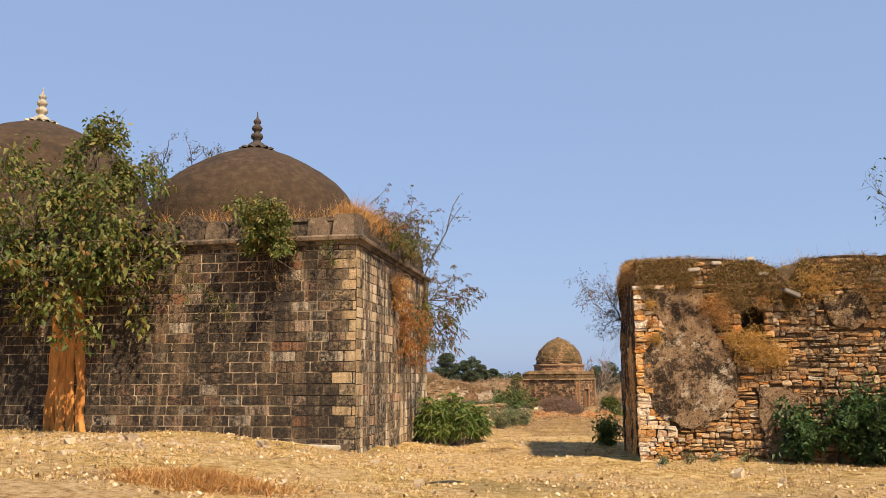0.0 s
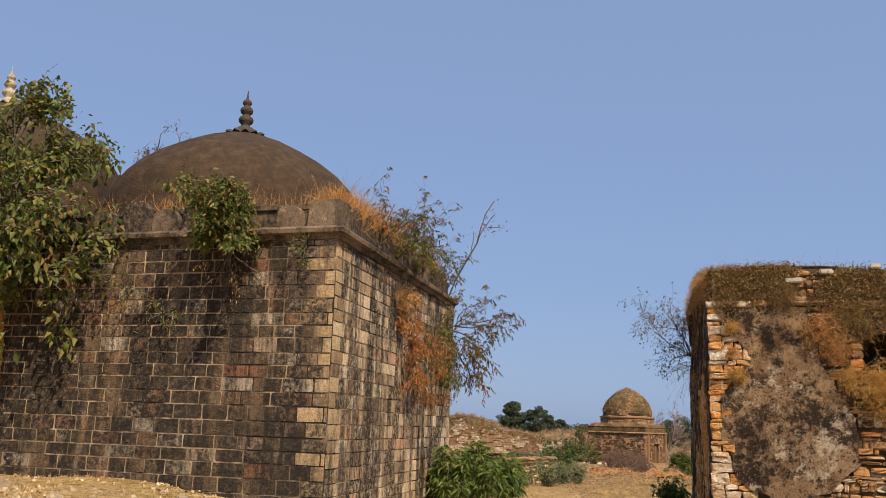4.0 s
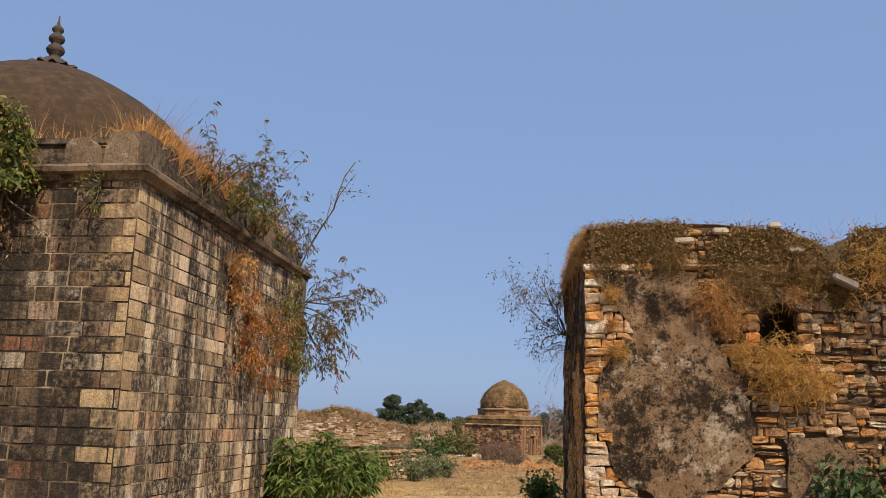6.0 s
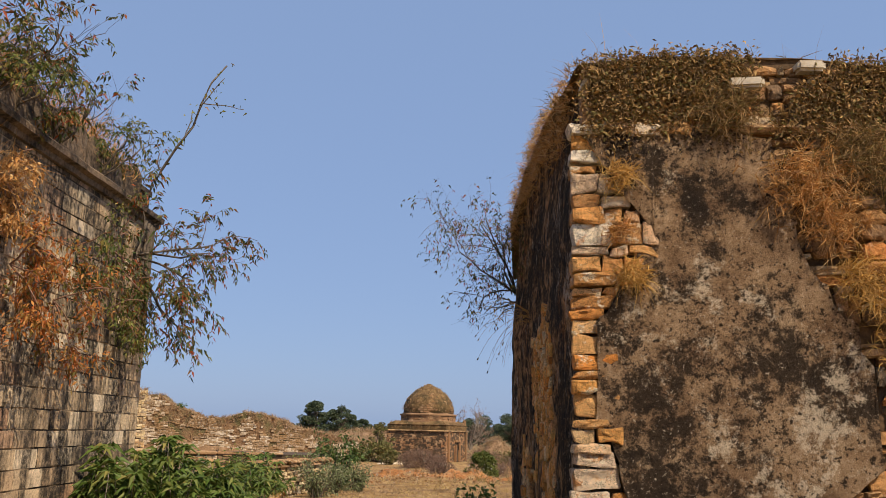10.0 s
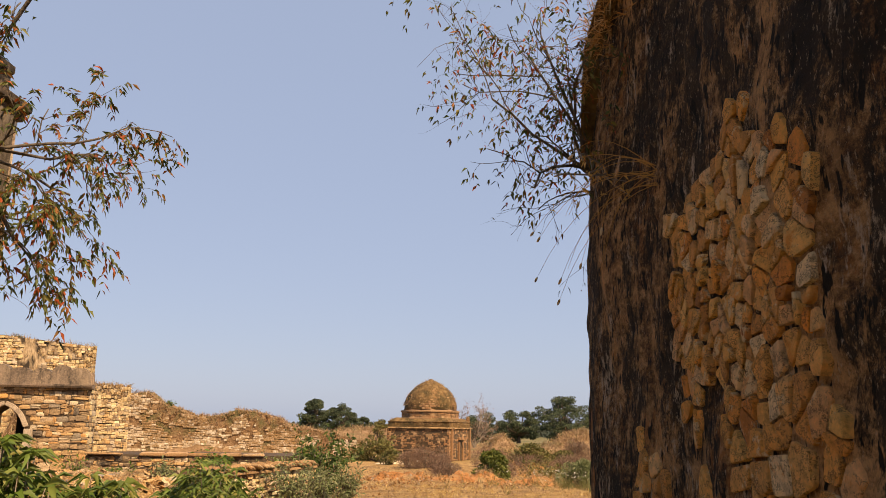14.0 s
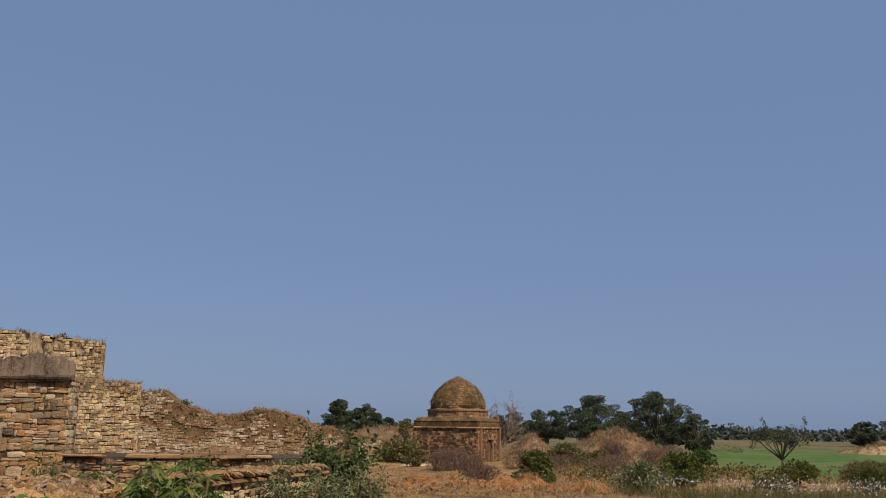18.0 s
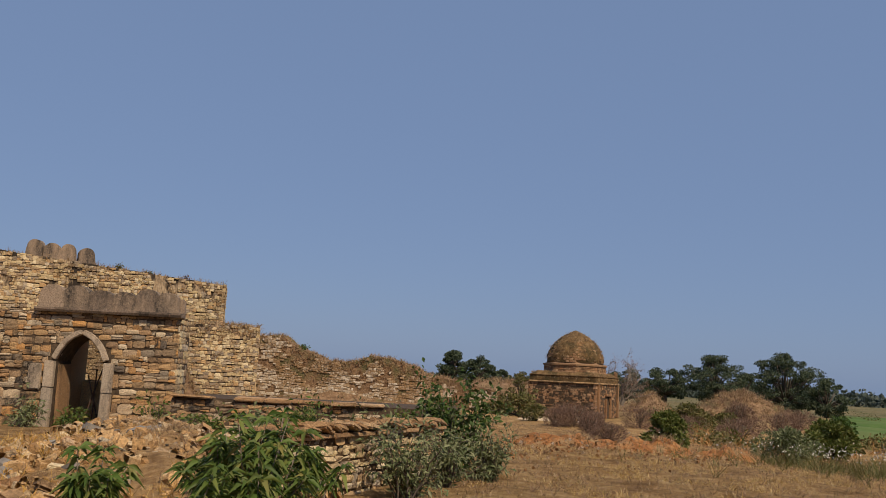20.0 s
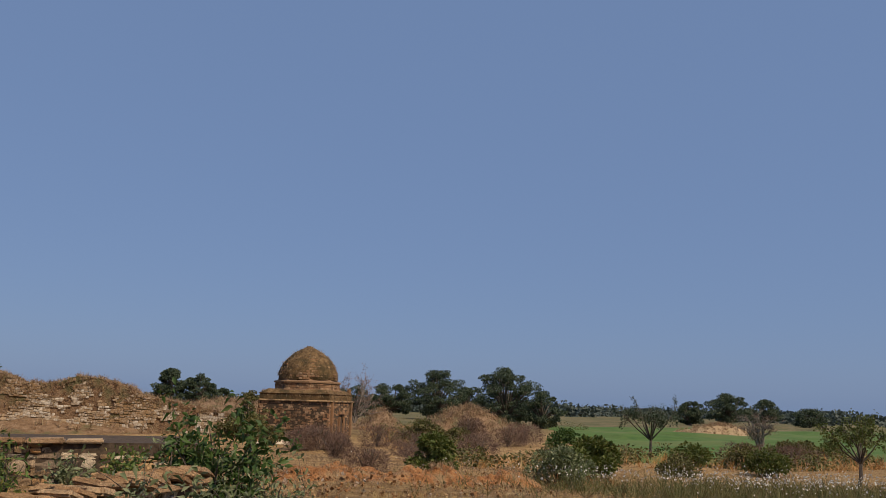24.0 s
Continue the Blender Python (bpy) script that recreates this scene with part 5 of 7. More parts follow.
climber(p.x, p.y, p.z, [(.8, .3, .45), (.8, .2, .1), (.85, .4, -.25), (.7, .3, -.7), (.5, .2, -1.1), (.45, .2, .9)], 1.15, .022, 2, m_leaf_red, "leaning tree with drooping red and green leaves on the mosque's corner", 82, .085, 1, .36, .34, .0, (3, 4), .6, m_bark, hang=-.1, skip=.25, spray=.2, pairs=5)
climber(p.x, p.y, p.z - .5, [(.5, .1, -1), (.7, .2, -.8), (.35, 0, -1)], 1.1, .008, 1, m_leaf_red, "thin leafless twigs hanging from the mosque's corner", 88, .05, 1, .3, .35, -.06, (4, 6), .4, m_twig, spread=.03, hang=.6, skip=.6, name="hanging_twigs")
p = mosque_at(.03, 7.38, 4.4)
for k, (dx, dy, ln) in enumerate(((.0, -.05, 1.9), (.01, -.02, 1.5), (.0, -.14, 1.3), (.01, -.3, .9), (.0, -.5, .7))):
    line = [(p + Vector((dx + .05 * noise.noise(Vector((i * .6, k, 3))), dy * (1 + i * .12) + .06 * noise.noise(Vector((i * .5, k, 8))), -ln * i / 9)), (.06 - .005 * i) * (1 - .12 * k)) for i in range(10)]
    tagged(part("root", tubes("root", [line], 6), m_bark), "grey root that grips the mosque's corner", "root", "roots on the mosque's corner")
# tree out of the ruined block's end
p = Vector((4.9, 23.75, 2.98))
climber(p.x, p.y, p.z, [(-.9, -.35, .5), (-.75, -.45, .85), (-.5, -.25, 1.0), (-.9, -.55, .15), (-.3, -.4, 1.1)], 1.05, .014, 3, m_leaf_red, "wall tree with sparse leaves turning red and yellow", 83, .048, 1, .36, .42, .04, (3, 4), .62, m_bark, hang=.35, skip=.66, spray=.09, pairs=2)
climber(p.x, p.y, p.z - .1, [(-.6, -.3, -.5), (-.45, -.1, -.8), (-.75, -.4, -.15)], .55, .007, 2, m_leaf_red, "thin twigs hanging from the ruin", 84, .045, 1, .3, .35, -.08, (3, 4), .62, m_bark, spread=.03, hang=.6, skip=.7, name="hanging_twigs")
p = Vector((4.6, 22.6, 2.7))
climber(p.x, p.y, p.z, [(-.5, -.5, .3), (-.5, -.3, -.2), (-.4, -.8, -.3)], .5, .008, 1, m_straw, "dry stalks on the shaded end wall", 85, .04, 1, .3, .5, -.06, (3, 4), .6, m_bark_pale, spread=.02, name="dry_stalks", category="plant")
# long stalks with fluffy heads that lean out of the end wall
foot = block_at(block_point(0, 3.36)[0] + .03, 3.36, 2.42)
for k in range(16):
    a = foot + Vector((0, rng.uniform(-.05, .05), rng.uniform(-.06, .08)))
    tip = a + Vector((-.12 - .3 * rng.random(), rng.uniform(-.15, 1.15), rng.uniform(-.55, .12)))
    mid = a.lerp(tip, .45) + Vector((-.1, 0, .16 + .1 * rng.random()))
    th = empty("dry_stalk", pose(0, 0, 0), "dry orange stalk with a fluffy seed head on the end wall", "plant", "stalks on the end wall")
    pts = [a.lerp(mid, i / 7).lerp(mid.lerp(tip, i / 7), i / 7) for i in range(8)]
    part("stem", tubes("stem", [[(p, .0024 - .0002 * i) for i, p in enumerate(pts)]], 4), m_straw, th)
    if k % 3:
        d, n = (pts[-1] - pts[-2]).normalized(), 9
        line = [(pts[-1] + d * (.045 * i / n), .0015 + .006 * math.sin(math.pi * i / n) ** .6 * (1 + .35 * noise.noise(Vector((i * 1.7, k, 0))))) for i in range(n + 1)]
        part("seed_head", tubes("seed_head", [line], 7), m_fluff, th, "pale fluffy seed head")
# tree on top of the block and twigs behind
p = block_at(6.25, .3, 3.7)
climber(p.x, p.y, p.z, [(.5, 0, 1), (-.8, .1, .7), (.15, .1, 1), (.9, 0, .5), (-.3, 0, .9)], 1.3, .045, 3, m_leaf, "small bare tree on top of the ruined block", 86, .085, 1, .45, .3, .04, (3, 4), .62, m_bark, spread=.05, skip=.8)
climber(p.x, p.y, p.z - .1, [(.6, -.3, -.9), (.2, -.4, -1), (-.3, -.3, -.9)], .7, .02, 1, m_straw, "bare roots of the tree that grip the wall", 87, .05, 0, .4, .4, -.15, (2, 3), .6, m_bark_pale, name="roots", category="root")
for k, (u, w) in enumerate(((8.2, 4.4), (8.7, 4.6), (9.1, 4.3), (9.6, 4.5), (10.5, 4.5), (10.9, 4.4), (13.0, 4.6))):
    p = block_at(u, w, 3.3)
    climber(p.x, p.y, p.z, [(0, 0, 1), (.25, 0, 1), (-.25, 0, 1), (.1, .1, 1), (-.1, 0, 1)], 1.6, .012, 2, m_twig, "grey leafless brush behind the ruin", 90 + k, .05, 1, .3, .15, .15, (5, 7), .5, m_brush, spread=.03, skip=.5, category="bush", name="dry_brush")

# creeper and grass on the block
roots, ups = [], []
for k in range(4600):
    u = rng.uniform(0, 12.5) if k % 3 else rng.uniform(0, 3.4)
    top = float(block_top(u, 0))
    z = top - (abs(rng.normal()) * .33 if k % 2 else rng.uniform(0, .6)) - .02
    if noise.noise(Vector((u * 1.1, z * 1.6, 5))) > -.28:
        roots.append(block_at(u, -.05, z))
roots = np.array([tuple(q) for q in roots]).repeat(11, axis=0)
roots = roots + rng.normal(size=roots.shape) * [.06, .012, .045] - [0, 0, .04]
tagged(part("creeper", leaf_mesh("creeper", roots, rng.normal(size=roots.shape) * [1, .5, .8] + [0, -.25, -.2], .038 * (.5 + .9 * rng.random(len(roots))), .42, .3, .2, 101), m_moss_grass), "mat of dead brown creeper over the top of the ruin", "creeper", kind="stuff")
roots = []
for _ in range(900):
    u, w = rng.uniform(-.02, 12.5), rng.uniform(0, 2.6)
    x, y = block_point(u, w)
    roots.append(block_at(x, y, float(block_top(u, w)) - .02))
for _ in range(500):
    w = rng.uniform(0, 4.6)
    x, y = block_point(0, w)
    roots.append(block_at(x + rng.uniform(-.03, .4), y, float(block_top(0, w)) - .03))
grass_patch("top_grass", roots, 5, .11, .006, .7, .5, m_moss_grass, "short dead grass along the ruin's top", 102)
roots = [block_at(*block_point(max(0, rng.normal() * .15), w), float(block_top(0, w)) - rng.uniform(0, .5)) for w in rng.uniform(.3, 4.9, 420)]
grass_patch("edge_fringe", roots, 7, .11, .006, .8, .6, m_rust_grass, "brown fringe of dead grass along the shaded edge", 103, (-.8, 0, .2))
SPRAYS = [(2.25, 2.12, .3, 240, m_straw), (2.6, 1.93, .26, 170, m_straw), (1.9, 2.3, .16, 70, m_straw), (1.55, 2.95, .26, 130, m_rust_grass), (1.0, 3.5, .2, 110, m_moss_grass), (1.95, 3.15, .26, 150, m_moss_grass), (1.72, 2.65, .18, 80, m_rust_grass), (.3, 2.28, .09, 46, m_straw), (.22, 3.0, .09, 36, m_straw), (.2, 2.6, .07, 20, m_rust_grass), (2.75, 3.3, .3, 110, m_moss_grass), (2.1, 2.95, .16, 60, m_moss_grass), (2.5, 2.98, .14, 50, m_rust_grass), (2.28, 2.3, .1, 36, m_straw), (4.9, 3.1, .5, 160, m_moss_grass), (5.9, 2.9, .4, 120, m_rust_grass), (6.5, 2.6, .35, 90, m_straw), (9.1, 2.1, .4, 110, m_rust_grass), (10.9, 2.6, .4, 120, m_straw), (7.9, 2.9, .4, 90, m_moss_grass), (3.6, 3.4, .4, 120, m_straw), (12.0, 3.2, .5, 100, m_rust_grass)]
for k, (u, z, s, n, mt) in enumerate(SPRAYS):
    roots = [block_at(u + rng.normal() * s * .6, -.06 - abs(rng.normal()) * .25 * s, z + rng.normal() * s * .5) for _ in range(int(n * 1.3))]
    grass_patch("wall_grass", roots, 9, .12, .005, 1.5, .7, mt, "spray of golden dry grass on the ruin's face", 110 + k, (0, -.7, .25))
roots = [block_at(rng.uniform(0, 12.5), rng.uniform(.1, .8), 3.85) for _ in range(70)]
grass_patch("stalks", roots, 3, .45, .004, .3, .4, m_straw, "thin dry stalks on top of the ruin", 140)
# green bushes in front of the block
for k, (u, v, r, h, n) in enumerate(((3.05, -.3, .1, 1.5, 1500), (4.15, -.3, .1, 1.5, 1700), (4.6, -.32, .1, 1.7, 1700), (5.35, -.32, .14, 1.3, 1500), (6.05, -.3, .18, .5, 260), (8.2, -.3, .1, 1.1, 1000), (8.5, -.3, .1, 1.4, 1200), (9.1, -.45, .3, .75, 700), (9.55, -.4, .24, .8, 450), (7.1, -.3, .16, .75, 160))):
    p = block_at(u, v, 0)
    leaf_bush(p.x, p.y, r, h, m_leaf_dark, "dense dark green leafy bush at the foot of the ruin", 150 + k, .12, int(n * 1.35), .5, 14, group="bushes along the ruin")
p = block_at(10.85, -.5, 0)
leaf_bush(p.x, p.y, .3, .5, m_leaf_grey, "small grey-green bush at the foot of the ruin", 168, .1, 420, .45, 10)
for k, (u, v) in enumerate(((.8, -.25), (1.35, -.2), (2.0, -.25), (.35, -.3))):
    p = block_at(u, v, 0)
    leaf_bush(p.x, p.y, .22, .32, m_leaf_grey, "small grey-green weed at the foot of the wall", 170 + k, .07, 120, .4, 6, group="weeds along the ruin", name="weed", category="weed")
leaf_bush(4.7, 25.2, .5, 1.0, m_leaf_bush, "dark green bush behind the ruin's end", 176, .12, 1200, .45, 12)

# ---- bushes by the low wall ----
HEDGE = [(-.25, 25.4, .55, 1.35, 2200), (.35, 25.9, .65, 1.5, 2600), (.95, 26.5, .5, 1.15, 1800), (-.1, 26.6, .6, 1.4, 2000), (.9, 34.2, .45, .7, 500), (.95, 35.4, .55, 1.35, 1100), (1.55, 36.4, .4, .8, 500), (.3, 36.0, .45, .85, 500), (-.8, 35.0, .45, .75, 450)]
for k, (x, y, r, h, n) in enumerate(HEDGE):
    rosette_bush(x, y, r, h, m_leaf_bush, "green bush with long pointed leaves", 180 + k, max(10, n // 45), .25, 11, "bushes by the low wall")
for k, (x, y, r, h, n) in enumerate(((2.45, 38.3, .5, 1.3, 1500), (3.0, 39.6, .42, 1.0, 1000), (3.7, 41.3, .55, 1.1, 1300))):
    leaf_bush(x, y, r, h, m_leaf_grey, "grey-green bush with pale flower heads by the low wall", 190 + k, .1, n, .36, 16, group="pale bushes by the low wall")
leaf_bush(3.05, 42.6, .75, 1.75, m_leaf, "tall dark green bush at the low wall's end", 196, .14, 2600, .42, 18)
for k, (x, y) in enumerate(((-3.4, 49.3), (-2.2, 49.0), (-.6, 48.5), (.4, 50.2), (1.6, 49.5), (2.4, 52.0), (-8.2, 51.3), (-9.6, 51.5), (-5.4, 50.2), (-4.6, 49.6))):
    leaf_bush(x, y, .5, .75 + .25 * (k % 3), (m_leaf_bush, m_leaf_grey)[k % 2], "weedy green plant by the ruined platform", 200 + k, .16, 420, .36, 10, group="weeds by the platform", name="weed", category="weed")

# ---- low ruined wall with tilted slabs ----
def low_wall():
    rng = np.random.default_rng(41)
    a, c = Vector((.95, 36.8)), Vector((2.95, 41.3))
    L = (c - a).length
    ang = math.degrees(math.atan2(c.y - a.y, c.x - a.x))
    th = empty("low_wall", pose(a.x, a.y, -.85, 0, 0, ang), "low ruined rubble wall topped with tilted slabs", "wall")
    part("core", bev((L, .5, .98), .05), m_mortar_clay, th, "", pose(L / 2, .3, .5))
    rects = courses(rng, 0, L, .0, .98, (.08, .16), (.13, .34), .01, .8)
    mats = lay(rects, rng, (0, .05, 0), (1, 0, 0), (0, -1, 0), VARR, .2, (.0, .06), 4)
    stone_parts("stone", mats[-230:], VARR, m_pale, th, "stone")
    tagged(part("masonry", joined_stones("masonry", mats[:-230] + lay(courses(rng, 0, .55, 0, .95, (.1, .16), (.15, .3)), rng, (L, .05, 0), (0, 1, 0), (1, 0, 0), VARR, .2, (0, .05), 4), VARR), m_pale_joined, th), kind="stuff")
    u = .0
    while u < L:
        w = rng.uniform(.2, .3)
        for y in (.08, .42):
            if rng.random() < .93:
                part("slab", bev((w * 1.1, rng.uniform(.26, .36), rng.uniform(.05, .08)), .02, u + y), m_slab, th, "", pose(u + rng.uniform(-.03, .03), y + rng.uniform(-.05, .05), 1.03 + rng.uniform(-.02, .05), rng.uniform(-8, 10), rng.uniform(9, 20), rng.uniform(-16, 16)))
        u += w * .8
    ledge = 0
    while ledge < L - .2:
        w = rng.uniform(.3, .6)
        part("ledge_stone", bev((min(w, L - ledge) - .01, .3, .07), .015, ledge), m_slab, th, "", pose(ledge + w / 2, .1, .955, rng.uniform(-3, 3), rng.uniform(-2, 2), rng.uniform(-3, 3)))
        ledge += w


low_wall()
# rubble heap before the gate
mound("rubble_heap", -1.5, 40.0, 3.4, 4.2, .62, m_soil, "heap of earth and broken stone before the gate", 5, .22, category="heap", grass=420, blade=.14)
mound("rubble_heap", -3.6, 44.5, 4.5, 3.0, .5, m_soil, "heap of earth and broken stone before the gate", 6, .22, category="heap", grass=420, blade=.14)
def heap_top(x, y):
    return max(h * (1 - smooth(0, 1, math.hypot((x - cx) / rx, (y - cy) / ry))) for cx, cy, rx, ry, h in ((-1.5, 40.0, 3.4, 4.2, .62), (-3.6, 44.5, 4.5, 3.0, .5)))


for k in range(280):
    x, y = rng.uniform(-4.8, 1.0), rng.uniform(34.0, 47)
    s = rng.uniform(.08, .46) * (.6 if k % 2 else 1)
    tagged(part("broken_slab", bev((s, s * rng.uniform(.5, .9), s * rng.uniform(.2, .45)), .03 * s / .3, k), (m_block, m_pale, m_slab, m_gate)[k % 4], None, "", pose(x, y, gz(x, y) + heap_top(x, y) + s * .06, rng.uniform(-25, 25), rng.uniform(-25, 25), rng.uniform(0, 180))), "broken stone slab on the rubble heap", "stone", "stones on the rubble heap")

lumps = []
for _ in range(2600):
    x, y = rng.uniform(-5.5, 1.6), rng.uniform(34.0, 47.5)
    h = heap_top(x, y)
    s = rng.uniform(.03, .11) * (2.2 if rng.random() < .07 else 1)
    lumps.append((pose(x, y, gz(x, y) + h + .02, rng.uniform(0, 360), rng.uniform(0, 360), 0) @ Matrix.Diagonal((s * 1.3, s, s * .8, 1)), len(lumps) % len(VARR)))
tagged(part("heap_clods", joined_stones("heap_clods", lumps, VARR), m_lump), "clods of tan soil and broken stone on the heap", "soil", kind="stuff")
roots = [(x, y, gz(x, y) + .35 * math.exp(-((x + 2.2) ** 2 + (y - 41) ** 2) / 16)) for x, y in zip(rng.uniform(-6, 1.5, 700), rng.uniform(34, 50, 700))]
grass_patch("heap_grass", roots, 9, .22, .01, .6, .6, m_straw, "straw-coloured grass over the rubble heap", 532)
mound("straw_heap", -3.0, 10.85, 1.5, .65, .13, m_gold, "low heap of dead brown grass on the dry ground", 22, .9, kind="", category="heap", grass=900, blade=.16, straw=m_rust_grass)
mound("ash_patch", .13, 13.65, 1.25, .5, .045, m_dark, "dark burnt patch of ash on the dry ground", 23, .3, kind="", category="ash")

# ---- platform and gatehouse ----
def platform():
    rng = np.random.default_rng(43)
    th = empty("platform", pose(-5.4, 51.6, -1.15), "low stone platform beside the gate with a thin capping", "platform")
    L = 8.6
    part("core", bev((L, 4, 1.15), .04), m_mortar_dark, th, "", pose(L / 2, 2.1, .6))
    rects = courses(rng, 0, L, 0, 1.1, (.13, .24), (.2, .5), .012, .7)
    mats = lay(rects, rng, (0, .1, 0), (1, 0, 0), (0, -1, 0), VARR, .2, (0, .05), 3)
    stone_parts("stone", mats[:200], VARR, m_gate, th, "stone")
    u = 0
    while u < L - 2.4:
        w = rng.uniform(.6, 1.3)
        if rng.random() < .8:
            part("capping", bev((w - .02, rng.uniform(.4, .55), rng.uniform(.08, .14)), .035, u), m_slab, th, "", pose(u + w / 2, .2 + rng.uniform(-.05, .06), 1.19, rng.uniform(-4, 4), rng.uniform(-2, 2), rng.uniform(-4, 4)))
        u += w


platform()


def gatehouse():
    rng = np.random.default_rng(45)
    th = empty("gatehouse", pose(-5.62, 52.6, -1.2, 0, 0, 2), "small stone gatehouse with a pointed arch and a crenellated top", "gatehouse")
    W, H, A, SPR = 9.5, 3.62, 1.5, 2.1     # width, cornice, opening, springing
    cx = -3.0
    def arch(x):
        k = min(1, abs(x - cx) / (A / 2))
        return SPR + .5 * (1 - k ** 3) + .33 * (1 - k)
    n = 16
    line = [(-W, 0), (cx - A / 2, 0)] + [(cx - A / 2 + A * i / n, arch(cx - A / 2 + A * i / n)) for i in range(n + 1)] + [(cx + A / 2, 0), (0, 0), (0, H), (-W, H)]
    bm = bmesh.new()
    face = bm.faces.new([bm.verts.new((x, .07, z)) for x, z in line])
    out = bmesh.ops.extrude_face_region(bm, geom=[face])
    for v in out["geom"]:
        if isinstance(v, bmesh.types.BMVert):
            v.co.y += 1.1
    bmesh.ops.recalc_face_normals(bm, faces=bm.faces[:])
    part("wall", bm, m_mortar_dark, th, "rubble wall of brown and grey stones")
    rects = courses(rng, -W, 0, 0, 1.35, (.24, .36), (.3, .62), .012, .7) + courses(rng, -W, 0, 1.35, H, (.14, .25), (.2, .46), .012, .8)
    rects = [r for r in rects if not (abs(r[0] - cx) < A / 2 + .3 and r[1] < arch(r[0]) + .3) and not (abs(r[0] - cx) < A / 2 + .15 + r[2] / 2 and r[1] < SPR + .4)]
    rects.sort(key=lambda r: -r[0])
    mats = lay(rects, rng, (0, .06, 0), (1, 0, 0), (0, -1, 0), VARR, .2, (.01, .05), 2)
    stone_parts("stone", mats[:300], VARR, m_gate, th, "stone")
    rest = mats[300:] + lay(courses(rng, 0, 1.1, 0, H, (.15, .25), (.22, .4), .018), rng, (0, .05, 0), (0, 1, 0), (1, 0, 0), VARR, .2, (0, .04), 2)
    tagged(part("masonry", joined_stones("masonry", rest, VARR), m_pale_joined, th), kind="stuff")
    # arch ring and piers
    part("carved_slab", bev((.42, .16, .8), .03, 3), m_coping, th, "pale carved slab beside the arch", pose(cx - A / 2 - .62, .06, 1.6))
    for s in (-1, 1):
        z = 0
        while z < SPR:
            h = rng.uniform(.9, 1.3)
            h = min(h, SPR - z) if SPR - z > .5 else SPR - z
            part("pier_stone", bev((.3, .34, h - .015), .02, z + s), m_coping, th, "pale upright slab of the pier", pose(cx + s * (A / 2 + .16), .06, z + h / 2))
            z += h
            if SPR - z < .02:
                break
        for i in range(6):
            x0, x1 = cx + s * A / 2 * (1 - i / 6), cx + s * A / 2 * (1 - (i + 1) / 6)
            z0, z1 = arch(x0), arch(x1)
            d = Vector((x1 - x0, z1 - z0))
            part("arch_stone", bev((d.length + .05, .34, .16), .02, i), m_coping, th, "", pose((x0 + x1) / 2 + s * .05, .07, (z0 + z1) / 2 + .085) @ pose(0, 0, 0, 0, -math.degrees(math.atan2(d.y, d.x)), 0))
    # slab added for the sunlit left jamb; the orange light is in its colour
    part("inner_jamb", bev((.1, .9, 2.0), .02, 8), m_rubble, th, "slab lining the opening, orange for the sunlit jamb", pose(cx - A / 2 + .05, .68, 1.0, 0, -2, 0))
    # the inside: back wall and ceiling; upper shade made with near-black blocks
    part("inner_wall", bev((3.4, .3, 1.5), .03), m_pale, th, "low inner wall of pale stone", pose(cx + .6, 3.2, .7))
    part("inner_side", bev((.3, 2.2, 3.2), .03), m_gate, th, "", pose(cx - 1.2, 2.2, 1.6))
    part("vault", bev((4.2, 2.2, .25), .03), m_dark, th, "", pose(cx, 2.25, 3.3))
    part("inner_shade", bev((2.6, .3, 1.8), .02), m_dark, th, "near-black slab for the shade above the inner wall", pose(cx + .9, 3.2, 2.4))
    # cornice and merlons
    v, f = strip([(-.3, H), (.16, H), (.2, H + .07), (.2, H + .13), (-.3, H + .15)], [(-4.55 + 4.6 * i / 20, .02, 0, -1) for i in range(21)])
    part("cornice", data("cornice", v, f), m_merlon, th, "thin projecting cornice, dark with age")
    x = -4.55
    for i in range(6):
        w = rng.uniform(.72, .9)
        part("merlon", MERLON.copy(), m_merlon, th, "weathered grey-brown merlon", pose(x + w / 2, .06, H + .13, rng.uniform(-4, 4), rng.uniform(-3, 3), rng.uniform(-4, 4)) @ Matrix.Diagonal((w / .6, 1.5, rng.uniform(1.1, 1.4), 1)))
        x += w - .1
    part("parapet", bev((4.5, .3, .5), .05, 6), m_merlon, th, "worn parapet behind the merlons", pose(-2.28, .5, H + .36))
    # rusty iron bars
    for k, (x0, z0, x1, z1) in enumerate(((.0, .1, .5, 1.9), (.55, .1, .05, 1.7), (.3, 0, .32, 1.9))):
        a, c = Vector((cx + x0 - .1, .9, z0)), Vector((cx + x1 - .1, .9, z1))
        part("iron_bar", tubes("iron_bar", [[(a, .025), (c, .025)]], 6), m_iron, th, "rusty iron bar across the opening")
    return th


gatehouse()

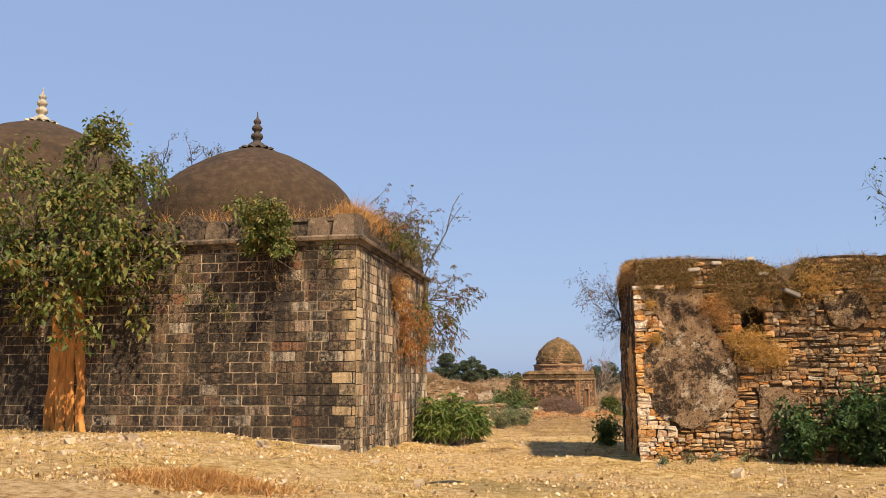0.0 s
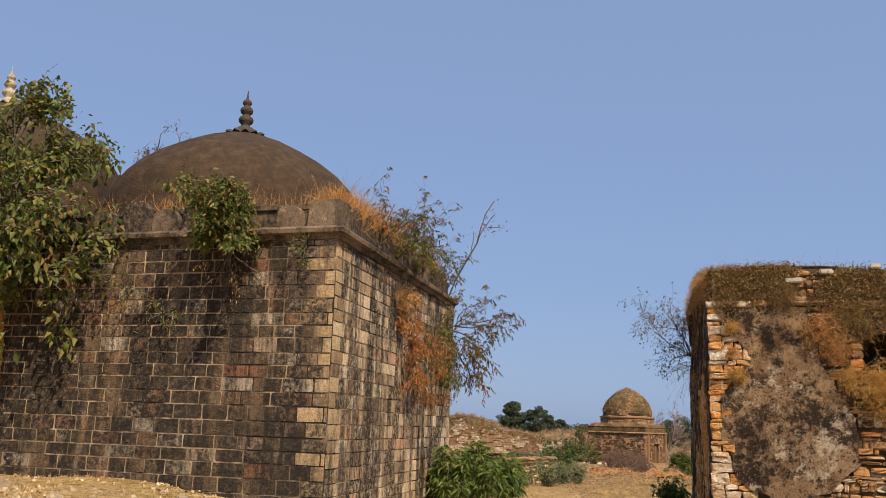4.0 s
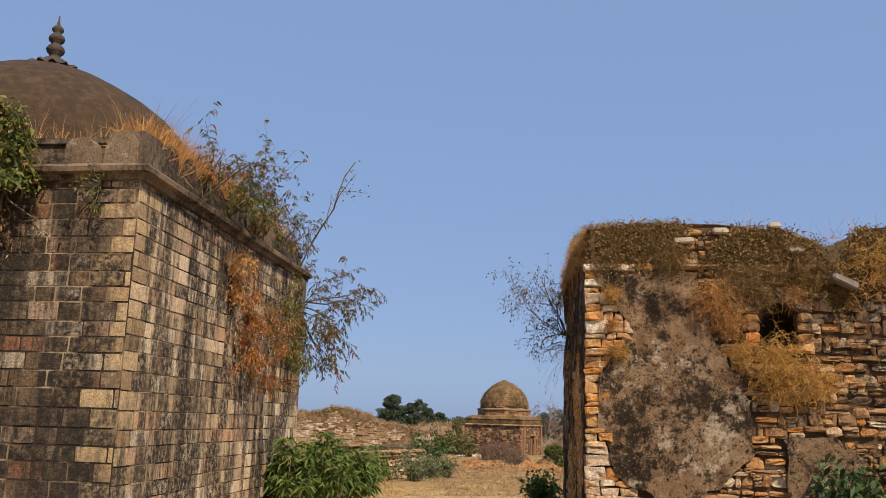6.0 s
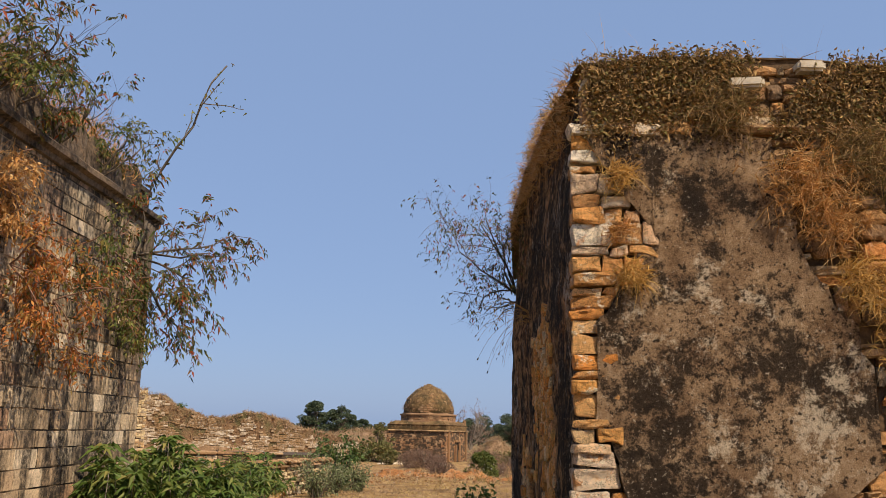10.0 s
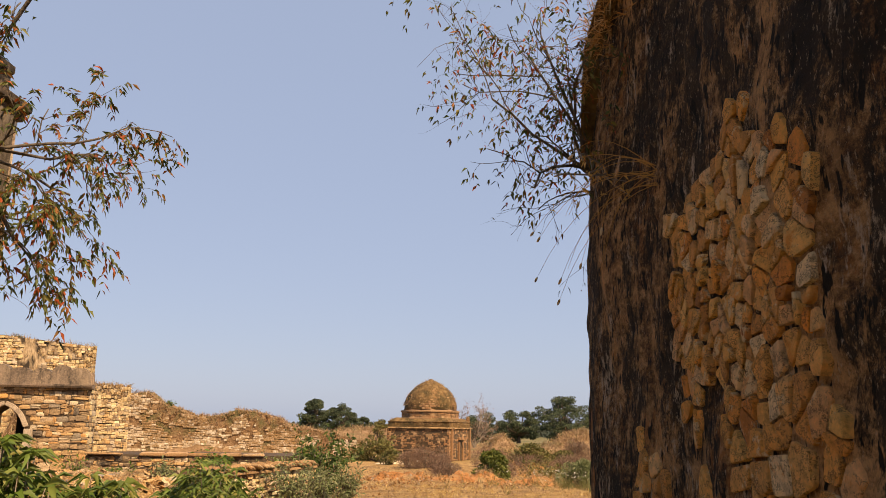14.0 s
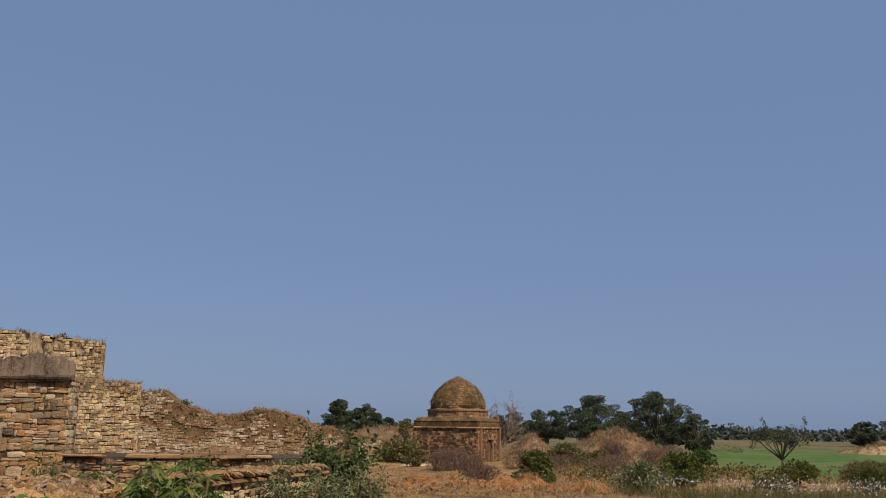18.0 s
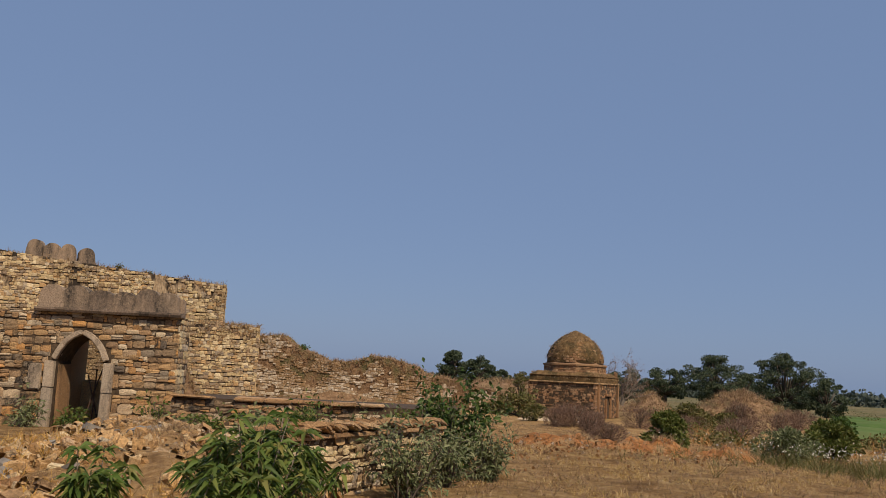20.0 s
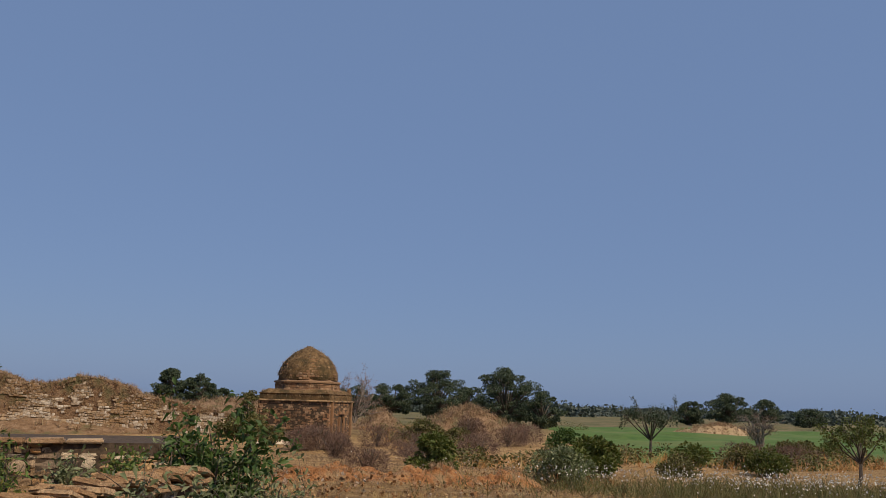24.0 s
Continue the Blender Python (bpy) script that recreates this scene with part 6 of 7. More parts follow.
# ---- the fort wall, bastion and far ruined wall ----
def masonry(name, label, category, x, y, z, turn, outline, thick, high, wide, material, seed, side=True, grass=40, bare=-9.0, body=None):
    """A wall with an uneven top: outline gives (metres along, height of the top)."""
    rng = np.random.default_rng(seed)
    th = empty(name, pose(x, y, z, 0, 0, turn), label, category)
    us = np.linspace(outline[0][0], outline[-1][0], 90)
    hs = np.interp(us, [p[0] for p in outline], [p[1] for p in outline])
    hs = hs + np.array([.12 * noise.noise(Vector((u * 1.3, seed, 0))) + .06 * noise.noise(Vector((u * 4, seed, 3))) for u in us])
    v, f, n = [], [], len(us)
    for u, h in zip(us, hs):
        v += [(u, .16, 0), (u, .16, h), (u, thick, h + .1), (u, thick, 0)]
    for i in range(n - 1):
        q = 4 * i
        f += [(q, q + 4, q + 5, q + 1), (q + 1, q + 5, q + 6, q + 2), (q + 2, q + 6, q + 7, q + 3)]
    f += [(0, 1, 2, 3), (4 * n - 1, 4 * n - 2, 4 * n - 3, 4 * n - 4)]
    part("wall", data("wall", v, f), body or m_mortar, th)
    rects = [r for r in courses(rng, us[0], us[-1], 0, max(hs), high, wide, .016, .8) if r[1] + r[3] * .4 < np.interp(r[0], us, hs)]
    rects = [r for r in rects if noise.noise(Vector((r[0] * .3, r[1] * .5, seed))) + .5 * noise.noise(Vector((r[0] * 1.2, r[1] * 1.6, seed))) - .55 * (r[1] / float(np.interp(r[0], us, hs)) - .5) > bare]
    mats = lay(rects, rng, (0, .08, 0), (1, 0, 0), (0, -1, 0), VARR, .25, (0, .07), 2)
    if side:
        h1 = float(hs[-1])
        mats += lay(courses(rng, 0, thick, 0, h1, high, wide, .016, .8), rng, (us[-1] - .0, 0, 0), (0, 1, 0), (1, 0, 0), VARR, .25, (0, .08), 2)
    tagged(part("masonry", joined_stones("masonry", mats, VARR), material, th), kind="stuff")
    roots = [(u, rng.uniform(.05, thick), float(np.interp(u, us, hs))) for u in rng.uniform(us[0], us[-1], grass)]
    for u in rng.uniform(us[0], us[-1], grass):
        roots.append((u, .05, float(np.interp(u, us, hs)) * (1 - abs(rng.normal()) * .22)))
    part("top_grass", tufts("top_grass", roots, 12, .48, .03, .6, .5, seed), m_slope_grass, th, "dry grass on the wall's top")
    return th


masonry("bastion", "pale square bastion of coursed masonry", "bastion", -12.87, 95, -2.2, 13, [(-5.9, 6.3), (-3, 6.5), (0, 6.35)], 6, (.2, .3), (.22, .48), m_pale_joined, 301, grass=110)
fort = masonry("fort_wall", "high terrace wall of pale rubble with a ragged top", "wall", -16.6, 97.5, -2.2, 14, [(-44, 12.6), (-20, 11.7), (-8, 10.6), (0, 9.9)], 5, (.2, .34), (.24, .5), m_pale_joined, 302, grass=300, bare=-.5)
masonry("ruined_wall", "far ruined wall of pale rubble under a grassy slope", "wall", 8.5, 116, -2.9, -2, [(-28, 7.2), (-24, 7.4), (-22.6, 6.3), (-20.5, 5.6), (-19, 4.9), (-16, 5.0), (-14.5, 5.7), (-12, 5.4), (-9.5, 4.7), (-8.5, 4.0), (-6, 3.7), (-3, 3.1), (0, 2.5)], 3, (.18, .34), (.22, .5), m_grown_joined, 303, grass=330, bare=-.2, body=m_mound)
for k, x in enumerate((-15.3, -13.9, -12.6, -11.1)):
    part("fort_merlon", MERLON.copy(), m_merlon, fort, "weathered pointed merlon of grey-brown rubble", pose(x, .3, 10.75 - .1 * k, 2, 4 - 3 * k, 9 * k - 8) @ Matrix.Diagonal((2.35, 3, 3.4 - .2 * (k % 2), 1)))
mound("grass_ramp", -19.6, 92.0, 3.0, 3.6, 7.0, m_mound, "overgrown ramp of earth and steps up to the terrace", 8, .12, category="slope", grass=900, blade=.7)
mound("grass_slope", -4, 122, 16, 8, 3.6, m_mound, "grassy bank behind the ruined wall", 9, .2, category="slope", grass=700, blade=.8)
mound("grass_slope", 12, 160, 26, 16, 3.6, m_mound, "long brown grassy bank in the distance", 10, .2, category="slope", grass=900, blade=.9)

# ---- the domed tomb ----
def tomb():
    rng = np.random.default_rng(47)
    th = empty("tomb", pose(17.64, 133, -2.9, 0, 0, -28.5), "small domed tomb of brown rubble stone with grass on its dome", "tomb")
    W, H = 4.3, 4.0
    part("wall", bev((2 * W - .1, 2 * W - .1, H), .05), m_mortar_dark, th, "", pose(0, 0, H / 2))
    mats = []
    for along, out, org in (((1, 0, 0), (0, -1, 0), (-W, -W + .1, 0)), ((0, 1, 0), (1, 0, 0), (W - .1, -W, 0)), ((0, -1, 0), (-1, 0, 0), (-W + .1, W, 0))):
        rects = courses(rng, 0, 2 * W, 0, H, (.2, .34), (.28, .6), .02, .8)
        if out[0] == 1:
            rects = [r for r in rects if not (abs(r[0] - W) < .95 and r[1] < 2.9)]
        mats += lay(rects, rng, org, along, out, VARR, .25, (.0, .12), 3)
    tagged(part("masonry", joined_stones("masonry", mats, VARR), m_tomb_joined, th), kind="stuff")
    for s in (-1, 1):
        part("door_jamb", bev((.25, .42, 2.3), .04), m_tomb, th, "", pose(W + .02, s * .8, 1.15))
        part("pilaster", bev((.3, .5, H - .1), .05), m_tomb, th, "", pose(W + .02, s * 3.5, H / 2))
    part("door_lintel", bev((.3, 2.1, .35), .05), m_tomb, th, "", pose(W + .02, 0, 2.75))
    bm = bmesh.new()
    pts = [(-.6, 0), (.6, 0), (.6, 1.6), (.35, 2.2), (0, 2.55), (-.35, 2.2), (-.6, 1.6)]
    a = [bm.verts.new((W + .06, y, z)) for y, z in pts]
    c = [bm.verts.new((W - .6, y * .9, z * .95)) for y, z in pts]
    for i in range(len(pts)):
        bm.faces.new((a[i], a[(i + 1) % 7], c[(i + 1) % 7], c[i]))
    bm.faces.new(c)
    # the doorway's inner shade is given as a near-black colour
    part("doorway", bm, m_dark, th, "dark arched doorway")
    ring = lambda w: [(-w, -w, -1, -1), (w, -w, 1, -1), (w, w, 1, 1), (-w, w, -1, 1), (-w, -w, -1, -1)]
    v, f = strip([(-.4, H - .02), (.13, H - .04), (.14, H + .05), (.03, H + .1), (-.4, H + .2)], ring(W))
    part("eave", data("eave", v, f), m_gate, th, "thin broken stone eave")
    v, f = strip([(-.9, H + .1), (-.1, H + .12), (-.14, H + .7), (-.05, H + .82), (-.3, H + .95), (-.8, H + 1.3), (-.9, H + 1.32)], ring(W))
    part("parapet", data("parapet", v, f), m_dome_moss, th, "eroded parapet grown over with dry grass")
    prof = [(4.0, H + .9), (3.95, H + 1.3), (3.75, H + 1.35), (3.7, H + 2.0), (3.9, H + 2.05), (3.92, H + 2.22), (3.5, H + 2.34), (3.4, H + 2.5)]
    v, f = lathe(prof, 8)
    part("drum", data("drum", v, f), m_tomb_joined, th, "eight-sided drum under the dome", pose(0, 0, 0, 0, 0, 22.5))
    mats = []
    for i in range(8):
        a = 2 * math.pi * i / 8
        o, al = Vector((math.cos(a), math.sin(a), 0)), Vector((-math.sin(a), math.cos(a), 0))
        org = o * 3.46 - al * 1.42 + Vector((0, 0, H + 1.3))
        mats += lay(courses(rng, 0, 2.84, 0, .74, (.18, .26), (.26, .55), .03), rng, org, al, o, VARR, .25, (.0, .08), 3)
    tagged(part("drum_masonry", joined_stones("drum_masonry", mats, VARR), m_tomb_joined, th), kind="stuff")
    part("pinnacle", bev((.42, .42, 1.3), .12), m_tomb, th, "broken corner pinnacle", pose(3.9, 3.9, H + .9))
    part("pinnacle", bev((.5, .5, .6), .15), m_tomb, th, "broken corner pinnacle", pose(3.9, -3.9, H + .7))
    curve = [(3.42, 2.45), (3.45, 2.8), (3.4, 3.3), (3.22, 3.8), (2.95, 4.3), (2.6, 4.75), (2.15, 5.2), (1.65, 5.6), (1.1, 5.92), (.6, 6.14), (.4, 6.2), (.3, 6.36), (.03, 6.42)]
    v, f = lathe([(r, H + z) for r, z in curve], 40, .05, 3)
    part("dome", data("dome", v, f), m_dome_moss, th, "round dome under dead grass and moss", None, True)
    mats = []
    for z in np.arange(2.55, 5.4, .27):
        r = float(np.interp(z, [c[1] for c in curve], [c[0] for c in curve]))
        n = int(2 * math.pi * r / .46)
        for i in range(n):
            a = 2 * math.pi * (i + rng.random() * .3) / n
            if noise.noise(Vector((math.cos(a) * 2, math.sin(a) * 2, z * .9))) > .22:
                p = pose((r - .09) * math.cos(a), (r - .07) * math.sin(a), H + z, 0, 0, math.degrees(a) + 90) @ Matrix.Diagonal((.4, .2, .22, 1))
                mats.append((p, i % len(VARR)))
    tagged(part("dome_masonry", joined_stones("dome_masonry", mats, VARR), m_tomb_joined, th), kind="stuff")
    roots = []
    for _ in range(420):
        a, z = rng.uniform(0, 6.28), rng.uniform(2.5, 6.2)
        r = float(np.interp(z, [c[1] for c in curve], [c[0] for c in curve]))
        roots.append((r * math.cos(a), r * math.sin(a), H + z - .05))
    for _ in range(300):
        t, s, w = rng.uniform(-W, W), rng.integers(4), W - rng.uniform(0, .7)
        roots.append(((t, -w), (w, t), (t, w), (-w, t))[int(s)] + (H + .5 + (W - w) * .9,))
    part("roof_grass", tufts("roof_grass", roots, 9, .34, .025, .8, .8, 48), m_slope_grass, th, "dry grass on dome and parapet")


tomb()

for k, (u, w, z, r, h) in enumerate(((-8.6, .9, 10.65, .55, .7), (-3.2, .9, 10.05, .45, .6), (-6.2, .8, 10.35, .4, .45))):
    q = fort.matrix_basis @ Vector((u, w, z))
    leaf_bush(q.x, q.y, r, h, (m_leaf_olive, m_thorn)[k % 2], "small straggly bush on top of the terrace wall", 720 + k, .14, 260, .4, 9, z=q.z, group="bushes on the terrace wall")
leaf_bush(-13.2, 117.6, .5, .8, m_leaf, "small dark shrub on top of the ruined wall", 725, .2, 260, .5, 6, z=3.0)
# ---- trees and scrub of the plain ----
def plain_tree(x, y, h, w, material, label, seed, clumps=26, leaves=4200, leaf=.5, trunk=.3, z=None, gap=.0, name="tree"):
    """A tree: trunk, limbs to each clump, and leaves in uneven clumps."""
    rng = np.random.default_rng(seed)
    base = gz(x, y) if z is None else z
    th = empty(name, pose(x, y, base - .1), label, "tree")
    lines, pts, ways = [], [], []
    fork = Vector((0, 0, h * .22))
    lines.append([(Vector((0, 0, -.2)), trunk * 1.3), (Vector((.1, 0, h * .12)), trunk), (fork, trunk * .8)])
    clumps = int(clumps * 1.8)
    per = int(leaves * 1.9) // clumps
    for i in range(clumps):
        a, up = rng.uniform(0, 6.28), rng.uniform(-.95, 1)
        k = math.sqrt(1 - up * up) * (rng.random() ** .25 if i % 4 else rng.random())
        lobe = .86 + .14 * math.sin(3 * a + seed) + .08 * math.sin(5 * a)
        c = Vector((math.cos(a) * k * w * .45 * lobe, math.sin(a) * k * w * .45 * lobe, h * (.5 + .45 * up * (.9 + .1 * math.sin(2 * a + seed)))))
        mid = fork.lerp(c, .5) + Vector((rng.normal() * .2, rng.normal() * .2, .08 * h * rng.random()))
        lines.append([(fork, trunk * .42), (mid, trunk * .24), (c, trunk * .07)])
        if rng.random() < gap:
            continue
        r = w * rng.uniform(.05, .095)
        q, n = shell(rng, per, (r * 1.15, r * 1.15, r * .6), .35)
        pts.append(q + np.array(c))
        ways.append(n + rng.normal(size=n.shape) * .8)
    part("trunk", tubes("trunk", lines, 6), m_bark, th)
    P, D = np.concatenate(pts), np.concatenate(ways)
    part("crown", leaf_mesh("crown", P, D, leaf * .52 * (.5 + .9 * rng.random(len(P))), .85, .25, .2, seed), material, th)
    return th


plain_tree(58.6, 174, 11.4, 15.5, m_leaf_far, "large round dark green tree on the plain", 401, 40, 10500, .5, .5)
plain_tree(64.6, 172, 6.8, 10, m_leaf_far, "lower dark green tree beside a larger one", 402, 24, 4800, .5, .4)
plain_tree(69, 250, 13.4, 19, m_leaf_far, "broad dark green tree in the distance", 403, 40, 8000, .7, .5)
plain_tree(57, 252, 9.2, 15, m_leaf_far, "low dark green tree in the distance", 404, 30, 5200, .7, .5)
plain_tree(47, 252, 8.2, 15, m_leaf_far, "low dark green tree in the distance", 405, 26, 4600, .7, .5)
plain_tree(81, 262, 10, 14, m_leaf_far, "low dark green tree in the distance", 417, 24, 4200, .7, .5)
plain_tree(1.5, 400, 16, 17, m_leaf_far, "dark tree clump on the far bank", 406, 36, 6800, 1.0, .6)
plain_tree(13, 403, 14, 19, m_leaf_far, "dark tree clump on the far bank", 407, 34, 6200, 1.0, .6)
plain_tree(22.5, 406, 9, 13, m_leaf_far, "dark tree clump on the far bank", 408, 22, 3400, 1.0, .6)


def umbrella_tree(x, y, h, w, label, seed, leaf, material):
    """A thin tree: a crooked trunk forks into limbs that rise and spread, with leaf clusters at their ends."""
    rng = np.random.default_rng(seed)
    th = empty("tree", pose(x, y, gz(x, y) - .1), label, "tree")
    fork = Vector((.06 * h, 0, h * .36))
    lines, tips = [[(Vector((0, 0, 0)), .035 * h), (Vector((.05 * h, 0, h * .18)), .028 * h), (fork, .022 * h)]], []
    for k in range(11):
        a = 2 * math.pi * (k + rng.random() * .6) / 11
        r = w * .46 * (rng.uniform(.75, 1) if k % 3 else rng.uniform(.2, .5))
        top = Vector((math.cos(a) * r, math.sin(a) * r, h * rng.uniform(.8, .98) * (1 - .12 * r / w)))
        mid = fork.lerp(top, .5) + Vector((rng.normal() * .1, rng.normal() * .1, -.02 * h))
        lines.append([(fork, .016 * h), (mid, .01 * h), (top, .005 * h)])
        for _ in range(6):
            d = Vector((math.cos(a) * .7 + rng.normal() * .6, math.sin(a) * .7 + rng.normal() * .6, .35 + rng.normal() * .4))
            grow(rng, mid.lerp(top, rng.uniform(.3, 1)), d, h * .16, .005 * h, 1, lines, tips, .5, .0, (2, 3), .6, 4)
    part("trunk", tubes("trunk", lines, 5), m_bark, th)
    part("foliage", leaves_on("foliage", tips, 4, leaf * .6, .6, leaf * .35, seed, .2, .1), material, th)


umbrella_tree(39.5, 93.4, 4.7, 5.2, "thin crooked tree with sparse leaves at the field", 409, .22, m_leaf_far)
umbrella_tree(30.2, 60.5, 2.9, 2.6, "thin small tree with sparse leaves at the field's edge", 410, .16, m_leaf_crop)
plain_tree(10.6, 127, 5.0, 4.2, m_leaf_olive, "small olive-green tree beside the tomb", 411, 14, 1300, .32, .14)
plain_tree(146, 252, 7.2, 10, m_leaf_far, "dark tree at the edge of the far field", 412, 26, 4200, .7, .5)
plain_tree(158.5, 252, 9.2, 18, m_leaf_far, "broad dark tree at the edge of the far field", 413, 32, 5600, .7, .5)
plain_tree(176, 258, 8.5, 15, m_leaf_far, "dark tree at the edge of the far field", 414, 26, 4200, .7, .5)
plain_tree(196, 262, 6, 14, m_leaf_far, "low dark tree beyond the far field", 418, 22, 3200, .7, .5)
climber(24.6, 139, gz(24.6, 139) + 1.5, [(0, 0, 1), (.5, 0, 1), (-.4, 0, 1), (.2, .2, 1), (.75, 0, .8)], 4.0, .13, 3, m_twig, "leafless tree behind the tomb", 415, .2, 1, .4, .26, .05, (4, 5), .5, m_bark_pale, spread=.1, skip=.6, name="bare_tree")
climber(70.4, 120, gz(70.4, 120) - .2, [(0, 0, 1), (.35, 0, 1), (-.3, .1, 1)], 3.1, .24, 3, m_twig, "leafless tree with a thick trunk by the field", 416, .16, 1, .4, .25, .03, (4, 5), .58, m_bark_pale, spread=.15, skip=.5, name="bare_tree")

# mid-distance bushes
MID = [(11.3, 59.5, 1.05, 1.7, m_leaf_crop, "round yellow-green bush on the red bank", 2400, .17),
       (17.9, 60.5, 1.25, 1.75, m_leaf_crop, "round green bush by the field", 3000, .18),
       (15.0, 57.2, 1.5, 1.4, m_leaf_grey, "pale flowering bush by the field", 2800, .12),
       (29.5, 72, 1.6, 1.5, m_leaf_crop, "yellow-green bush by the field", 1700, .18),
       (33, 70, 1.5, 1.6, m_leaf_crop, "yellow-green bush by the field", 1700, .18),
       (36, 76, 1.8, 1.4, m_leaf_olive, "olive-green bush by the field", 1500, .2),
       (8.5, 84, 1.2, 1.0, m_leaf_olive, "olive-green bush by the track", 900, .22),
       (26, 112, 3.0, 2.2, m_leaf_olive, "broad olive-green bush before the mound", 2200, .3),
       (31, 118, 2.6, 2.0, m_leaf_olive, "broad olive-green bush before the mound", 1800, .3),
       (37, 104, 2.0, 2.0, m_leaf, "dark green bush at the field's corner", 1600, .26),
       (42, 84, 1.7, 1.5, m_leaf_crop, "yellow-green bush at the field's edge", 1500, .2),
       (47, 86, 1.8, 1.4, m_leaf_olive, "olive-green bush at the field's edge", 1500, .2),
       (52, 90, 2.0, 1.6, m_leaf_olive, "olive-green bush at the field's edge", 1500, .22),
       (58, 94, 2.0, 1.4, m_leaf_crop, "yellow-green bush at the field's edge", 1400, .22),
       (25, 66, 1.2, 1.1, m_leaf_olive, "olive-green bush among the reeds", 1200, .16),
       (9.6, 115, 3.4, 2.2, m_leaf_olive, "green bush before the tomb", 1700, .35),
       (5.5, 121, 2.6, 1.6, m_leaf, "green bush before the tomb", 1300, .35)]
def round_bush(x, y, r, h, material, label, seed, count, leaf):
    """A dense bush: stems that fan out under lumps of small leaves."""
    rr = np.random.default_rng(seed)
    th = empty("bush", pose(x, y, gz(x, y)), label, "bush")
    lines, P, D = [], [], []
    for k in range(22):
        a, u = rr.uniform(0, 6.28), rr.uniform(-.1, 1)
        q = math.sqrt(1 - u * u) * rr.random() ** .3
        c = Vector((math.cos(a) * q * r * .8, math.sin(a) * q * r * .8, h * (.3 + .52 * u)))
        lines.append([(Vector((0, 0, -.05)), .03), (c * .55, .02), (c, .008)])
        s = r * rr.uniform(.2, .34)
        pt, n = shell(rr, count // 22, (s, s, s * .8), .45)
        P.append(pt + np.array(c))
        D.append(n + rr.normal(size=n.shape) * .5 + [0, 0, .3])
    part("stem", tubes("stem", lines, 4), m_bark, th)
    P, D = np.concatenate(P), np.concatenate(D)
    part("foliage", leaf_mesh("foliage", P, D, leaf * (.55 + .8 * rr.random(len(P))), .45, .3, .2, seed), material, th)
    return th


for k, (x, y, r, h, mt, lab, n, lf) in enumerate(MID):
    round_bush(x, y, r * .85, h, mt, lab, 430 + k, int(n * 1.6), lf)


def thorn_bush(x, y, r, h, seed):
    """A round leafless bush: a mass of fine twigs that all lean outwards."""
    rr = np.random.default_rng(seed)
    th = empty("brown_bush", pose(x, y, gz(x, y)), "leafless reddish-brown thorn bush", "bush", "thorn bushes on the plain")
    lines = []
    for _ in range(14):
        a, k = rr.uniform(0, 6.28), rr.random()
        lines.append([(Vector((0, 0, 0)), .04), (Vector((math.cos(a) * k * r * .4, math.sin(a) * k * r * .4, h * .45)), .03), (Vector((math.cos(a) * k * r * .8, math.sin(a) * k * r * .8, h * .85)), .012)])
    part("stem", tubes("stem", lines, 4), m_bark, th)
    lumps, ways, n = [], [], 3200
    for k in range(5):
        q, g = shell(rr, n // 5, (r * .62, r * .62, h * rr.uniform(.32, .5)), .75)
        lumps.append(q + np.array([rr.normal() * r * .42, rr.normal() * r * .42, h * rr.uniform(.34, .55)]))
        ways.append(g)
    lump, way = np.concatenate(lumps), np.concatenate(ways)
    part("twig_mass", leaf_mesh("twig_mass", lump, way + rr.normal(size=way.shape) * .9 + [0, 0, .6], h * .16 * (.5 + rr.random(n)), .07, .2, .1, seed), m_thorn, th, "fine bare twigs")


for k, (x, y, r, h) in enumerate(((9.3, 80, 1.1, 1.25), (10.6, 80.5, 1.2, 1.45), (11.8, 81, 1.0, 1.2), (9.4, 61.5, .75, 1.1), (20.5, 108, 1.8, 2.0), (10.5, 74, 1.0, 1.2), (23, 103, 1.6, 1.7), (27, 100, 1.7, 1.9), (19, 92, 1.3, 1.3), (24, 90, 1.4, 1.5), (34, 122, 1.5, 3.0), (37, 118, 2.2, 2.4), (43, 128, 2.4, 2.4), (39.5, 80, 1.4, 1.8), (44, 82, 1.3, 1.5), (16, 78, 1.0, 1.0))):
    thorn_bush(x, y, r, h, 450 + k)
# scrub over the plain
rng = np.random.default_rng(78)
P, D = [], []
for _ in range(520):
    x, y = rng.uniform(12, 78), 74 + 96 * rng.random() ** 1.4
    if (x > 24 and y > 88 and y < 165 and x > 24 + (y - 88) * .25) or abs(x - 2.8 - (y - 28.5) * .142) < 8:
        continue
    r = rng.uniform(.35, 1.0) + (y - 74) * .006
    q, n = shell(rng, 90, (r, r, r * .75), .3)
    P.append(q + np.array([x, y, gz(x, y) + r * .45]))
    D.append(n + rng.normal(size=n.shape) * .7)
tagged(part("scrub", leaf_mesh("scrub", np.concatenate(P), np.concatenate(D), .27, .5, .3, .2, 500), m_leaf_olive), "olive and brown scrub over the plain", "scrub", kind="stuff")
roots = [(x, y, gz(x, y)) for x, y in zip(rng.uniform(9, 70, 3200), rng.uniform(70, 170, 3200)) if not (x > 24 + (y - 88) * .25 and y > 84) and abs(x - 2.8 - (y - 28.5) * .142) > 7.5]
grass_patch("plain_grass", roots, 10, .8, .03, .5, .4, m_rust_grass, "tall brown grass over the plain", 501)
mound("grassy_mound", 43.5, 150, 9, 6, 3.3, m_mound, "brown grassy mound on the plain", 12, .2, grass=800, blade=.8)
mound("grassy_mound", 31, 152, 5, 5, 2.9, m_mound, "brown grassy mound on the plain", 13, .3, grass=420, blade=.7)
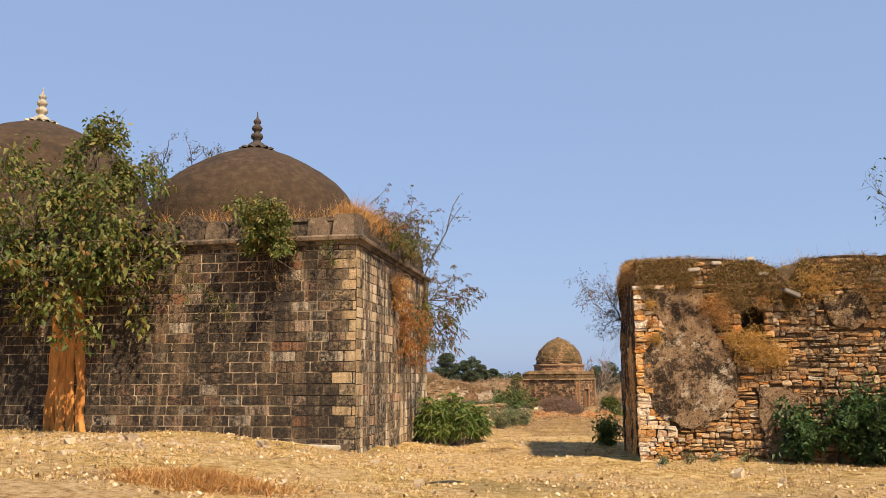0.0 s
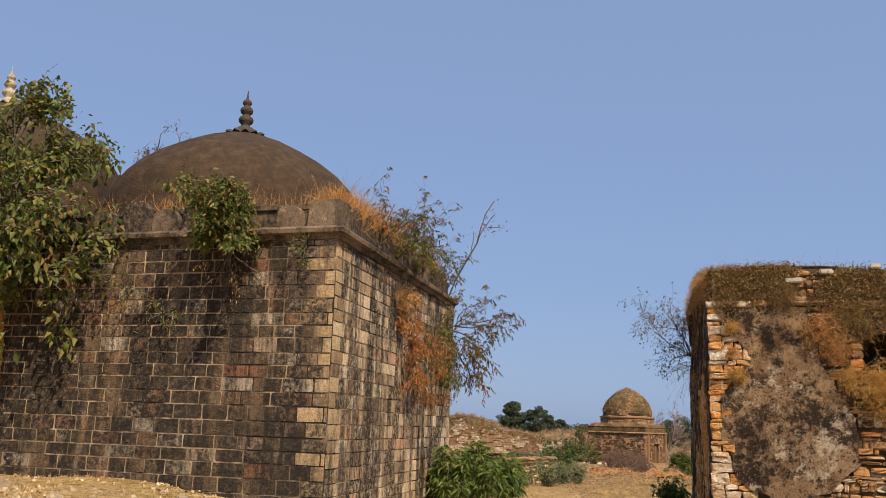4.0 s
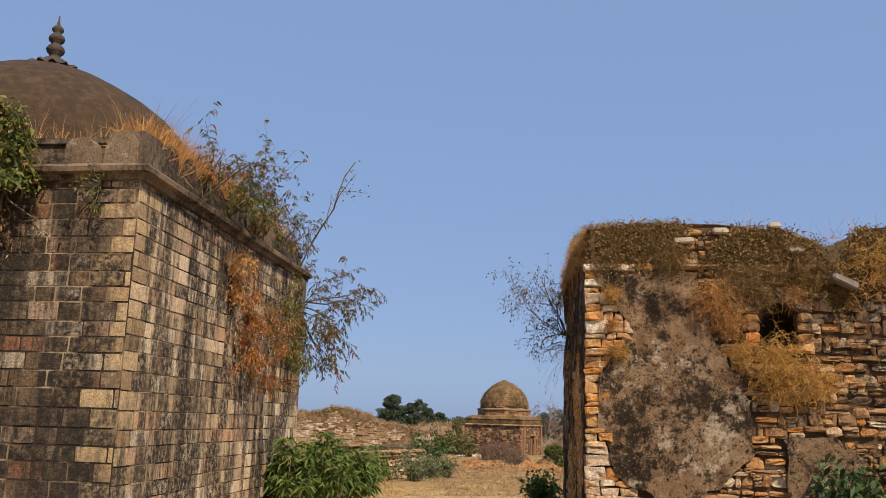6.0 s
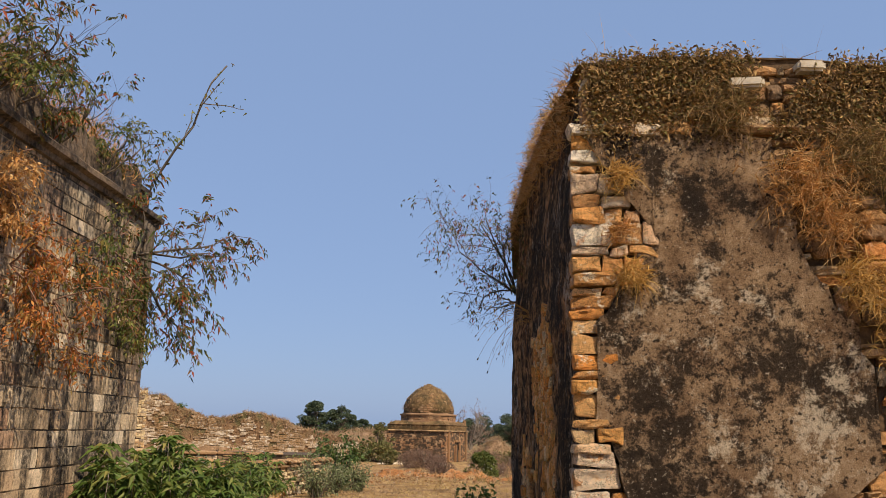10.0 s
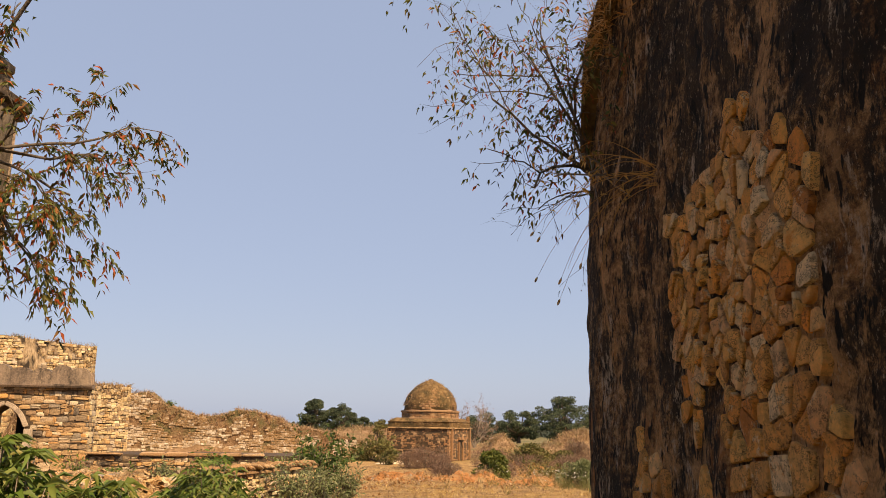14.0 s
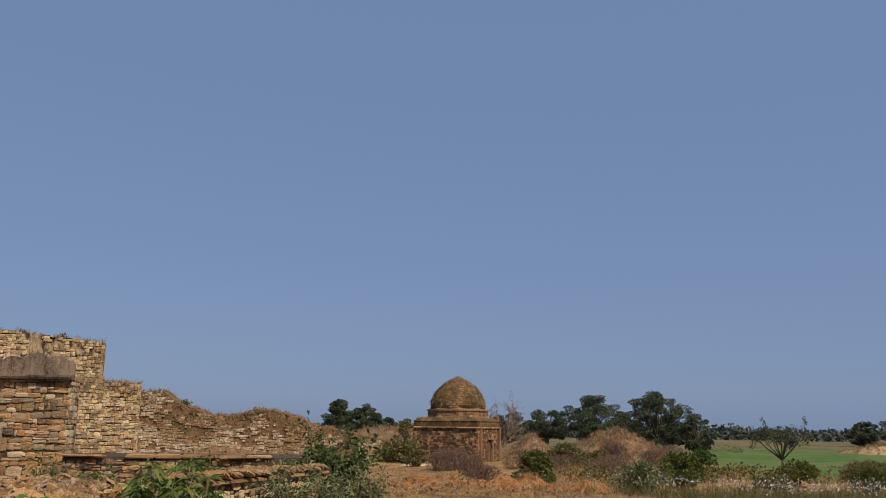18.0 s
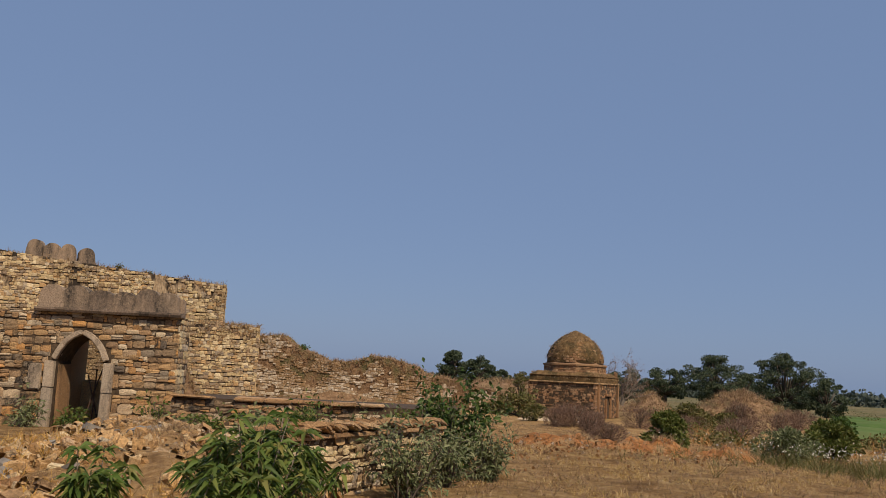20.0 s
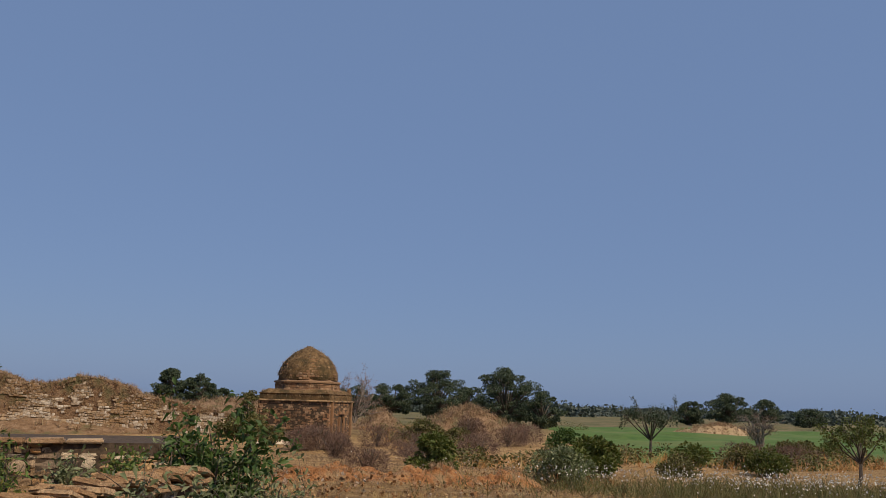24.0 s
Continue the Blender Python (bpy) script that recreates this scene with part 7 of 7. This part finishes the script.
mound("grassy_mound", 92, 160, 12, 7, 1.9, m_earth, "low yellow mound beyond the field", 14, .2, grass=500, blade=.7)

# the green field
def field():
    nx, ny = 90, 70
    v = []
    for t in np.linspace(0, 1, ny):
        y = 78 + 125 * t
        x0, x1 = 23 + (y - 78) * .41, 66 + (y - 86) * .95
        for s in np.linspace(0, 1, nx):
            x = x0 + (x1 - x0) * s
            edge = min(s * (x1 - x0), (y - 78), (203 - y) * .6) - 5 - 5 * noise.noise(Vector((x * .09, y * .09, 2))) - 2.5 * noise.noise(Vector((x * .3, y * .3, 4)))
            v.append((x, y, gz(x, y) + max(-.5, min(.2, edge * .15))))
    f = [(j * nx + i, j * nx + i + 1, (j + 1) * nx + i + 1, (j + 1) * nx + i) for j in range(ny - 1) for i in range(nx - 1)]
    tagged(part("field", data("field", v, f), m_green_field, soft=True), "flat bright green crop field", "field", kind="structure")


field()
# distant tree line
P, D = [], []
for _ in range(330):
    az = rng.uniform(-48, 30)
    d = rng.uniform(420, 900)
    x, y = d * math.sin(radians(-az)), d * math.cos(radians(-az))
    r = rng.uniform(5, 11)
    q, n = shell(rng, 150, (r * 1.9, r, r * .42), .3)
    P.append(q + np.array([x, y, gz(x, y) + r * .25]))
    D.append(n + rng.normal(size=n.shape) * .6)
P, D = np.concatenate(P), np.concatenate(D)
tagged(part("distant_woods", leaf_mesh("distant_woods", P, D, 1.9, 1.0, .2, .1, 510), m_leaf_haze), "hazy line of trees on the horizon", "woods", kind="stuff")

# red bank, sand and reeds
for k, (x, y, rx, ry, h, turn) in enumerate(((9.6, 53.5, 2.9, 1.3, .5, .6), (12.6, 56.0, 2.9, 1.3, .55, .6), (6.6, 53.0, 2.2, 1.2, .4, .2), (15.6, 59.0, 2.9, 1.2, .5, .6), (8.2, 60, 2.6, 1.6, .4, 0))):
    mound("red_bank", x, y, rx, ry, h, m_red, "bank of red dug earth", 600 + k, .8, turn=turn, category="bank", grass=90, blade=.2)
clods = []
for _ in range(1700):
    x = rng.uniform(4.5, 18)
    y = 53 + (x - 8) * .75 + rng.normal() * 2.6
    s = rng.uniform(.02, .075) * (2 if rng.random() < .04 else 1)
    clods.append((pose(x, y, gz(x, y) + .04 + rng.uniform(-.1, .3) * math.exp(-((y - 53 - (x - 8) * .75) / 1.6) ** 2), rng.uniform(0, 360), rng.uniform(0, 360), 0) @ Matrix.Diagonal((s, s * .8, s * .7, 1)), len(clods) % len(VARR)))
tagged(part("clods", joined_stones("clods", clods, VARR), m_clod), "broken clods and stones along the red bank", "stones", kind="stuff")
mound("sand_pile", 9.4, 90, 2.4, 2.0, .5, m_sand, "pale heap of sand beside the track", 610, .15, kind="", category="sand")
roots = [(x, y, gz(x, y)) for x, y in zip(20.5 + rng.normal(size=1900) * 4.4, 51.5 + rng.normal(size=1900) * 3.6)]
grass_patch("reeds", roots, 9, .62, .012, .55, .4, m_leaf_olive, "grey-green weeds with white seed heads", 520)
heads = np.array(roots)[:1500] + np.array([0, 0, .6]) + rng.normal(size=(1500, 3)) * [.25, .25, .12]
tagged(part("seed_heads", leaf_mesh("seed_heads", heads, rng.normal(size=(1500, 3)) + [0, 0, .8], .06, .8, .3, 0, 521), m_flower), "white seed heads of the weeds", "flowers", kind="stuff")

# ---- near ground: grass and stones ----
xs, ys = rng.uniform(-11, 15, 24000), rng.uniform(9.5, 34, 24000)
roots = []
for x, y in zip(xs, ys):
    if noise.noise(Vector((x * .5, y * .5, 3))) + .5 * noise.noise(Vector((x * 2, y * 2, 8))) < -.05 and y > 18:
        continue
    q = mosque.matrix_basis.inverted() @ Vector((x, y, 0))
    w = block.matrix_basis.inverted() @ Vector((x, y, 0))
    if (q.x < .05 and q.y > -.05) or (w.x > -.7 and w.y > -.05 and w.y < 5.4):
        continue
    roots.append((x, y, gz(x, y) - .02))
grass_patch("dry_grass", roots, 8, .1, .009, .8, .5, m_dry, "short sparse straw-coloured grass", 530)
roots = [(x, y, gz(x, y) - .02) for x, y in zip(rng.uniform(-3, 20, 14000), 30 + 50 * rng.random(14000) ** 1.5) if not (x < 3 and y < 46)]
grass_patch("golden_tufts", [(x, y, gz(x, y) - .02) for x, y in zip(rng.uniform(1.5, 17, 9000), 31 + 24 * rng.random(9000)) if noise.noise(Vector((x * .55, y * .55, 6))) + .4 * noise.noise(Vector((x * 2.1, y * 2.1, 3))) > .02 and not (x < 3.4 and 35 < y < 43)], 10, .15, .008, .7, .5, m_dry, "tufts of golden dry grass on brown earth", 533)
grass_patch("meadow_grass", roots, 9, .13, .012, .8, .5, m_slope_grass, "dry grass along the track", 531)
grit = []
for _ in range(5200):
    x, y = rng.uniform(-10, 12), 10 + 20 * rng.random() ** 1.5
    s = rng.uniform(.012, .045)
    q = mosque.matrix_basis.inverted() @ Vector((x, y, 0))
    w = block.matrix_basis.inverted() @ Vector((x, y, 0))
    if (q.x < .1 and q.y > -.1) or (w.x > -.6 and w.y > -.1):
        continue
    grit.append((pose(x, y, gz(x, y) + .3 * s, rng.uniform(0, 360), rng.uniform(0, 360), 0) @ Matrix.Diagonal((s * 1.4, s, s * .9, 1)), len(grit) % len(VARR)))
tagged(part("gravel", joined_stones("gravel", grit, VARR), m_grit), "scattered small stones and clods on the dry ground", "gravel", kind="stuff")
peb = stone_variants(6, 9, .3, .2)
PEB = [data("pebble", v, STONE_FACES) for v in peb]
for me in PEB:
    me.materials.append(m_pebble)
for k in range(290):
    x, y = (rng.uniform(-9, 9), rng.uniform(11, 30)) if k % 3 else (rng.normal() * 1.6 - 6.0, rng.normal() * .9 + 16.2)
    q = mosque.matrix_basis.inverted() @ Vector((x, y, 0))
    w = block.matrix_basis.inverted() @ Vector((x, y, 0))
    if (q.x < .3 and q.y > -.2) or (w.x > -.9 and w.y > -.3):
        continue
    s = rng.uniform(.03, .09) * (2.2 if k % 17 == 0 else 1)
    ob = part("pebble", PEB[k % 6], None, None, "", pose(x, y, gz(x, y) + s * .1, 90 + rng.uniform(-20, 20), rng.uniform(-20, 20), rng.uniform(0, 360)) @ Matrix.Diagonal((s * 1.5, s * .8, s, 1)))
    tagged(ob, "small pale stone lying on the dry ground", "stone", "stones on the ground")
